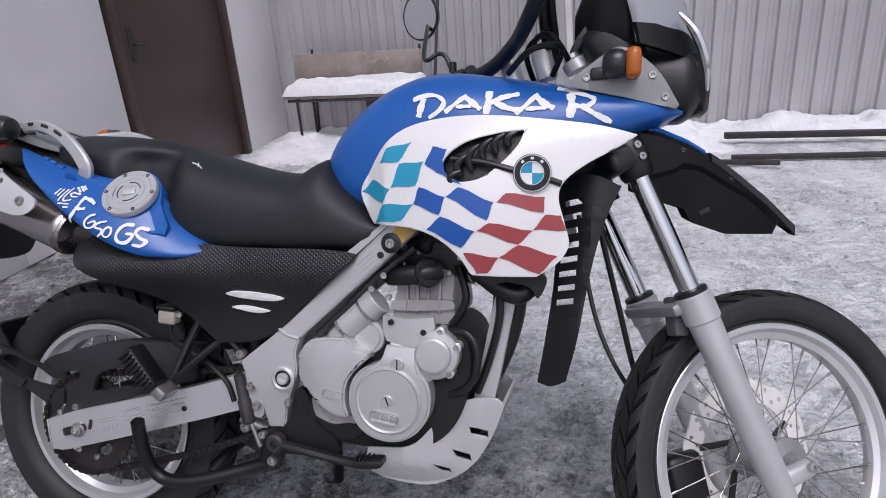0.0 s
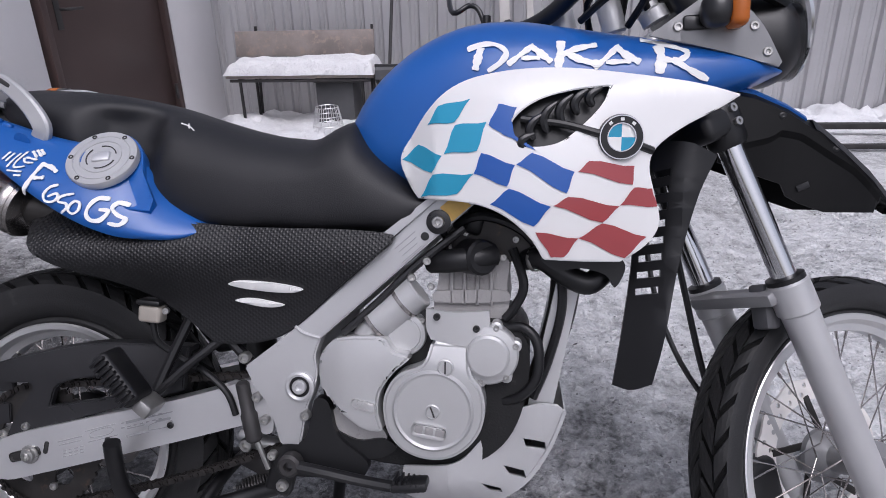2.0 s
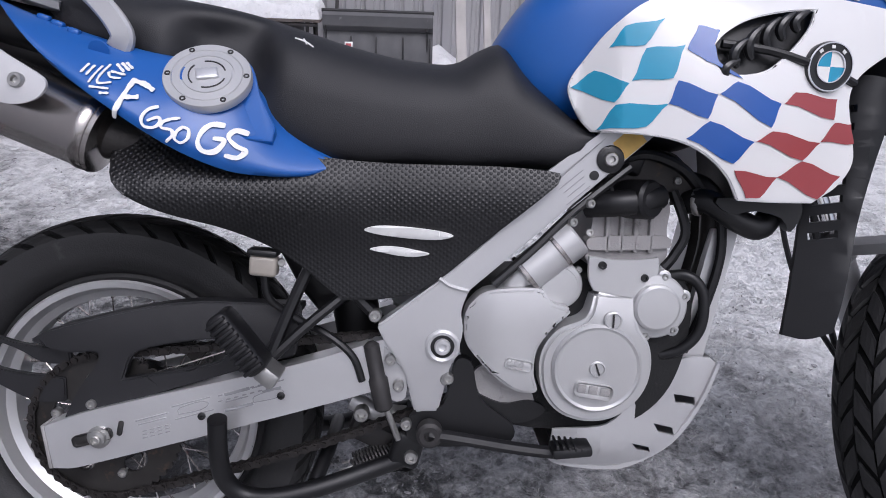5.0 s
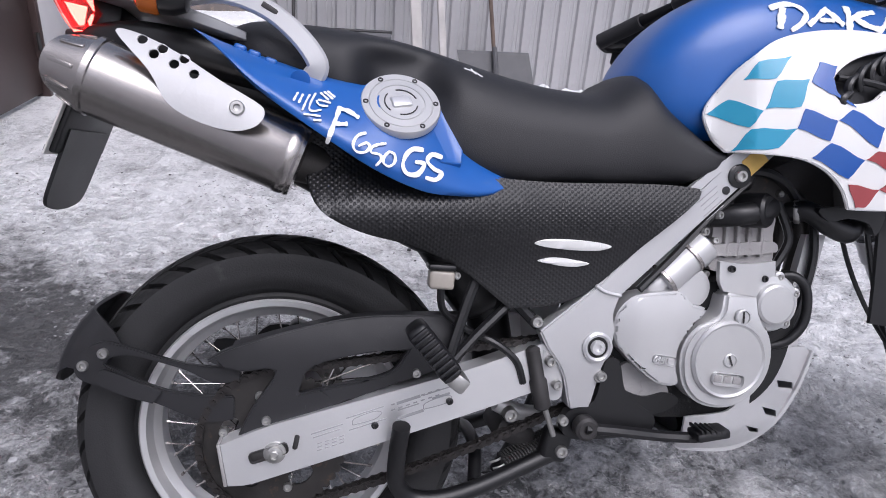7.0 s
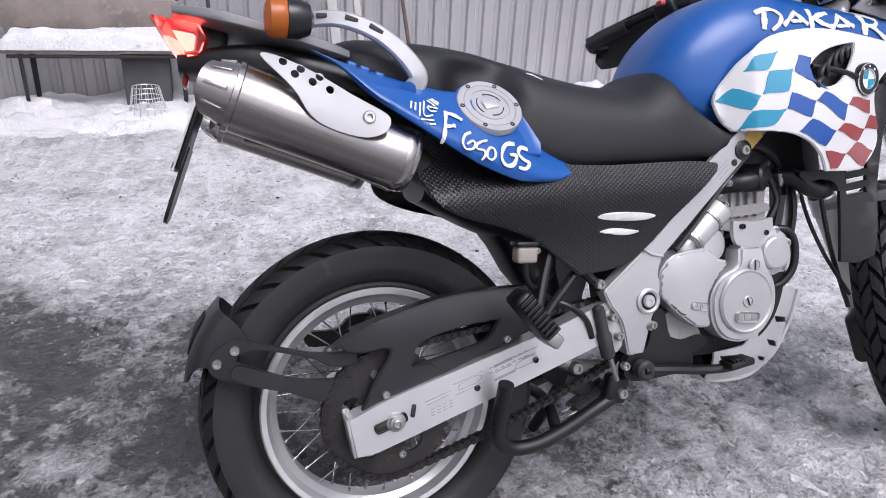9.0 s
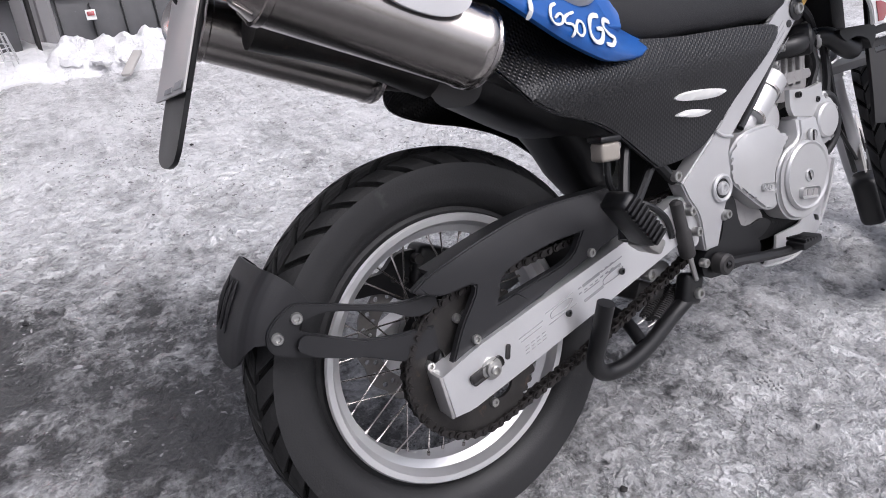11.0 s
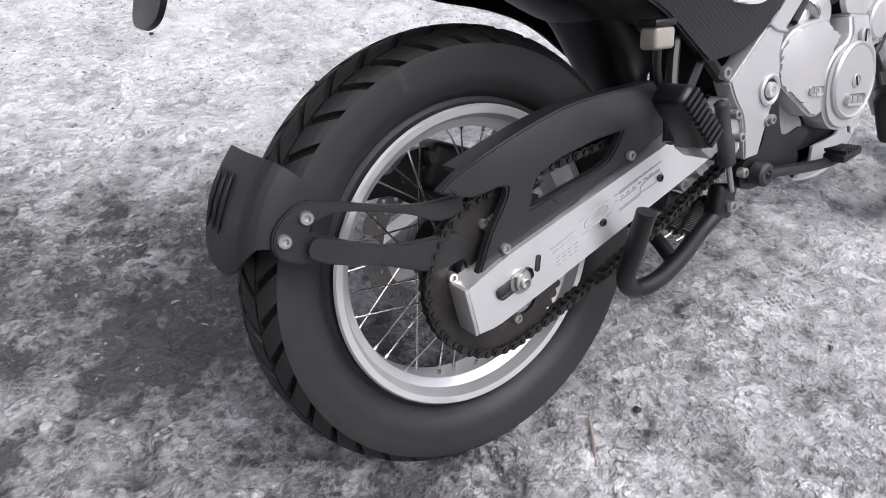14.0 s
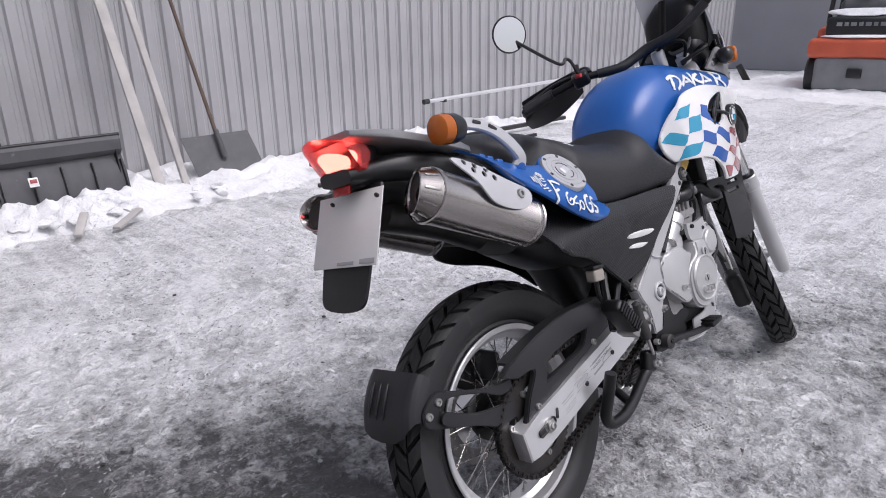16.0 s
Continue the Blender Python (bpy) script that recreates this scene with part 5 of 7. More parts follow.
bar = part("handlebar", tube([on_bar(i, 1) for i in range(6, 0, -1)] + [on_bar(i, -1) for i in range(0, 7)], 0.012, 12), DEEPBLACK, bike, "black handlebar")
part("bar_pad", tube([on_bar(3, 1), on_bar(2, 1), on_bar(1, 1), on_bar(0, 1), on_bar(1, -1), on_bar(2, -1), on_bar(3, -1)], 0.0155, 12), BLACK, bar, "black foam bar pad")
for s in (-1, 1):
    T = lambda *p: BARS @ Vector((p[0], s * p[1], p[2]))
    part("grip", tube([on_bar(6, s), on_bar(5, s, 0, 0.02), on_bar(5, s)], 0.017, 14), RUBBER, bar)
    part("switch_box", rbox((0.045, 0.055, 0.045), Matrix.Translation(on_bar(4, s)) @ BARS.to_quaternion().to_matrix().to_4x4(), 0.01, seg=3), BLACK, bar)
    part("switch_button", rbox((0.018, 0.022, 0.012), Matrix.Translation(on_bar(4, s, -0.018, 0, 0.02)), 0.003), PINK, bar, "red switch button")
    part("lever_perch", tube([on_bar(4, s, 0.01, -0.03), on_bar(4, s, 0.035, -0.02, 0.01), on_bar(4, s, 0.05, 0.02, 0.005)], 0.012, 10), BLACK, bar)
    part("brake_lever", tube([on_bar(4, s, 0.05, 0.0), on_bar(5, s, 0.07, -0.03), on_bar(5, s, 0.06, 0.03), on_bar(6, s, 0.04)], 0.007, 8), GLOSSBLACK, bar)
    rings = []
    for i in range(15):
        u = i / 14
        yy = 0.20 + 0.27 * u
        xx = 0.035 - 0.17 * max(0, u - 0.35) ** 1.6 - 0.03 * (1 - u)
        hgt = 0.022 + 0.026 * math.sin(math.pi * min(1, 0.3 + 0.62 * u)) ** 0.7
        ring = []
        for k in range(7):
            q = -1 + k / 3
            ring.append(T(xx + 0.060 + 0.02 * (1 - q * q), yy, 1.020 + 0.50 * hgt * q))
        for k in range(6, -1, -1):
            q = -1 + k / 3
            ring.append(T(xx + 0.060 + 0.02 * (1 - q * q) - 0.006, yy, 1.020 + 0.50 * hgt * q * 0.96))
        if s > 0:
            # a deep wedge hanging before the grip
            base = on_bar(4, s).lerp(on_bar(6, s), 1.04 * u)
            deep = 0.055 + 0.062 * math.sin(math.pi * min(1, 0.12 + 0.66 * u)) if u < 0.93 else 0.075
            ahead = BARS.to_3x3() @ Vector((1, 0, 0))
            ring = [base + ahead * (0.062 + 0.024 * math.sin(math.pi * (0.15 + 0.75 * u)) + 0.012 * (1 - (2 * q - 1) ** 2) - back) + Vector((0, 0, 0.012 - deep * q)) for back, steps in ((0, range(7)), (0.006, range(6, -1, -1))) for q in [k / 6 for k in steps]]
        rings.append(ring)
    part("hand_guard", loft(rings), BLACK, bike, "black plastic hand guard", sharp=50)
    part("guard_stay", tube([on_bar(6, s), T(0.020, 0.455, 1.012) if s < 0 else on_bar(6, s, 0.022, 0.006, -0.022), T(0.035, 0.45, 1.012) if s < 0 else on_bar(6, s, 0.075, -0.004, -0.040)], 0.010, 8), BLACK, bike)
    face_to = (bike.matrix_world.inverted().to_3x3() @ Vector((-0.45, -0.88, 0.10))).normalized()
    m_mir = Matrix.Translation(T(0.0, 0.345, 1.245)) @ frame_to((0, 0, 0), face_to)
    mir = part("mirror", lathe([(0.0005, -0.052), (0.016, -0.048), (0.040, -0.030), (0.055, -0.012), (0.060, 0.0), (0.058, 0.004), (0.055, 0.0035)], m_mir, 32, cap=False), BLACK, bike, "round black rear-view mirror")
    part("mirror_glass", lathe([(0.055, 0.0005), (0.055, 0.003)], m_mir, 32), MIRROR, mir)
    part("mirror_stem", tube([on_bar(4, s, 0.0, 0.0, 0.012), on_bar(4, s, 0.0, 0.0, 0.035), on_bar(4, s, 0.004, 0.002, 0.068), on_bar(4, s, -0.004, 0.012, 0.086), on_bar(4, s, -0.03, 0.04, 0.098), m_mir @ Vector((0.0, 0.0, -0.034))], 0.0055, 10, radii=None), GLOSSBLACK, mir)
    part("stem_nut", lathe([(0.009, 0), (0.009, 0.022), (0.006, 0.024)], Matrix.Translation(on_bar(4, s, 0.0, 0.0, 0.028)) @ frame_to((0, 0, 0), (0, 0, 1)), 12), BLACK, mir)
for dx in (0.0, 0.075):
    part("bar_riser", lathe([(0.017, 0.0), (0.021, 0.004), (0.0215, 0.06), (0.019, 0.066), (0.008, 0.068)], frame_to((1.048 - dx, 0.0 + dx, 1.090), (1.026 - dx, 0.0 + dx, 1.165)), 22), CASTING, bike, "grey cast handlebar riser")
part("instrument_panel", rbox((0.09, 0.22, 0.11), pose(1.17, 0.02, 1.135, 0, -35), 0.025, seg=3), BLACK, bike)
for y in (-0.035, 0.06):
    part("gauge", lathe([(0.042, 0), (0.042, 0.012), (0.036, 0.014), (0.034, 0.006), (0.001, 0.006)], pose(1.125, y, 1.16) @ frame_to((0, 0, 0), (-0.8, 0, 0.6)), 28), GREYPLASTIC, bike, "round gauge with a pale bezel")
for pts in (((1.06, -0.06, 1.09), (1.08, -0.12, 1.13), (1.03, -0.16, 1.12), (0.98, -0.10, 1.09)), ((1.05, 0.03, 1.10), (1.02, -0.02, 1.16), (1.06, -0.08, 1.16), (1.10, -0.05, 1.10)), ((1.02, 0.08, 1.08), (1.0, 0.02, 1.15), (1.05, -0.05, 1.18))):
    part("cable", tube(pts, 0.006, 8), DEEPBLACK, bike)
for pts in (((1.045, -0.04, 1.30), (1.052, -0.02, 1.22), (1.058, 0.0, 1.16), (1.05, 0.01, 1.10)), ((1.035, -0.05, 1.30), (1.038, -0.03, 1.21), (1.045, -0.01, 1.15))):
    part("cable", tube(pts, 0.010, 8), DEEPBLACK, bike)
part("dash_cowl", body([(1.10, 0.05, 1.21, 1.15), (1.13, 0.085, 1.28, 1.12), (1.17, 0.095, 1.32, 1.10), (1.21, 0.095, 1.33, 1.10), (1.23, 0.08, 1.30, 1.12)], 3.0, 24, 14), DEEPBLACK, bike, "black instrument cowl behind the screen")

# ---- bodywork ----
TANK = [(0.586, 0.045, 0.922, 0.90), (0.595, 0.066, 0.940, 0.87), (0.611, 0.090, 0.966, 0.85), (0.64, 0.113, 1.005, 0.825), (0.68, 0.129, 1.042, 0.81), (0.73, 0.140, 1.075, 0.80), (0.79, 0.148, 1.098, 0.80), (0.87, 0.152, 1.105, 0.80),
        (0.96, 0.150, 1.094, 0.80), (1.06, 0.146, 1.078, 0.85), (1.16, 0.138, 1.062, 0.938), (1.25, 0.114, 1.038, 0.984), (1.298, 0.080, 1.016, 1.007)]
SEAT = [(-0.075, 0.075, 0.975, 0.945), (-0.04, 0.11, 0.990, 0.925), (0.05, 0.128, 0.994, 0.89), (0.15, 0.138, 0.985, 0.85), (0.24, 0.146, 0.968, 0.79), (0.32, 0.154, 0.944, 0.748), (0.40, 0.160, 0.922, 0.738),
        (0.48, 0.162, 0.908, 0.742), (0.54, 0.163, 0.909, 0.740), (0.575, 0.163, 0.929, 0.740), (0.605, 0.163, 0.937, 0.741), (0.64, 0.162, 0.897, 0.745), (0.69, 0.160, 0.850, 0.752), (0.72, 0.157, 0.822, 0.768), (0.738, 0.152, 0.808, 0.788)]


def tank_side(x, w, power=2.8):
    a, top, bottom = along(TANK, min(max(x, 0.586), 1.298))
    c, h = (top + bottom) / 2, (top - bottom) / 2
    u = min(abs((w - c) / h), 0.999) if w > c else 0.0
    return -a * (1 - u ** power) ** (1 / power)


def cheek(x, w):
    """The outer face of the white tank side."""
    swell = 0.066 * math.exp(-((x - 0.915) / 0.20) ** 2 - ((w - 0.83) / 0.22) ** 2)
    plain = -(0.150 + swell - 0.6 * max(0, 0.76 - x))
    return min(plain if w < 0.97 else plain + 0.30 * (w - 0.97), tank_side(x, w) - 0.007)


tank = part("fuel_tank_cover", body(TANK, 2.8, 44, 56), BLUE, bike, "glossy blue tank cover", sharp=60)
WORD = (
    [([(0.802, 1.040), (0.825, 1.048), (0.848, 1.047), (0.864, 1.034), (0.856, 1.018), (0.836, 1.004)], 0.0085), ([(0.824, 1.043), (0.820, 1.026), (0.816, 1.006)], 0.0125)],
    [([(0.867, 1.014), (0.888, 1.031), (0.905, 1.045)], 0.0085), ([(0.901, 1.045), (0.918, 1.032), (0.935, 1.018)], 0.0105), ([(0.888, 1.024), (0.917, 1.025)], 0.007)],
    [([(0.949, 1.054), (0.948, 1.031), (0.945, 1.009)], 0.0125), ([(0.951, 1.030), (0.973, 1.040), (1.005, 1.047)], 0.0095), ([(0.957, 1.033), (0.981, 1.021), (1.008, 1.014)], 0.0105)],
    [([(1.000, 1.008), (1.020, 1.026), (1.037, 1.045)], 0.0085), ([(1.033, 1.045), (1.049, 1.029), (1.070, 1.017)], 0.0115), ([(1.018, 1.017), (1.056, 1.019)], 0.0075)],
    [([(1.098, 1.046), (1.101, 1.024), (1.098, 0.999)], 0.0145), ([(1.073, 1.058), (1.094, 1.052), (1.121, 1.043), (1.143, 1.033)], 0.0085), ([(1.143, 1.034), (1.136, 1.024), (1.121, 1.019), (1.104, 1.022)], 0.008), ([(1.117, 1.022), (1.141, 1.006), (1.172, 0.990)], 0.0095)])
for strokes in WORD:
    part("brush_letter", brush(strokes, tank_side, 0.0022), DECAL, tank, "white brush lettering")

CHEEK = [(0.696, 0.868), (0.719, 0.909), (0.748, 0.947), (0.795, 0.983), (0.86, 1.0), (0.946, 1.005), (1.05, 0.997), (1.15, 0.984), (1.218, 0.966), (1.185, 0.945), (1.132, 0.916), (1.094, 0.886), (1.083, 0.856),
         (1.094, 0.81), (1.102, 0.771), (1.083, 0.738), (1.045, 0.712), (0.985, 0.712), (0.929, 0.714), (0.906, 0.749), (0.866, 0.781), (0.815, 0.798), (0.728, 0.804), (0.712, 0.825)]
VENT = [(1.022, 0.976), (0.97, 0.969), (0.917, 0.954), (0.882, 0.928), (0.876, 0.902), (0.900, 0.884), (0.945, 0.889), (0.980, 0.915), (1.010, 0.948)]
side = part("tank_side_panel", rounded(shell([outline(CHEEK, 5, (8, 16, 18, 22)), outline(VENT, 5, (0,))[::-1]], cheek, 0.008, 0.02), 0.0018), WHITE, bike, "white tank side panel with a checkered flag print", sharp=45)
mirror_side = part("tank_side_panel", mirrored(shell([outline(CHEEK, 4, (8, 16, 18, 22))], cheek, 0.008, 0.04)), WHITE, bike, "white tank side panel", sharp=45)
part("vent_box", shell([outline([(1.045, 0.990), (0.965, 0.985), (0.905, 0.968), (0.862, 0.938), (0.856, 0.895), (0.890, 0.868), (0.955, 0.872), (1.00, 0.905), (1.035, 0.95)], 4)], lambda x, w: cheek(x, w) + 0.022, 0.003, 0.012), BLACK, side)
for i, (x, w, ln) in enumerate(((0.893, 0.893, 0.020), (0.905, 0.915, 0.034), (0.925, 0.930, 0.040), (0.948, 0.942, 0.038), (0.970, 0.953, 0.032), (0.992, 0.961, 0.024))):
    pts = [(x - 0.010 * q + 0.016 * q * q, cheek(x, w) + 0.002 + 0.002 * q * q, w - ln * 0.62 * q) for q in (-0.8, -0.4, 0, 0.4, 0.8, 1.0)]
    part("vent_fin", tube(pts, 0.006, 8, 3, radii=[0.002, 0.0055, 0.007, 0.007, 0.006, 0.003]), GLOSSBLACK, side)
part("vent_spine", tube([(0.89, cheek(0.89, 0.92) + 0.010, 0.925), (0.95, cheek(0.95, 0.915) + 0.006, 0.918), (1.0, cheek(1.0, 0.905) - 0.002, 0.905), (1.06, cheek(1.06, 0.89) - 0.002, 0.889), (1.087, cheek(1.087, 0.88) - 0.001, 0.880)], 0.006, 8, 4), BLACK, side)


def check(pts, material, name="flag_check"):
    """One square of the waving flag, with bowed edges."""
    p = [np.array(q, float) for q in pts]
    loop = []
    for i in range(len(p)):
        a, b = p[i], p[(i + 1) % len(p)]
        nrm = np.array([-(b - a)[1], (b - a)[0]])
        bow = 0.024 if i % 2 == 0 else -0.024
        for t in (0, 0.25, 0.5, 0.75):
            loop.append(tuple(a + (b - a) * t + nrm * bow * math.sin(2 * math.pi * t)))
    part(name, shell([loop], lambda x, w: cheek(x, w) - 0.0016, 0.0012, 0.02), material, side)


check([(0.762, 0.947), (0.813, 0.957), (0.788, 0.921), (0.744, 0.919)], CYAN)
check([(0.790, 0.917), (0.839, 0.921), (0.825, 0.877), (0.773, 0.873)], CYAN)
check([(0.728, 0.889), (0.770, 0.870), (0.753, 0.844), (0.699, 0.866)], CYAN)
check([(0.755, 0.841), (0.821, 0.843), (0.795, 0.812), (0.734, 0.806)], CYAN)
check([(0.856, 0.948), (0.884, 0.942), (0.876, 0.923), (0.882, 0.900), (0.914, 0.878), (0.866, 0.900), (0.842, 0.916)], NAVY)
check([(0.832, 0.874), (0.883, 0.856), (0.872, 0.824), (0.821, 0.843)], NAVY)
check([(0.908, 0.874), (0.971, 0.847), (0.960, 0.815), (0.885, 0.857)], NAVY)
check([(0.875, 0.821), (0.938, 0.795), (0.913, 0.765), (0.847, 0.797)], NAVY)
check([(0.992, 0.863), (1.060, 0.857), (1.058, 0.829), (0.976, 0.847)], RED)
check([(1.061, 0.825), (1.088, 0.824), (1.097, 0.797), (1.040, 0.798)], RED)
check([(0.963, 0.810), (1.040, 0.797), (1.015, 0.772), (0.941, 0.796)], RED)
check([(0.916, 0.756), (0.980, 0.748), (0.960, 0.719), (0.940, 0.718)], RED)
check([(1.015, 0.771), (1.083, 0.751), (1.051, 0.718), (0.980, 0.748)], RED)


def roundel():
    """A dark ring round four quarters, two pale and two blue."""
    c = (1.037, cheek(1.037, 0.898) - 0.002, 0.899)
    m = pose(*c) @ SIDE @ pose(0, 0, 0, 4, 6, 0)
    r = part("roundel", lathe([(0.033, -0.004), (0.034, 0.004), (0.032, 0.009), (0.0205, 0.009), (0.0205, 0.006), (0.001, 0.006)], m, 40), GLOSSBLACK, side, "round dark badge with blue and white quarters")
    part("badge_rim", lathe([(0.0325, 0.0085), (0.0325, 0.0105), (0.031, 0.0105), (0.031, 0.0085)], m, 40, cap=False), CHROME, r)
    part("badge_rim", lathe([(0.0212, 0.0085), (0.0212, 0.0108), (0.0198, 0.0108), (0.0198, 0.006)], m, 40, cap=False), CHROME, r)
    for q in range(4):
        bm = bmesh.new()
        vs = [bm.verts.new((0, 0, 0.0075))] + [bm.verts.new((0.0197 * math.cos(t), 0.0197 * math.sin(t), 0.0075)) for t in np.linspace(q * math.pi / 2, (q + 1) * math.pi / 2, 9)]
        bm.faces.new(vs)
        res = bmesh.ops.extrude_face_region(bm, geom=bm.faces[:])
        bmesh.ops.translate(bm, vec=(0, 0, 0.001), verts=[g for g in res["geom"] if isinstance(g, bmesh.types.BMVert)])
        part("quarter", bm, CYAN if q % 2 else DECAL, r, xf=m)
    for a in (50, 90, 130):
        part("badge_bar", rbox((0.0055, 0.0045, 0.001), m @ pose(0.0262 * math.cos(radians(a)), 0.0262 * math.sin(radians(a)), 0.0095, 0, 0, a - 90), 0.0003, seg=1), DECAL, r)


roundel()



def hollowed(bm):
    """The seat is cut away round the filler cap on its side."""
    for v in bm.verts:
        if v.co.y < 0:
            v.co.y += 0.050 * math.exp(-((v.co.x - 0.203) / 0.066) ** 4 - ((v.co.z - 0.902) / 0.050) ** 4)
    return bm


seat = part("seat", hollowed(body(SEAT, 2.7, 60, 72, waist=0.12, foot=5.5)), VINYL, bike, "black vinyl rider and pillion seat", sharp=60)
seat_tree = BVHTree.FromPolygons([v.co for v in seat.data.vertices], [tuple(p.vertices) for p in seat.data.polygons])
on_seat = lambda x, y: seat_tree.ray_cast(Vector((x, y, 1.3)), Vector((0, 0, -1)))[0] + Vector((0, 0, 0.0005))
for line in (((0.300, -0.108), (0.316, -0.110), (0.328, -0.117)), ((0.312, -0.104), (0.318, -0.115))):
    part("seat_mark", tube([on_seat(x, y) for x, y in line], 0.0013, 6), DECAL, seat, "small pale scuff")


TAIL_LINES = [(-0.10, 0.962, 0.950, 0.176), (-0.056, 0.944, 0.920, 0.196), (0.0, 0.926, 0.868, 0.212), (0.072, 0.905, 0.815, 0.225), (0.13, 0.893, 0.780, 0.226), (0.19, 0.887, 0.750, 0.222), (0.235, 0.872, 0.735, 0.212),
              (0.262, 0.842, 0.730, 0.204), (0.285, 0.806, 0.729, 0.197), (0.335, 0.770, 0.729, 0.178), (0.385, 0.752, 0.742, 0.156)]


def tail_face(x, w):
    """From the seat outwards and down to a rounded lower edge."""
    top, low, reach = along(TAIL_LINES, min(max(x, -0.10), 0.385))
    s = min(max((top - w) / max(top - low, 0.02), 0.0), 1.15)
    boss = 0.008 * math.exp(-((x - 0.193) / 0.06) ** 2 - ((w - 0.864) / 0.05) ** 2)
    return -(0.150 + (reach - 0.150) * (1 - (1 - min(s, 1)) ** 1.6) - 0.06 * max(0, s - 0.93) + boss)


TAIL = [(-0.100, 0.961), (-0.056, 0.943), (0.0, 0.925), (0.072, 0.904), (0.130, 0.892), (0.19, 0.886), (0.235, 0.871), (0.262, 0.841), (0.283, 0.805), (0.335, 0.769), (0.380, 0.748), (0.325, 0.730), (0.26, 0.731), (0.215, 0.740), (0.15, 0.769), (0.07, 0.820), (-0.01, 0.877), (-0.06, 0.928)]
TAIL_UP = curve_pts([(x, 0, w) for x, w in TAIL[:11]], 7)
TAIL_LOW = curve_pts([(x, 0, w) for x, w in TAIL[:1] + TAIL[:9:-1]], 10)


def sheet(upper, lower, f, thick, n=90, m=14):
    """A thin panel between two edges that meet at both ends, on the surface y = f(x, z)."""
    def at(line, u):
        d = [0.0]
        for a, b in zip(line, line[1:]):
            d.append(d[-1] + (b - a).length)
        return np.array([np.interp(u * d[-1], d, [p.x for p in line]), np.interp(u * d[-1], d, [p.z for p in line])])
    rings = []
    for i in range(n + 1):
        u = 0.004 + 0.992 * i / n
        a, b = at(upper, u), at(lower, u)
        front = []
        for k in range(m + 1):
            x, w = a + (b - a) * k / m
            front.append((x, f(x, w) + (0.004 if k in (0, m) else 0.0015 if k in (1, m - 1) else 0), w))
        rings.append(front + [(x, y + thick, w) for x, y, w in front[::-1]])
    return loft(rings)


for twin in (False, True):
    bm = sheet(TAIL_UP, TAIL_LOW, tail_face, 0.010)
    tail = part("tail_panel", mirrored(bm) if twin else bm, BLUE, bike, "glossy blue side panel under the seat", sharp=50)
    if not twin:
        panel = tail
n_cap = Vector((0.07, -0.77, 0.64)).normalized()
m_cap = frame_to(Vector((0.194, -0.176, 0.864)), Vector((0.194, -0.176, 0.864)) + n_cap)
cap = part("filler_cap", lathe([(0.0590, -0.012), (0.0595, -0.002), (0.0580, 0.001), (0.0480, 0.001), (0.0470, -0.0005), (0.0460, 0.001), (0.036, 0.0015), (0.0355, 0.000), (0.033, 0.000), (0.0325, 0.0015), (0.001, 0.002)], m_cap, 48), SILVER, panel, "round brushed silver filler cap")
e_cap = Vector((0, 0, 1)).cross(n_cap).normalized()
u_cap = n_cap.cross(e_cap)
c_cap = m_cap.translation
# the pad that carries the cap, drawn out to a corner at the front
pad_line = [(0.064 * math.cos(radians(a)), 0.064 * math.sin(radians(a))) for a in range(20, 250, 10)] + [(0.006, -0.066), (0.056, -0.082), (0.088, -0.079), (0.092, -0.060), (0.070, -0.018)]
rings = [[tuple(c_cap + e_cap * x * k + u_cap * y * k + n_cap * (h - 0.45 * max(0, -y - 0.035) - 0.22 * max(0, x - 0.03))) for x, y in pad_line] for k, h in ((1.0, -0.034), (1.0, -0.0085), (0.985, -0.0070), (0.90, -0.0070))]
part("cap_pad", loft(rings), BLUE, panel, sharp=40)
for i in range(6):
    a = 2 * math.pi * i / 6
    part("cap_screw", lathe([(0.0042, 0.004), (0.0042, 0.008), (0.002, 0.008), (0.002, 0.0065), (0.0005, 0.0065)], m_cap @ pose(0.052 * math.cos(a), 0.052 * math.sin(a), -0.006), 10), DARKIRON, cap)
part("key_flap", rbox((0.030, 0.020, 0.006), m_cap @ pose(0, 0, 0.003, 0, 0, 10), 0.003, seg=3), ALU, cap)
for k, a0 in enumerate((20, 140, 260)):
    part("cap_groove", tube([m_cap @ Vector((0.0245 * math.cos(radians(a0 + j * 12)), 0.0245 * math.sin(radians(a0 + j * 12)), 0.002)) for j in range(8)], 0.0011, 5, 1), DARKIRON, cap)
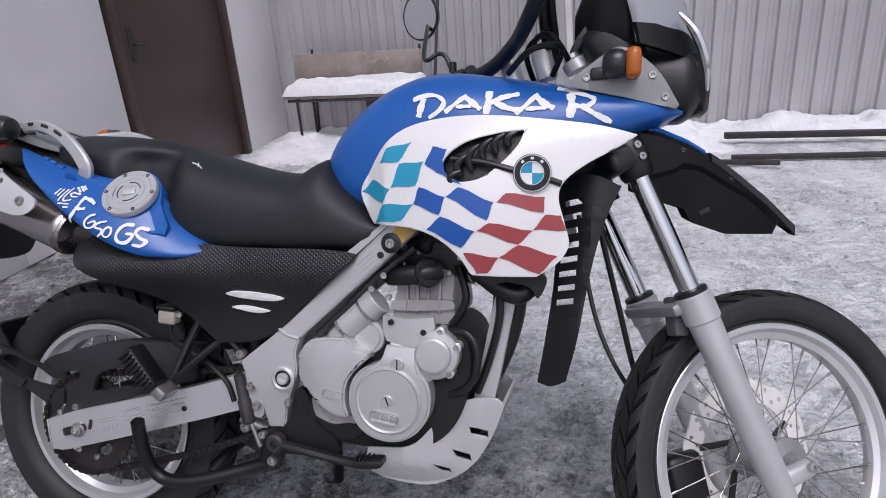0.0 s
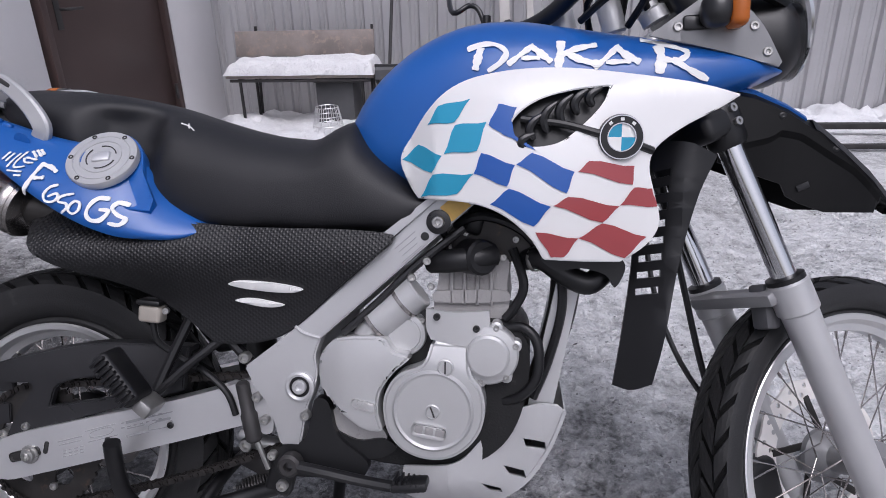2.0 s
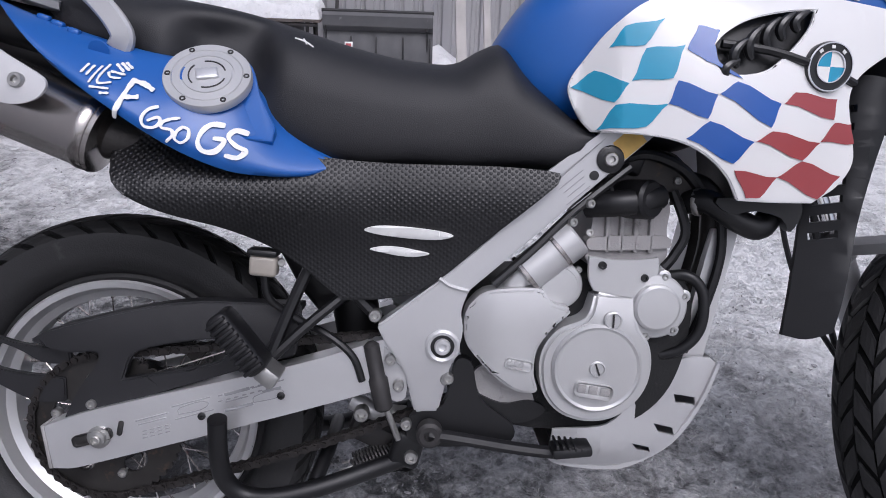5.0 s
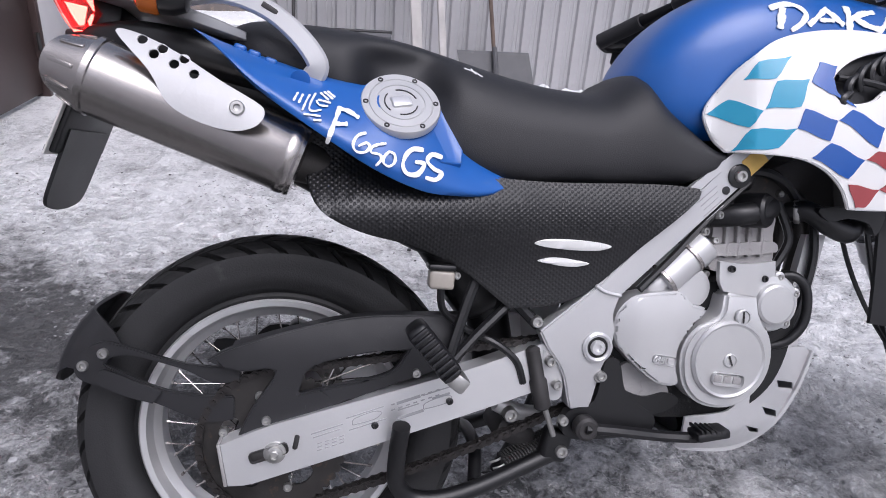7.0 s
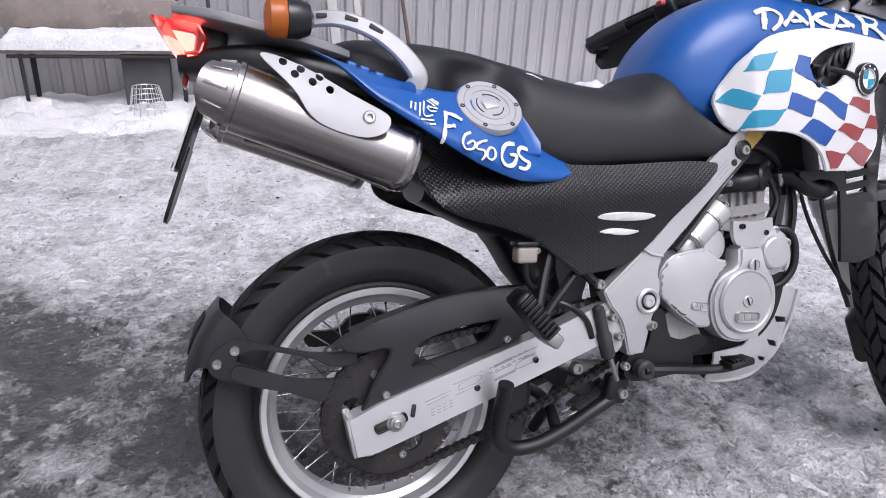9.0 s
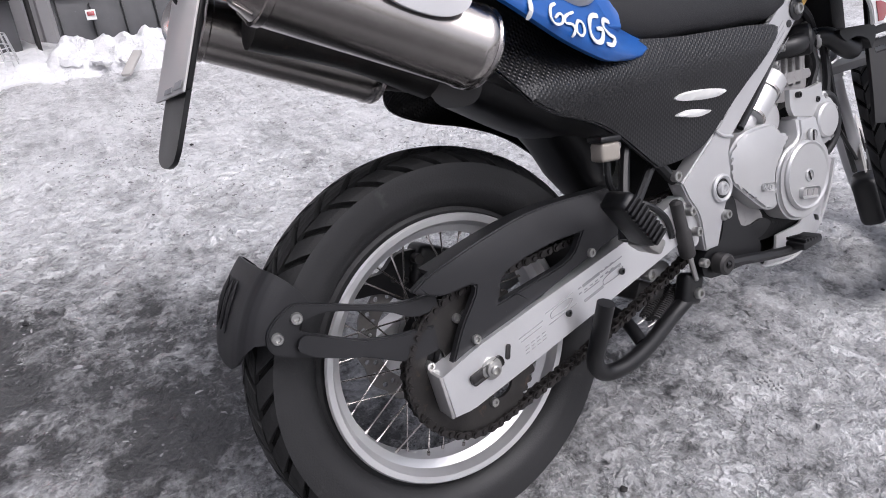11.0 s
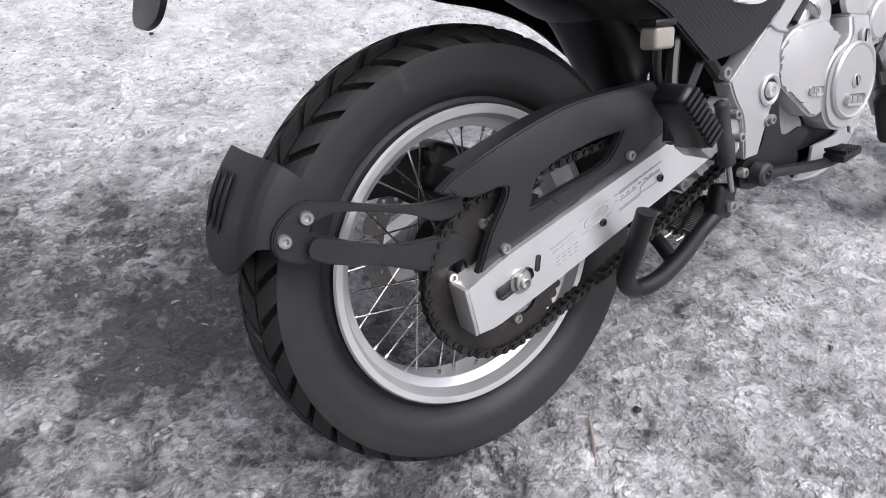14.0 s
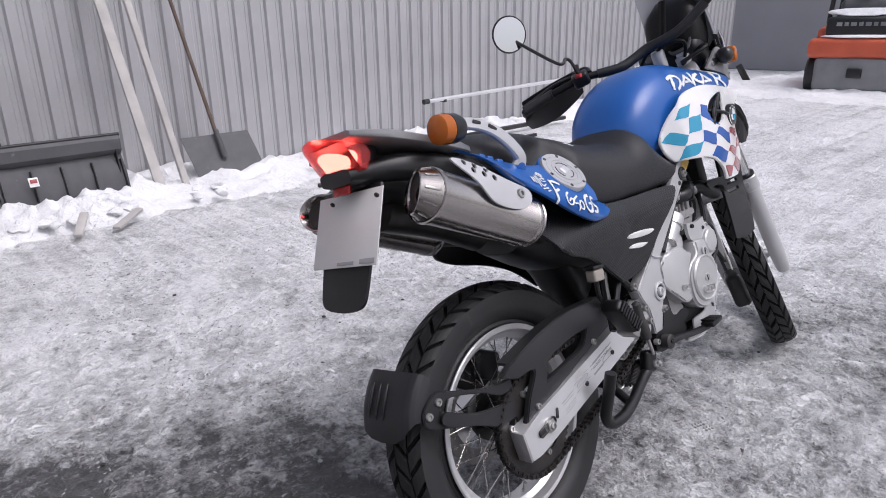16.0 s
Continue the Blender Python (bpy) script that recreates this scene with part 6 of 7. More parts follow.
MARK = (
    [([(0.106, 0.850), (0.098, 0.827), (0.087, 0.796)], 0.0062), ([(0.102, 0.847), (0.118, 0.843), (0.132, 0.834)], 0.0062), ([(0.097, 0.825), (0.106, 0.824), (0.116, 0.825)], 0.0056)],
    [([(0.142, 0.813), (0.130, 0.809), (0.123, 0.797), (0.127, 0.787), (0.139, 0.786), (0.146, 0.793), (0.142, 0.799), (0.130, 0.794)], 0.0039)],
    [([(0.158, 0.797), (0.149, 0.793), (0.148, 0.786), (0.160, 0.783), (0.162, 0.776), (0.154, 0.767)], 0.0038), ([(0.156, 0.797), (0.170, 0.799)], 0.0038)],
    [([(0.173, 0.787), (0.167, 0.781), (0.165, 0.772), (0.173, 0.767), (0.181, 0.773), (0.181, 0.784), (0.172, 0.788)], 0.0037)],
    [([(0.225, 0.791), (0.209, 0.792), (0.198, 0.783), (0.193, 0.768), (0.200, 0.757), (0.215, 0.757), (0.225, 0.771), (0.211, 0.774)], 0.0062)],
    [([(0.254, 0.781), (0.238, 0.785), (0.230, 0.776), (0.239, 0.765), (0.251, 0.758), (0.242, 0.749), (0.226, 0.752)], 0.0062)])
for strokes in MARK:
    part("model_mark", brush([([(x, w + 0.005) for x, w in pts], wide) for pts, wide in strokes], tail_face, 0.003), DECAL, panel, "white brush lettering")
FEATHER = ([(0.048, 0.872), (0.042, 0.859)], [(0.055, 0.870), (0.049, 0.856)], [(0.064, 0.870), (0.059, 0.859), (0.054, 0.846)], [(0.072, 0.873), (0.064, 0.854), (0.066, 0.846), (0.080, 0.848)],
           [(0.073, 0.862), (0.077, 0.855), (0.089, 0.854)], [(0.075, 0.863), (0.093, 0.859)], [(0.078, 0.874), (0.090, 0.863)], [(0.083, 0.876), (0.096, 0.865)], [(0.088, 0.877), (0.099, 0.868)], [(0.056, 0.841), (0.067, 0.840), (0.079, 0.839)], [(0.069, 0.833), (0.080, 0.833)])
for pts in FEATHER:
    part("brush_stroke", brush([(pts, 0.0030 if len(pts) == 2 else 0.0026)], tail_face, 0.003), DECAL, panel)
for x, w in ((-0.035, 0.935), (-0.015, 0.927), (0.008, 0.917)):
    part("tail_rib", rbox((0.018, 0.012, 0.012), pose(x, tail_face(x, w) + 0.004, w, 0, 18), 0.004, seg=3), BLUE, panel)
part("tail_plug", lathe([(0.014, 0), (0.014, 0.0015), (0.0125, 0.002), (0.001, 0.002)], pose(0.05, tail_face(0.05, 0.892) - 0.001, 0.892) @ SIDE @ pose(0, 0, 0, 22, 0, 0), 24), BLUE, panel)


def flank(x, w):
    rear = min(1, max(0, (0.42 - x) / 0.30))
    fold = (0.020 + 0.040 * rear) * math.exp(-((w - 0.705) / (0.065 if w < 0.705 else 0.05)) ** 2)
    return -(0.150 + fold)


FLANK = [(0.055, 0.80), (0.056, 0.755), (0.078, 0.708), (0.135, 0.676), (0.215, 0.652), (0.290, 0.616), (0.375, 0.548), (0.45, 0.553), (0.512, 0.577), (0.60, 0.655), (0.685, 0.728), (0.688, 0.744), (0.60, 0.751), (0.40, 0.753), (0.25, 0.775), (0.14, 0.82), (0.075, 0.83)]
for twin in (False, True):
    bm = rounded(shell([outline(FLANK, 4, (6, 10))], flank, 0.012, 0.02), 0.003)
    fl = part("side_cover", mirrored(bm) if twin else bm, DIMPLED, bike, "black dimpled plastic side cover with two white slashes", sharp=50)
    if not twin:
        cover = fl
for x0, x1, w0, w1, h in ((0.408, 0.537, 0.656, 0.650, 0.0085), (0.416, 0.503, 0.627, 0.622, 0.0065)):
    loop = outline([(x0, w0), (x0 + 0.02, w0 + h * 0.75), ((x0 + x1) / 2, (w0 + w1) / 2 + h), (x1 - 0.02, w1 + h * 0.75), (x1, w1), (x1 - 0.02, w1 - h * 0.75), ((x0 + x1) / 2, (w0 + w1) / 2 - h), (x0 + 0.02, w0 - h * 0.75)], 4)
    part("white_slash", shell([loop], lambda x, w: flank(x, w) - 0.0065, 0.006, 0.012, 0.002), DECAL, cover)

# under the seat: dark inner bodies that close the view
part("airbox", body([(0.10, 0.09, 0.88, 0.70), (0.25, 0.11, 0.88, 0.62), (0.40, 0.12, 0.86, 0.58), (0.60, 0.12, 0.84, 0.66), (0.72, 0.11, 0.84, 0.74)], 3.2, 28, 20), BLACK, bike)
part("inner_fender", body([(-0.27, 0.05, 0.97, 0.93), (-0.15, 0.09, 0.95, 0.87), (0.0, 0.10, 0.92, 0.83), (0.12, 0.10, 0.88, 0.745), (0.20, 0.085, 0.82, 0.675), (0.26, 0.075, 0.76, 0.60), (0.32, 0.07, 0.72, 0.50), (0.38, 0.05, 0.66, 0.52)], 3.0, 28, 24), BLACK, bike, "black inner rear fender")
part("radiator_core", rbox((0.05, 0.20, 0.20), pose(1.015, 0.02, 0.80, 0, -8), 0.008), DARKIRON, bike)
part("tank_core", body([(0.72, 0.12, 0.98, 0.80), (0.90, 0.13, 1.0, 0.78), (1.05, 0.12, 0.98, 0.86), (1.2, 0.08, 0.97, 0.93)], 3.0, 24, 12), BLACK, bike)

# frame
SPAR = [(0.766, 0.812), (0.836, 0.812), (0.563, 0.566), (0.553, 0.535), (0.556, 0.505), (0.549, 0.47), (0.538, 0.445), (0.522, 0.372), (0.486, 0.372), (0.468, 0.44), (0.442, 0.48), (0.427, 0.510), (0.52, 0.582)]
for twin in (False, True):
    bm = shell([outline(SPAR, 4, (0, 1, 2, 7, 8, 11, 12))], lambda x, w: -0.150 + 0.010 * max(0, (0.46 - w) / 0.09), 0.034, 0.0, 0.0)
    bmesh.ops.bevel(bm, geom=[e for e in bm.edges if e.is_manifold and e.calc_face_angle(0) > 1.0], offset=0.003, segments=2, affect="EDGES")
    fr = part("frame_spar", mirrored(bm) if twin else bm, SILVER, bike, "silver frame spar with a pivot plate")
    if not twin:
        spar = fr
part("weld_seam", tube([(0.519, -0.151, 0.585), (0.535, -0.152, 0.574), (0.563, -0.151, 0.567)], 0.003, 8), SILVER, spar)
part("pivot_ring", lathe([(0.026, -0.002), (0.026, 0.004), (0.022, 0.006), (0.018, 0.004), (0.018, 0.0), (0.012, 0.0)], pose(0.526, -0.150, 0.481) @ SIDE, 32, cap=False), SILVER, spar)
part("pivot_cup", lathe([(0.019, 0), (0.019, 0.0015), (0.001, 0.0015)], pose(0.526, -0.150, 0.481) @ SIDE, 24), GLOSSBLACK, spar)
bolt((0.526, -0.152, 0.481), (0, -1, 0), 0.0125, spar, ALU, "pivot_bolt")
part("spar_cup", lathe([(0.020, 0), (0.020, 0.003), (0.018, 0.004), (0.001, 0.004)], pose(0.761, -0.150, 0.766) @ SIDE, 28), GLOSSBLACK, spar)
bolt((0.761, -0.155, 0.766), (0, -1, 0), 0.0105, spar, ZINC, "spar_bolt")
part("spar_plug", lathe([(0.007, 0), (0.007, 0.0015), (0.001, 0.002)], pose(0.739, -0.150, 0.742) @ SIDE, 14), GLOSSBLACK, spar)
part("yellow_label", rbox((0.040, 0.001, 0.030), pose(0.788, -0.1506, 0.791, 0, -41), 0.0004, seg=1), YELLOW, spar, "small yellow warning label")
for k in range(5):
    part("label_bar", rbox((0.044 - 0.006 * (k % 3), 0.001, 0.0012), pose(0.706 + 0.004 * k, -0.1503, 0.735 - 0.0075 * k, 0, -41), 0.0003, seg=1), INK, spar, "fine grey printed line")
part("seat_rail", shell([outline([(0.665, 0.742), (0.755, 0.812), (0.770, 0.812), (0.675, 0.730)], 2, (0, 1, 2, 3))], lambda x, w: -0.156, 0.01, 0), SILVER, bike)
part("spar_pipe", tube([(0.60, -0.140, 0.575), (0.66, -0.135, 0.63), (0.72, -0.13, 0.69), (0.80, -0.12, 0.755)], 0.007, 8), GLOSSBLACK, bike)
for at in ((0.715, -0.138, 0.672), (0.74, -0.136, 0.700)):
    bolt(at, (0.3, -1, 0), 0.007, spar)
part("down_tube", shell([outline([(0.955, 0.66), (0.995, 0.66), (0.955, 0.445), (0.912, 0.445)], 3, (0, 1, 2, 3))], lambda x, w: -0.075, 0.03, 0), SILVER, bike, "silver front frame tube")
part("down_tube", mirrored(shell([outline([(0.955, 0.66), (0.995, 0.66), (0.955, 0.445), (0.912, 0.445)], 3, (0, 1, 2, 3))], lambda x, w: -0.075, 0.03, 0)), SILVER, bike)

# engine
CASE = [(0.565, 0.54), (0.60, 0.565), (0.68, 0.57), (0.76, 0.585), (0.86, 0.60), (0.91, 0.56), (0.905, 0.46), (0.87, 0.385), (0.80, 0.345), (0.64, 0.345), (0.575, 0.40), (0.556, 0.47)]
eng = part("engine", shell([outline(CASE, 5)], lambda x, w: -0.116, 0.232, 0.0), SHADEDCASE, bike, "single-cylinder engine with silver covers")
COVER = [(0.672, 0.455), (0.680, 0.413), (0.705, 0.383), (0.742, 0.370), (0.782, 0.373), (0.815, 0.394), (0.836, 0.425), (0.842, 0.462), (0.835, 0.495), (0.818, 0.520), (0.814, 0.566), (0.752, 0.569), (0.738, 0.532), (0.700, 0.514), (0.679, 0.488)]
bm = shell([outline(COVER, 5, (10, 11))], lambda x, w: -0.163 + 0.3 * max(0, math.hypot(x - 0.757, w - 0.456) - 0.082), 0.05, 0.0, 0.0)
bmesh.ops.bevel(bm, geom=[e for e in bm.edges if e.is_manifold and e.calc_face_angle(0) > 1.0], offset=0.006, segments=3, affect="EDGES")
cov = part("clutch_cover", bm, CASTING, eng, "round cast silver cover")
part("cover_disc", lathe([(0.068, -0.004), (0.068, 0.003), (0.064, 0.007), (0.060, 0.005), (0.058, 0.005), (0.03, 0.006), (0.001, 0.006)], pose(0.757, -0.163, 0.456) @ SIDE, 56), CASTING, cov, sharp=16)
for (x, w, r) in ((0.757, 0.456, 0.0125), (0.777, 0.530, 0.0135)):
    m = pose(x, -0.166 if w < 0.5 else -0.163, w) @ SIDE
    part("slot_plug", lathe([(r, 0), (r, 0.005), (r - 0.002, 0.006), (r - 0.003, 0.004), (0.001, 0.004)], m, 24), CASTING, eng)
    part("slot", rbox((0.0025, r * 1.5, 0.002), m @ pose(0, 0, 0.0055, 0, 0, 20 if w < 0.5 else 0), 0.0005), DARKIRON, eng)
part("name_plate", rbox((0.058, 0.003, 0.022), pose(0.752, -0.170, 0.424, 0, 8), 0.008, seg=3), CASTING, eng)
for dx, w_ in ((-0.017, 0.013), (0.0, 0.014), (0.018, 0.015)):
    part("name_bar", rbox((w_, 0.003, 0.012), pose(0.752 + dx, -0.1715, 0.424 - dx * 0.14, 0, 8), 0.001), RAWCAST, eng)
REARC = [(0.560, 0.532), (0.580, 0.560), (0.605, 0.570), (0.645, 0.573), (0.672, 0.571), (0.688, 0.552), (0.716, 0.541), (0.690, 0.515), (0.668, 0.482), (0.664, 0.445), (0.670, 0.415), (0.642, 0.414), (0.612, 0.432), (0.580, 0.462), (0.560, 0.490)]
bm = shell([outline(REARC, 5)], lambda x, w: -(0.163 - 1.5 * max(0, abs(x - 0.655) - 0.02) ** 2 - 1.5 * max(0, w - 0.51) ** 2 - 2.0 * max(0, 0.45 - w) ** 2 - 0.16 * max(0, 0.60 - x)), 0.05, 0.012)
part("sprocket_cover", rounded(bm, 0.005, 3), CASTING, eng, "smooth cast silver sprocket cover")
part("number_plate_relief", rbox((0.042, 0.003, 0.016), pose(0.640, -0.1622, 0.459, 0, 10), 0.006, seg=3), CASTING, eng)
part("number_relief", letters("650", 0.017, flat2(0.6225, 0.4555, -10, 1.0), lambda x, w: -0.1637, -0.0005, 0.0002, 0, 0.0015, 0), CASTING, eng, "raised cast numerals")
bolt((0.612, -0.143, 0.560), (0, -1, 0), 0.007, eng, GLOSSBLACK, "case_bolt")
pump = part("water_pump", lathe([(0.050, 0), (0.050, 0.03), (0.047, 0.034), (0.036, 0.036), (0.035, 0.044), (0.031, 0.047), (0.001, 0.048)], pose(0.845, -0.112, 0.548) @ SIDE, 40), CASTING, eng, "round cast water pump cover", sharp=16)
for a in (20, 75, 130, 200, 255, 310):
    x, w = 0.845 + 0.047 * math.cos(radians(a)), 0.548 + 0.047 * math.sin(radians(a))
    part("pump_lug", lathe([(0.010, 0), (0.010, 0.03), (0.006, 0.032)], pose(x, -0.112, w) @ SIDE, 14), CASTING, pump)
    bolt((x, -0.145, w), (0, -1, 0), 0.0052, pump)
part("oil_filter_cover", lathe([(0.037, 0), (0.037, 0.03), (0.035, 0.034), (0.028, 0.035), (0.027, 0.038), (0.001, 0.039)], pose(0.702, -0.092, 0.573) @ SIDE, 36), CASTING, eng, "small round cast cover", sharp=16)
for a in (40, 160, 280):
    bolt((0.702 + 0.038 * math.cos(radians(a)), -0.122, 0.573 + 0.038 * math.sin(radians(a))), (0, -1, 0), 0.0055, eng)
st = part("starter_motor", lathe([(0.014, -0.012), (0.020, 0.0), (0.020, 0.02), (0.030, 0.022), (0.030, 0.085), (0.032, 0.086), (0.032, 0.118), (0.029, 0.121), (0.001, 0.121)], frame_to((0.632, -0.120, 0.572), (0.725, -0.118, 0.650)), 28), CASTING, eng, "cylindrical cast starter motor")
for h in (0.022, 0.084):
    part("clamp_band", lathe([(0.0315, 0), (0.0325, 0.001), (0.0325, 0.006), (0.0315, 0.007)], frame_to((0.632, -0.120, 0.572), (0.725, -0.118, 0.650)) @ pose(0, 0, h), 28, cap=False), STEEL, st)
SHIELD = [(0.741, 0.622), (0.790, 0.618), (0.845, 0.622), (0.846, 0.598), (0.832, 0.580), (0.806, 0.562), (0.750, 0.571), (0.742, 0.590)]
sh = part("sensor_shield", shell([outline(SHIELD, 4, (0, 2, 5, 6))], lambda x, w: -0.140 - 0.010 * math.cos((x - 0.79) * 20), 0.01, 0.02), CASTING, eng, "bright cast shield")
for at in ((0.760, -0.152, 0.610), (0.825, -0.148, 0.592)):
    bolt(at, (0, -1, 0), 0.006, sh, GLOSSBLACK)
cyl = part("cylinder", shell([outline([(0.755, 0.60), (0.755, 0.665), (0.765, 0.705), (0.865, 0.708), (0.872, 0.66), (0.865, 0.60)], 4)], lambda x, w: -0.095, 0.19, 0), RAWCAST, eng, "rough cast cylinder")
for x in (0.778, 0.800, 0.822, 0.846):
    part("cylinder_rib", rbox((0.008, 0.012, 0.085), pose(x, -0.098, 0.665), 0.003), RAWCAST, cyl)
part("cylinder_flange", shell([outline([(0.750, 0.645), (0.87, 0.65), (0.875, 0.632), (0.752, 0.626)], 3)], lambda x, w: -0.104, 0.03, 0), RAWCAST, cyl)
head = part("cylinder_head", shell([outline([(0.760, 0.70), (0.770, 0.745), (0.80, 0.772), (0.87, 0.780), (0.905, 0.745), (0.90, 0.70)], 4)], lambda x, w: -0.085, 0.17, 0), DARKSTEEL, eng, "dark cylinder head with hoses")
part("thermostat", lathe([(0.026, 0), (0.030, 0.01), (0.030, 0.055), (0.026, 0.06)], frame_to((0.80, -0.085, 0.705), (0.835, -0.135, 0.708)), 20), BLACK, head)
part("coolant_hose", tube([(0.745, -0.10, 0.695), (0.78, -0.125, 0.700), (0.82, -0.125, 0.706), (0.85, -0.11, 0.712)], 0.020, 12), BLACK, head)
part("coolant_hose", tube([(0.90, -0.07, 0.70), (0.93, -0.105, 0.705), (0.97, -0.115, 0.68), (1.005, -0.115, 0.668), (1.03, -0.10, 0.685)], 0.019, 12), BLACK, eng, "black rubber coolant hose")
part("hose_clip", lathe([(0.0205, 0), (0.0215, 0.002), (0.0215, 0.008), (0.0205, 0.01)], frame_to((0.915, -0.088, 0.703), (0.935, -0.105, 0.705)), 20, cap=False), ZINC, eng)
part("coolant_hose", tube([(0.86, -0.105, 0.585), (0.90, -0.12, 0.592), (0.925, -0.125, 0.565), (0.925, -0.125, 0.51), (0.90, -0.12, 0.475), (0.87, -0.11, 0.462)], 0.0085, 10), BLACK, eng)
part("header_pipe", tube([(0.90, -0.03, 0.735), (0.955, -0.04, 0.715), (0.965, -0.045, 0.64), (0.945, -0.045, 0.54), (0.91, -0.04, 0.44), (0.86, -0.02, 0.36), (0.70, -0.04, 0.33)], 0.020, 14), DARKSTEEL, eng, "dark exhaust header pipe")
part("header_pipe", tube([(0.90, 0.05, 0.735), (0.97, 0.05, 0.715), (0.985, 0.05, 0.64), (0.965, 0.05, 0.54), (0.92, 0.04, 0.44), (0.86, 0.03, 0.36)], 0.020, 14), DARKSTEEL, eng)
for pts, r in ((((0.88, -0.09, 0.72), (0.90, -0.10, 0.66), (0.885, -0.10, 0.62), (0.87, -0.10, 0.60)), 0.008), (((0.78, -0.09, 0.76), (0.83, -0.10, 0.775), (0.89, -0.09, 0.755), (0.93, -0.08, 0.715)), 0.009), (((0.76, -0.10, 0.75), (0.775, -0.11, 0.72), (0.77, -0.11, 0.69)), 0.006),
               (((0.96, -0.08, 0.70), (0.965, -0.085, 0.62), (0.945, -0.085, 0.53), (0.92, -0.08, 0.46)), 0.008)):
    part("hose", tube(pts, r, 8), BLACK, eng)
for at in ((0.905, -0.09, 0.702), (0.865, -0.10, 0.705), (0.80, -0.09, 0.745), (0.885, -0.09, 0.735), (0.745, -0.12, 0.655)):
    bolt(at, (0, -1, 0.1), 0.006, eng)
part("plug_cap", rbox((0.03, 0.03, 0.045), pose(0.815, -0.085, 0.765, 10, 15), 0.008, seg=3), BLACK, eng)
part("sump", body([(0.57, 0.07, 0.42, 0.345), (0.65, 0.09, 0.42, 0.325), (0.78, 0.09, 0.40, 0.318), (0.86, 0.07, 0.42, 0.34)], 3.0, 24, 14), DARKSTEEL, eng)
part("sump_rib", shell([outline([(0.575, 0.43), (0.60, 0.445), (0.66, 0.41), (0.67, 0.385), (0.62, 0.385), (0.585, 0.40)], 4)], lambda x, w: -0.125, 0.03, 0.02), RAWCAST, eng)

# skid plate
SKID = [(0.703, 0.345), (0.699, 0.292), (0.722, 0.272), (0.80, 0.264), (0.85, 0.274), (0.91, 0.312), (0.952, 0.375), (0.977, 0.440), (0.962, 0.452), (0.915, 0.450), (0.865, 0.430), (0.830, 0.388), (0.790, 0.354)]
skid_face = lambda x, w: -(0.088 + 0.045 * min(1, max(0, (0.93 - x) / 0.15)) * min(1, max(0, (w - 0.262) / 0.05)))
slots = [[(0.905, 0.392), (0.910, 0.377), (0.945, 0.371), (0.943, 0.384)], [(0.872, 0.346), (0.882, 0.330), (0.912, 0.320), (0.908, 0.334)], [(0.835, 0.316), (0.848, 0.301), (0.872, 0.294), (0.868, 0.304)]]
skid = part("skid_plate", shell([outline(SKID, 5, (0, 7, 8))] + [s[::-1] for s in slots], skid_face, 0.006, 0.02, 0.001), SILVER, bike, "silver skid plate with three slots")
part("skid_side", mirrored(shell([outline(SKID, 4, (0, 7, 8))], skid_face, 0.006, 0.03)), SILVER, skid)
rings = []
for p in curve_pts([(0.699, 0.285, 0), (0.722, 0.268, 0), (0.80, 0.260, 0), (0.85, 0.270, 0), (0.91, 0.308, 0), (0.952, 0.372, 0), (0.977, 0.440, 0)], 4):
    x, w = p.x, p.y
    rings.append([(x, v, w) for v in (-0.094, 0, 0.094)] + [(x - 0.004, v, w + 0.006) for v in (0.094, 0, -0.094)])
part("skid_belly", loft(rings), SILVER, skid)
part("skid_inner", body([(0.72, 0.08, 0.33, 0.285), (0.80, 0.08, 0.35, 0.28), (0.88, 0.07, 0.42, 0.31), (0.94, 0.06, 0.44, 0.39)], 2.6, 20, 12), BLACK, bike)

# fairing, screen, headlamp and beak
GUARD = [(1.072, 0.895), (1.14, 0.897), (1.192, 0.876), (1.165, 0.815), (1.141, 0.722), (1.120, 0.60), (1.101, 0.522), (1.072, 0.506), (1.046, 0.507), (1.060, 0.597), (1.074, 0.722)]
def guard_face(x, w):
    """The shroud turns outwards towards its front edge."""
    return -(0.137 + min(0.046, 0.75 * max(0.0, x - 1.042 - 0.13 * (w - 0.507))) - 0.30 * max(0.0, x - 1.13) - 0.028 * min(1.0, max(0.0, (w - 0.51) / 0.16)))


gs = []
for i in range(8):
    w = 0.850 - 0.0265 * i
    x = 1.108 - 0.0019 * i
    gs.append([(x - 0.016, w - 0.002), (x + 0.016, w + 0.006), (x + 0.016, w - 0.005), (x - 0.016, w - 0.013)][::-1])
part("radiator_shroud", shell([outline(GUARD, 4, (0, 2, 6, 8))] + gs, guard_face, 0.008, 0.02), BLACK, bike, "black slatted radiator shroud")
part("radiator_stay", shell([outline([(0.93, 0.713), (1.05, 0.712), (1.06, 0.695), (1.045, 0.665), (1.03, 0.685), (0.99, 0.695), (0.95, 0.69)], 3)], lambda x, w: -0.135, 0.02, 0), BLACK, bike)
PLATEP = [(1.084, 1.060), (1.125, 1.090), (1.170, 1.121), (1.192, 1.123), (1.222, 1.107), (1.256, 1.076), (1.289, 1.022), (1.284, 1.014), (1.18, 1.038)]
fp = part("fairing_plate", shell([outline(PLATEP, 4, (0, 6, 7))], lambda x, w: -0.128 + 0.25 * max(0, x - 1.2), 0.008, 0.03, 0.001), GREYPAINT, bike, "grey fairing bracket plate")
for x, w in ((1.126, 1.072), (1.241, 1.074), (1.264, 1.036)):
    bolt((x, -0.128 + 0.25 * max(0, x - 1.2), w), (0, -1, 0), 0.0075, fp)
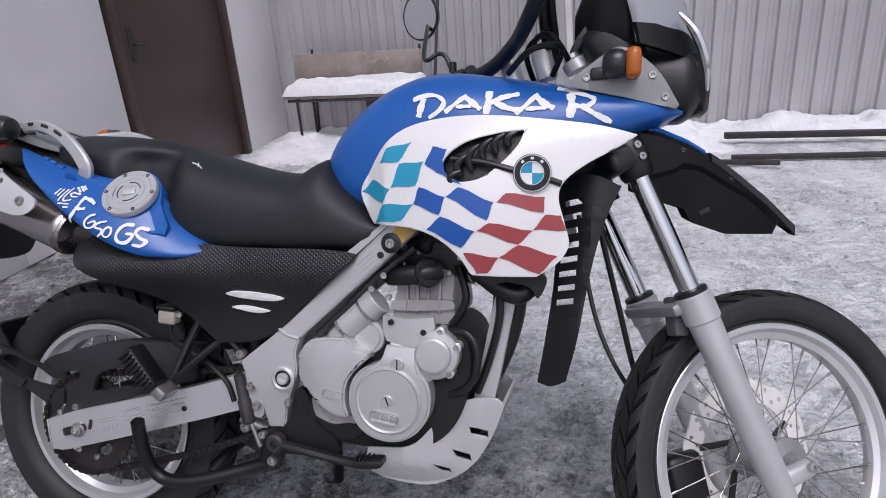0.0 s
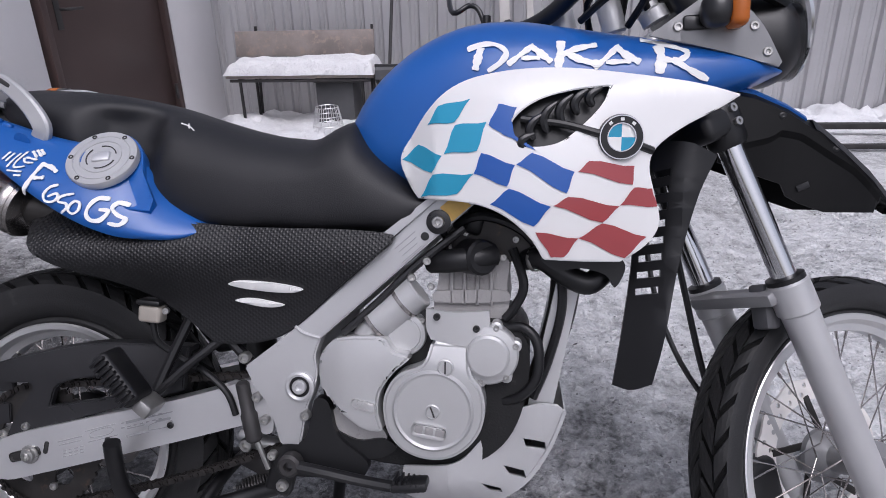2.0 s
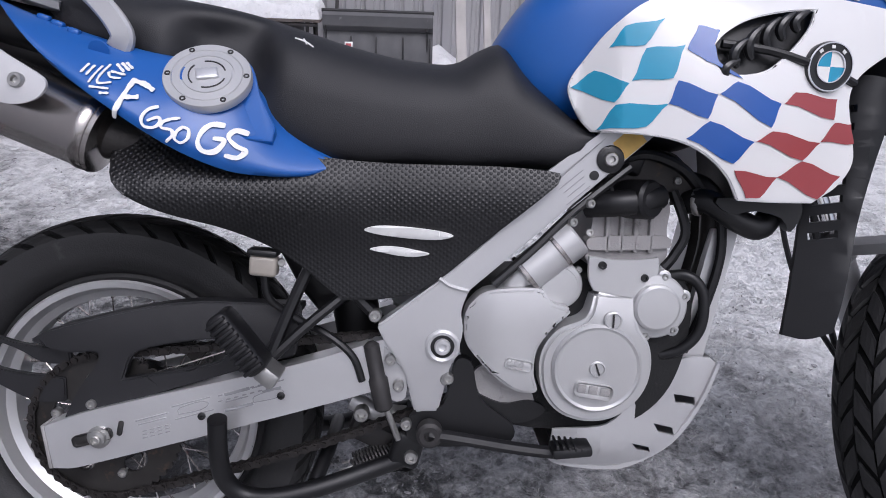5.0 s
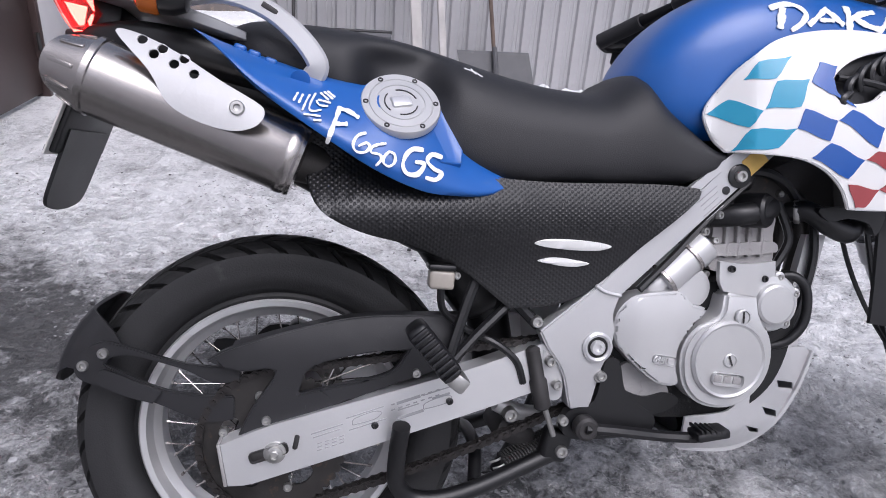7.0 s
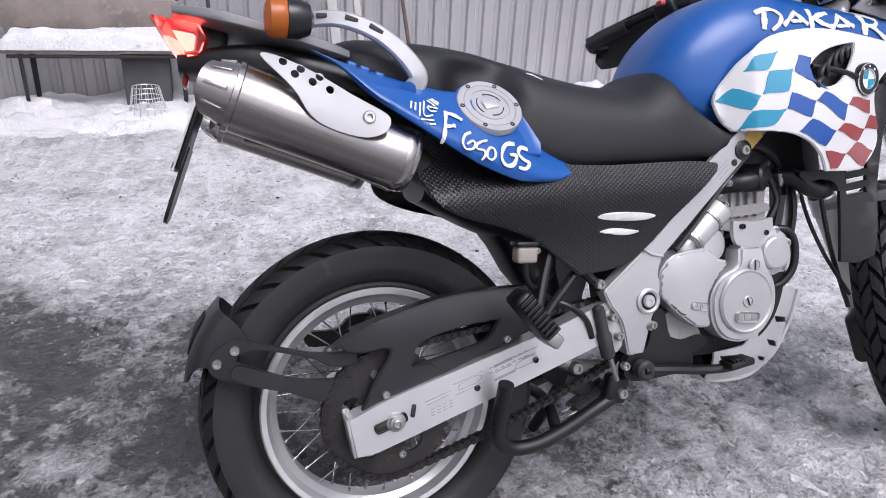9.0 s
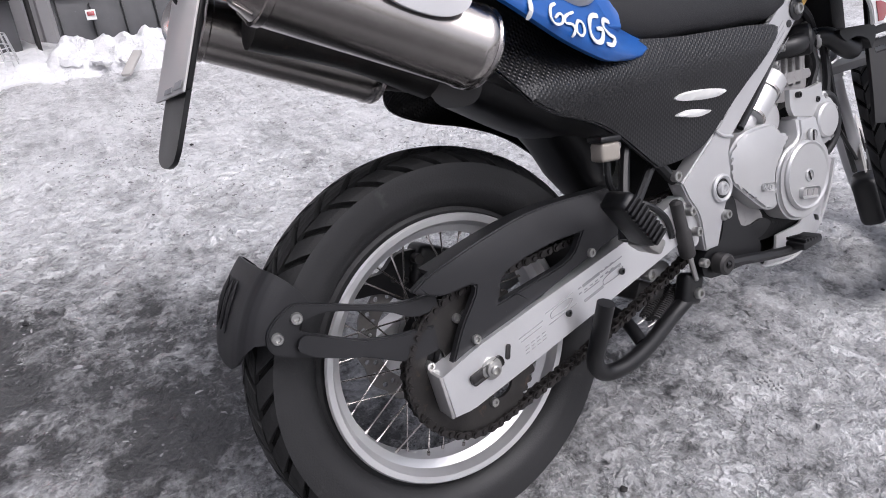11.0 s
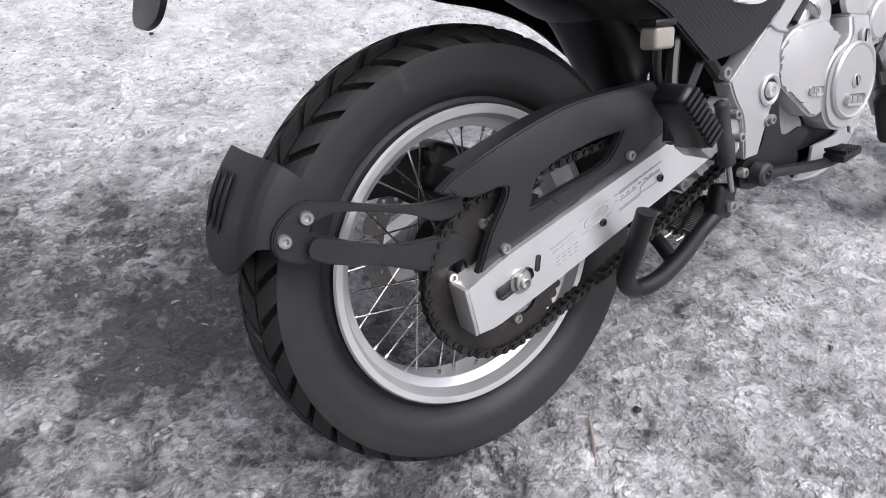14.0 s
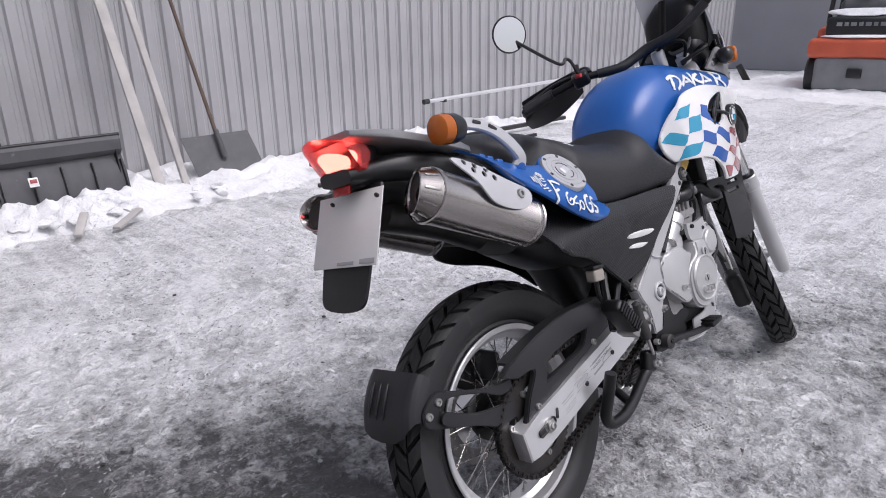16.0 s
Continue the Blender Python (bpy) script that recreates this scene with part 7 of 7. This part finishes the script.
part("slot_frame", rbox((0.05, 0.004, 0.022), pose(1.158, -0.1295, 1.078, 0, -3), 0.004), GLOSSBLACK, fp)
nac = part("headlamp_nacelle", body([(1.15, 0.05, 1.11, 1.04), (1.21, 0.080, 1.13, 1.01), (1.27, 0.092, 1.135, 0.998), (1.315, 0.085, 1.13, 1.005), (1.338, 0.06, 1.11, 1.03)], 2.8, 32, 24), BLACK, bike, "black headlamp nacelle")
part("headlamp", lathe([(0.078, -0.03), (0.078, 0.0), (0.070, 0.012), (0.04, 0.02), (0.001, 0.023)], frame_to((1.330, 0, 1.085), (1.43, 0, 1.095)), 36), GLASS, nac, "clear headlamp glass")
part("headlamp_rim", tube([(1.285, -0.095, 1.185), (1.315, -0.088, 1.150), (1.335, -0.078, 1.100), (1.340, -0.068, 1.050)], 0.006, 8, 5, radii=[0.003, 0.009, 0.008, 0.003]), CHROME, nac, "bright headlamp trim")
rings = []
for i in range(13):
    u = i / 12
    x, w, half = 1.338 - 0.05 * u - 0.05 * u * u, 1.105 + 0.27 * u, 0.118 - 0.020 * u * u
    ring = [(x - (0.145 - 0.01 * u) * (1 - math.cos(a)) ** 0.9, half * math.sin(a) / math.sin(1.4), w + 0.035 * (1 - u) * (1 - math.cos(a))) for a in np.linspace(-1.4, 1.4, 21)]
    rings.append(ring + [(p[0] - 0.004, p[1] * 0.97, p[2]) for p in ring[::-1]])
scr = part("windscreen", loft(rings), SMOKED, bike, "smoked windscreen", sharp=60)
part("screen_mask", loft([[(p[0] + (0.003 if n < 21 else -0.002), p[1] * (1.03 if n < 21 else 0.97), p[2] - 0.004 + (0.003 * math.sin(60 * p[1]) + 0.003 * math.sin(171 * p[1] + 1) if k == 2 else 0)) for n, p in enumerate(r)] for k, r in enumerate(rings[:3])]), DEEPBLACK, scr, "black torn tape along the lower edge of the screen", sharp=60)
ind = part("indicator", rbox((0.048, 0.05, 0.052), pose(1.177, -0.150, 1.090), 0.021, seg=4), GLOSSBLACK, bike, "black turn signal with an amber lens")
part("lens", rbox((0.027, 0.051, 0.053), pose(1.206, -0.150, 1.090), 0.011, seg=3), AMBER, ind, "amber lens")
ind = part("indicator", rbox((0.048, 0.05, 0.052), pose(1.177, 0.150, 1.090), 0.021, seg=4), GLOSSBLACK, bike, "black turn signal with an amber lens")
part("lens", rbox((0.027, 0.051, 0.053), pose(1.206, 0.150, 1.090), 0.011, seg=3), AMBER, ind, "amber lens")


BEAK_TOP = ((1.21, 1.26, 1.31, 1.36, 1.40, 1.45, 1.485, 1.51), (0.995, 0.985, 0.962, 0.930, 0.898, 0.857, 0.825, 0.803))
BEAK_HALF = ((1.21, 1.31, 1.36, 1.40, 1.45, 1.485, 1.51), (0.085, 0.089, 0.087, 0.080, 0.064, 0.043, 0.018))
BEAK_CREASE = ((1.21, 1.286, 1.301, 1.332, 1.373, 1.423, 1.471, 1.51), (0.890, 0.908, 0.919, 0.913, 0.887, 0.858, 0.815, 0.800))
BEAK_FOOT = ((1.21, 1.261, 1.308, 1.318, 1.338, 1.379, 1.465, 1.474, 1.497, 1.51), (0.868, 0.850, 0.834, 0.814, 0.803, 0.789, 0.789, 0.808, 0.801, 0.797))


def beak():
    """The high front mudguard: a ridged sheet whose sides step in under a crease."""
    rings = []
    for x in sorted(list(np.linspace(1.21, 1.51, 31)) + [1.308, 1.318, 1.465, 1.474]):
        a, top, crease, foot = (float(np.interp(x, *c)) for c in (BEAK_HALF, BEAK_TOP, BEAK_CREASE, BEAK_FOOT))
        edge = top - 0.018
        crease = max(foot + 0.004, min(crease, edge - 0.003))
        low = max(foot + 0.002, crease - 0.010)
        half = [(x, -a * 0.80, foot), (x, -a * 0.90, low), (x, -a * 1.0, crease), (x, -a * 1.02, edge), (x, -a * 0.82, top - 0.004), (x, -a * 0.3, top)]
        ring = half + [(p[0], -p[1], p[2]) for p in half[::-1]]
        rings.append(ring + [(x, p[1] * 0.94, p[2] - (0.004 if p[2] > foot else 0)) for p in ring[::-1]])
    return rings


br = beak()
bk = part("front_mudguard", loft(br), DEEPBLACK, bike, "black beak mudguard with a blue top", sharp=14)
top_rings = []
for r in [r for r in br if r[0][0] < 1.345]:
    top = [Vector(r[4]).lerp(Vector(r[3]), 0.35)] + [Vector(p) for p in r[4:8]] + [Vector(r[7]).lerp(Vector(r[8]), 0.35)]
    top_rings.append([(p.x, p.y * 1.03, p.z + 0.003) for p in top] + [(p.x, p.y, p.z - 0.002) for p in top[::-1]])
part("mudguard_top", loft(top_rings), BLUE, bk, "glossy blue mudguard top", sharp=45)
# the highlight along the beak's edge, put into a strip of greyer plastic
ridge = []
for r in [r for r in br if r[0][0] > 1.346]:
    e = [Vector(r[3]), Vector(r[4]), Vector(r[5])]
    ridge.append([tuple(e[0] + Vector((0, -0.003, 0.002))), tuple(e[1] + Vector((0, -0.003, 0.004))), tuple(e[2] + Vector((0, 0, 0.004))), tuple(e[2]), tuple(e[1]), tuple(e[0])])
part("mudguard_ridge", loft(ridge), FADED, bk, "ridge of the mudguard, its edge highlight put into a greyer colour", sharp=20)
part("mudguard_mark", rbox((0.020, 0.002, 0.010), pose(1.342, -0.0755, 0.830, 8, -25), 0.001), FADED, bk)
for x, w in ((1.300, 0.941), (1.385, 0.891)):
    part("mudguard_screw", lathe([(0.0055, -0.004), (0.0055, 0.002), (0.003, 0.003), (0.0005, 0.002)], pose(x, -float(np.interp(x, *BEAK_HALF)), w) @ frame_to((0, 0, 0), (0, -1, 0.1)), 12), BLACK, bk)

# tail: carrier, grab rail, lamps, plate
rack = part("luggage_rack", body([(-0.300, 0.085, 1.040, 1.026), (-0.26, 0.108, 1.034, 1.014), (-0.16, 0.122, 1.010, 0.988), (-0.06, 0.128, 0.978, 0.957), (-0.03, 0.120, 0.966, 0.950)], 7.0, 40, 20), GREYPAINT, bike, "grey painted luggage rack")
for y in (-0.06, 0.0, 0.06):
    part("rack_slot", rbox((0.10, 0.012, 0.004), pose(-0.17, y, 1.0135, 0, 16), 0.003), DARKIRON, rack)
for s in (-1, 1):
    line = [Vector(p) for p in curve_pts([(-0.13, s * 0.120, 1.004), (-0.06, s * 0.142, 1.010), (0.0, s * 0.152, 0.992), (0.045, s * 0.157, 0.958), (0.074, s * 0.159, 0.918), (0.066, s * 0.154, 0.896)], 6)]
    rings = []
    for i, p in enumerate(line):
        d = (line[min(i + 1, len(line) - 1)] - line[max(i - 1, 0)]).normalized()
        up = Vector((-d.z, 0, d.x)).normalized()
        hw, th = 0.011 + 0.006 * i / len(line), 0.008
        rings.append([tuple(p + up * a * hw + Vector((0, b * th, 0))) for a, b in ((1, 0.5), (0.75, 1), (-0.75, 1), (-1, 0.5), (-1, -0.5), (-0.75, -1), (0.75, -1), (1, -0.5))])
    gr = part("grab_rail", loft(rings), SILVER, bike, "grey painted grab rail", sharp=30)
    for i in (5, 9, 13):
        d = line[i + 1] - line[i - 1]
        part("rail_slot", rbox((0.026, 0.003, 0.008), pose(line[i].x, line[i].y + s * 0.0075, line[i].z + 0.003, 0, math.degrees(math.atan2(-d.z, d.x))), 0.0014), DARKIRON, gr)
    ind = part("indicator", lathe([(0.010, 0.0), (0.024, 0.006), (0.030, 0.022), (0.030, 0.04), (0.027, 0.042)], frame_to((-0.095, s * 0.172, 1.000), (-0.20, s * 0.176, 1.004)), 28), GLOSSBLACK, bike, "black turn signal with an amber lens")
    part("lens", lathe([(0.029, 0.041), (0.031, 0.046), (0.029, 0.066), (0.020, 0.072), (0.001, 0.074)], frame_to((-0.095, s * 0.172, 1.000), (-0.20, s * 0.176, 1.004)), 28), AMBER, ind, "amber lens")
    part("indicator_stalk", rod((-0.12, s * 0.10, 0.995), (-0.118, s * 0.165, 1.0), 0.010, 12), BLACK, ind)
LAMP = [(-0.334, 1.034), (-0.262, 1.020), (-0.244, 0.992), (-0.268, 0.952), (-0.290, 0.955), (-0.310, 0.986)]


def lamp_body(size, half, shift):
    """A wedge, pointed at the back, that narrows to both sides."""
    rings = []
    for v in (-1, -0.86, -0.5, 0, 0.5, 0.86, 1):
        k = size * (1 - 0.42 * abs(v) ** 2.2)
        rings.append([(-0.275 + (x + 0.275) * k + shift, half * v, 0.990 + (w - 0.990) * (size - 0.35 * size * v * v)) for x, w in LAMP])
    return loft(rings)


tl = part("tail_lamp", lamp_body(1.10, 0.074, 0.002), REDLENS, bike, "red tail lamp, lit", sharp=20)
part("lit_bulb_area", lamp_body(0.52, 0.036, -0.002), LAMPGLOW, tl, "glowing orange red lamp face", sharp=20)
part("lamp_rear_face", rbox((0.05, 0.11, 0.055), pose(-0.245, 0, 0.985, 0, 12), 0.01), BLACK, tl)
part("reflector", rbox((0.008, 0.06, 0.028), pose(-0.290, 0.0, 0.935, 0, 14), 0.004), REFLECTOR, bike, "small red reflector")
part("tail_underside", body([(-0.30, 0.055, 0.972, 0.94), (-0.2, 0.10, 0.985, 0.92), (-0.08, 0.12, 0.965, 0.89), (0.05, 0.12, 0.93, 0.86)], 3.5, 24, 16), BLACK, bike)
plate = part("number_plate", rbox((0.003, 0.232, 0.154), pose(-0.2925, 0.014, 0.852, 0, 22.6), 0.001), PLATE, bike, "pale licence plate on a bracket, turned grey by glare")
for y in (-0.075, 0.085):
    part("plate_screw", lathe([(0.006, 0), (0.006, 0.003), (0.001, 0.004)], pose(-0.2715, y - 0.012, 0.908) @ frame_to((0, 0, 0), (-1, 0, -0.49)), 12), DARKIRON, plate)
part("plate_bar", rbox((0.001, 0.050, 0.010), pose(-0.3220, -0.072, 0.7905, 0, 22.6), 0.0003), INK, plate)
part("plate_bar", rbox((0.001, 0.060, 0.007), pose(-0.3225, 0.004, 0.7890, 0, 22.6), 0.0003), INK, plate)
part("plate_holder", rbox((0.010, 0.212, 0.160), pose(-0.2845, 0.014, 0.857, 0, 22.6), 0.004), BLACK, bike)
part("mud_flap", shell([outline([(-0.088, 0.82), (0.088, 0.82), (0.080, 0.714), (0.062, 0.692), (0.0, 0.684), (-0.062, 0.692), (-0.080, 0.714)], 4, (0, 1))], lambda x, w: 0, 0.006, 0), BLACK, bike, "black rubber mud flap", Matrix.Translation((-0.304, 0.0175, 0.79)) @ Matrix.Rotation(radians(22), 4, "Y") @ Matrix.Rotation(math.pi / 2, 4, "Z") @ Matrix.Translation((0, 0, -0.79)))

# silencers
def slanted(bm, at, axis, side):
    """Cut the outlet at a slant, so that it opens towards the wheel."""
    for v in bm.verts:
        near = min(1.0, max(0.0, (0.026 - (v.co - at).dot(axis)) / 0.026))
        v.co += axis * 0.52 * near * side * (at.y - v.co.y)
    return bm


for s in (-1, 1):
    A, B = Vector((-0.250, s * 0.172, 0.897)), Vector((0.035, s * 0.160, 0.782))
    m = frame_to(A, B) @ Matrix.Diagonal((1.0, 0.92, 1, 1))
    L = (B - A).length
    sil = part("silencer", lathe([(0.0575, 0.024), (0.0605, 0.025), (0.0605, 0.033), (0.058, 0.035), (0.0585, L - 0.012), (0.0600, L - 0.010), (0.0610, L - 0.004), (0.0600, L + 0.003), (0.0585, L + 0.006), (0.0605, L + 0.009), (0.058, L + 0.014), (0.048, L + 0.017), (0.02, L + 0.018)], m, 40, cap=False), STEEL, bike, "brushed stainless steel silencer")
    part("outlet_cone", slanted(lathe([(0.057, 0.026), (0.0545, 0.019), (0.0485, 0.006), (0.0465, -0.001), (0.044, -0.003), (0.041, 0.0), (0.040, 0.012)], m, 40, cap=False), A, (B - A).normalized(), s), STEEL, sil, "polished outlet cone")
    part("silencer_end", slanted(lathe([(0.0425, 0.009), (0.026, 0.013), (0.020, 0.016), (0.020, 0.075), (0.001, 0.075)], m, 32, cap=False), A, (B - A).normalized(), s), DARKSTEEL, sil)
    for k in range(10):
        a = 2 * math.pi * k / 10
        part("cone_flute", slanted(rbox((0.006, 0.003, 0.018), m @ pose(0.0525 * math.cos(a), 0.0525 * math.sin(a), 0.013, 0, 0, math.degrees(a)) @ pose(0, 0, 0, 0, 24, 0) @ pose(0, 0, 0, 0, 0, 90), 0.001), A, (B - A).normalized(), s), STEEL, sil)
    part("link_pipe", tube([B + Vector((-0.01, 0, 0.0)), (0.07, s * 0.135, 0.772), (0.14, s * 0.10, 0.745), (0.23, s * 0.06, 0.70), (0.33, s * 0.05, 0.61)], 0.034, 16, 5, radii=[0.032, 0.032, 0.03, 0.028, 0.026]), DARKSTEEL, bike, "dark exhaust link pipe")
    axis_w = lambda x: 0.902 + (0.782 - 0.902) * (x + 0.262) / 0.297
    face = lambda x, w: -(0.170 + 0.0660 * (1 - 0.26 * ((w - axis_w(x)) / 0.066) ** 2))
    HS = [(-0.182, 0.940), (-0.155, 0.939), (-0.103, 0.914), (-0.050, 0.880), (0.000, 0.850), (0.004, 0.835), (-0.010, 0.820), (-0.040, 0.815), (-0.085, 0.828), (-0.118, 0.850), (-0.140, 0.890)]
    holes = [[(x + 0.0065 * math.cos(t), w + 0.0065 * math.sin(t)) for t in np.linspace(0, 2 * math.pi, 10, endpoint=False)] for x, w in ((-0.150, 0.931), (-0.125, 0.920), (-0.098, 0.908), (-0.135, 0.912), (-0.110, 0.900), (-0.085, 0.888))]
    bm = shell([outline(HS, 4)] + holes, face, 0.005, 0.02)
    hs = part("heat_shield", bm if s < 0 else mirrored(bm), SHIELDGREY, sil, "silver grey perforated heat shield", sharp=45)
    bolt((-0.030, s * abs(face(-0.030, 0.845)), 0.845), (0, s, 0.1), 0.010, hs)
part("lower_silencer", tube([(-0.19, 0.03, 0.872), (-0.05, 0.03, 0.826), (0.08, 0.03, 0.762)], 0.045, 16, 4), DARKSTEEL, bike, "dark exhaust pipe under the tail")

# rear set: pillion peg hanger, reservoir, brake cylinder, pedal, stand
hang = part("peg_hanger", tube([(0.330, -0.128, 0.607), (0.305, -0.140, 0.55), (0.268, -0.165, 0.455)], 0.009, 8), BLACK, bike, "black pillion peg hanger")
part("hanger_strut", tube([(0.268, -0.165, 0.455), (0.32, -0.150, 0.505), (0.385, -0.130, 0.558)], 0.008, 8), BLACK, hang)
part("hanger_strut", tube([(0.325, -0.125, 0.612), (0.36, -0.128, 0.585), (0.39, -0.13, 0.556), (0.43, -0.13, 0.515)], 0.010, 8), BLACK, hang)
bolt((0.424, -0.142, 0.524), (0, -1, 0), 0.010, hang)
pg = part("pillion_peg", rbox((0.054, 0.034, 0.100), frame_to((0.273, -0.222, 0.462), (0.213, -0.222, 0.538)) @ pose(-0.010, 0, 0.05), 0.010, seg=3), BLACK, hang, "folded ribbed pillion footpeg")
mp = frame_to((0.273, -0.222, 0.462), (0.213, -0.222, 0.538))
for i in range(9):
    part("peg_rib", rbox((0.008, 0.030, 0.0055), mp @ pose(0.0185, 0, 0.010 + i * 0.0100), 0.0015), BLACK, pg)
part("peg_joint", rbox((0.032, 0.05, 0.026), pose(0.280, -0.200, 0.452, 0, 38), 0.006), ZINC, hang)
res = part("brake_reservoir", rbox((0.040, 0.030, 0.030), pose(0.262, -0.150, 0.598, 0, 4), 0.006, seg=3), CREAM, bike, "yellowed brake fluid reservoir")
part("reservoir_lid", rbox((0.044, 0.034, 0.010), pose(0.262, -0.150, 0.618, 0, 4), 0.004), BLACK, res)
bolt((0.287, -0.152, 0.603), (0.3, -1, 0), 0.006, res)
part("reservoir_hose", tube([(0.262, -0.150, 0.583), (0.266, -0.146, 0.55), (0.29, -0.135, 0.525), (0.33, -0.13, 0.50)], 0.006, 8), BLACK, res)
mc = part("brake_cylinder", lathe([(0.010, 0), (0.014, 0.004), (0.015, 0.05), (0.012, 0.055), (0.012, 0.105), (0.006, 0.11)], frame_to((0.440, -0.140, 0.375), (0.418, -0.140, 0.480)), 18), DARKIRON, bike, "dark rear brake cylinder")
part("cylinder_plate", shell([outline([(0.438, 0.475), (0.452, 0.455), (0.470, 0.435), (0.472, 0.395), (0.452, 0.39), (0.440, 0.42)], 3)], lambda x, w: -0.138, 0.01, 0), SILVER, mc)
for at in ((0.448, -0.148, 0.457), (0.461, -0.148, 0.417), (0.474, -0.148, 0.355), (0.536, -0.152, 0.431)):
    bolt(at, (0, -1, 0), 0.0085, mc)
part("brake_line", tube([(0.405, -0.138, 0.420), (0.39, -0.14, 0.46), (0.35, -0.135, 0.492), (0.30, -0.11, 0.505)], 0.006, 8), BLACK, mc)
part("push_rod", rod((0.442, -0.140, 0.38), (0.462, -0.135, 0.325), 0.005, 8), ZINC, mc)
plt = part("footrest_plate", shell([outline([(0.548, 0.455), (0.572, 0.452), (0.588, 0.395), (0.640, 0.352), (0.630, 0.322), (0.575, 0.318), (0.50, 0.318), (0.475, 0.335), (0.485, 0.368), (0.530, 0.385)], 4)], lambda x, w: -0.140, 0.02, 0), BLACK, bike, "black footrest bracket")
bolt((0.533, -0.145, 0.428), (0, -1, 0), 0.009, plt)
part("pedal_pivot", lathe([(0.020, 0), (0.020, 0.02), (0.015, 0.024), (0.008, 0.024), (0.007, 0.016), (0.001, 0.016)], pose(0.51, -0.145, 0.345) @ SIDE, 22), DARKIRON, plt)
ped = part("brake_pedal", tube([(0.51, -0.158, 0.345), (0.57, -0.162, 0.338), (0.64, -0.160, 0.326), (0.70, -0.165, 0.322), (0.735, -0.172, 0.328)], 0.010, 8), BLACK, bike, "black rear brake pedal")
part("pedal_pad", rbox((0.060, 0.040, 0.016), pose(0.722, -0.176, 0.334, 0, -6), 0.005), BLACK, ped)
for i in range(6):
    part("pad_tooth", rbox((0.004, 0.040, 0.006), pose(0.699 + i * 0.009, -0.176, 0.343 - 0.0008 * i, 0, -6), 0.001), BLACK, ped)
part("heel_guard", shell([outline([(0.535, 0.425), (0.565, 0.41), (0.62, 0.385), (0.665, 0.39), (0.69, 0.375), (0.66, 0.355), (0.60, 0.352), (0.55, 0.37)], 4)], lambda x, w: -0.130, 0.012, 0), BLACK, bike)
cs = part("centre_stand", tube([(0.475, -0.105, 0.282), (0.42, -0.110, 0.262), (0.34, -0.128, 0.240), (0.272, -0.138, 0.228), (0.222, -0.138, 0.232), (0.196, -0.146, 0.262), (0.194, -0.166, 0.315), (0.199, -0.184, 0.374)], 0.0145, 12), BLACK, bike, "folded black tube centre stand")
part("stand_left", tube([(0.475, 0.105, 0.282), (0.34, 0.128, 0.240), (0.25, 0.138, 0.228), (0.205, 0.140, 0.255)], 0.0145, 12), BLACK, cs)
part("stand_cross", tube([(0.33, -0.12, 0.243), (0.345, -0.05, 0.275), (0.345, 0.05, 0.275), (0.33, 0.12, 0.243)], 0.012, 10), BLACK, cs)
part("stand_lug", rbox((0.05, 0.03, 0.06), pose(0.475, -0.105, 0.298, 0, 15), 0.01, seg=3), BLACK, cs)
bolt((0.482, -0.122, 0.290), (0, -1, 0), 0.011, cs)
for dv in (0.0, 0.025):
    turns, p, q = 18, Vector((0.388, -0.100 + dv, 0.262)), Vector((0.480, -0.074 + dv, 0.293))
    m = frame_to(p, q)
    L = (q - p).length
    part("stand_spring", tube([m @ Vector((0.0105 * math.cos(2 * math.pi * i / 8), 0.0105 * math.sin(2 * math.pi * i / 8), L * i / (turns * 8))) for i in range(turns * 8 + 1)], 0.0021, 5, 1), DARKIRON, cs, "coiled steel stand spring")
    part("spring_hook", tube([p - (q - p) * 0.22 + Vector((0, 0.006, 0)), p - (q - p) * 0.1, p], 0.0022, 6), ZINC, cs)
    part("spring_hook", tube([q, q + (q - p) * 0.15, q + (q - p) * 0.28 + Vector((0, 0.006, 0.006))], 0.0022, 6), ZINC, cs)
part("side_stand", tube([(0.52, 0.12, 0.33), (0.50, 0.19, 0.20), (0.47, 0.27, 0.075)], 0.014, 12), BLACK, bike, "black side stand on the far side")
part("stand_foot", rbox((0.07, 0.045, 0.014), pose(0.467, 0.283, 0.058, -17.7), 0.005), BLACK, bike)
part("link_plate", rbox((0.075, 0.10, 0.04), pose(0.415, -0.02, 0.30, 0, 25), 0.01), DARKIRON, bike)
part("shock_link", tube([(0.38, -0.06, 0.36), (0.42, -0.06, 0.34), (0.47, -0.05, 0.33)], 0.016, 10), CASTING, bike)
bolt((0.40, -0.085, 0.345), (0, -1, 0), 0.013, bike, ZINC, "link_bolt")
part("shock_spring", lathe([(0.02, 0), (0.04, 0.01), (0.04, 0.2), (0.02, 0.21)], frame_to((0.40, 0.02, 0.38), (0.36, 0.02, 0.60)), 20), BLACK, bike)
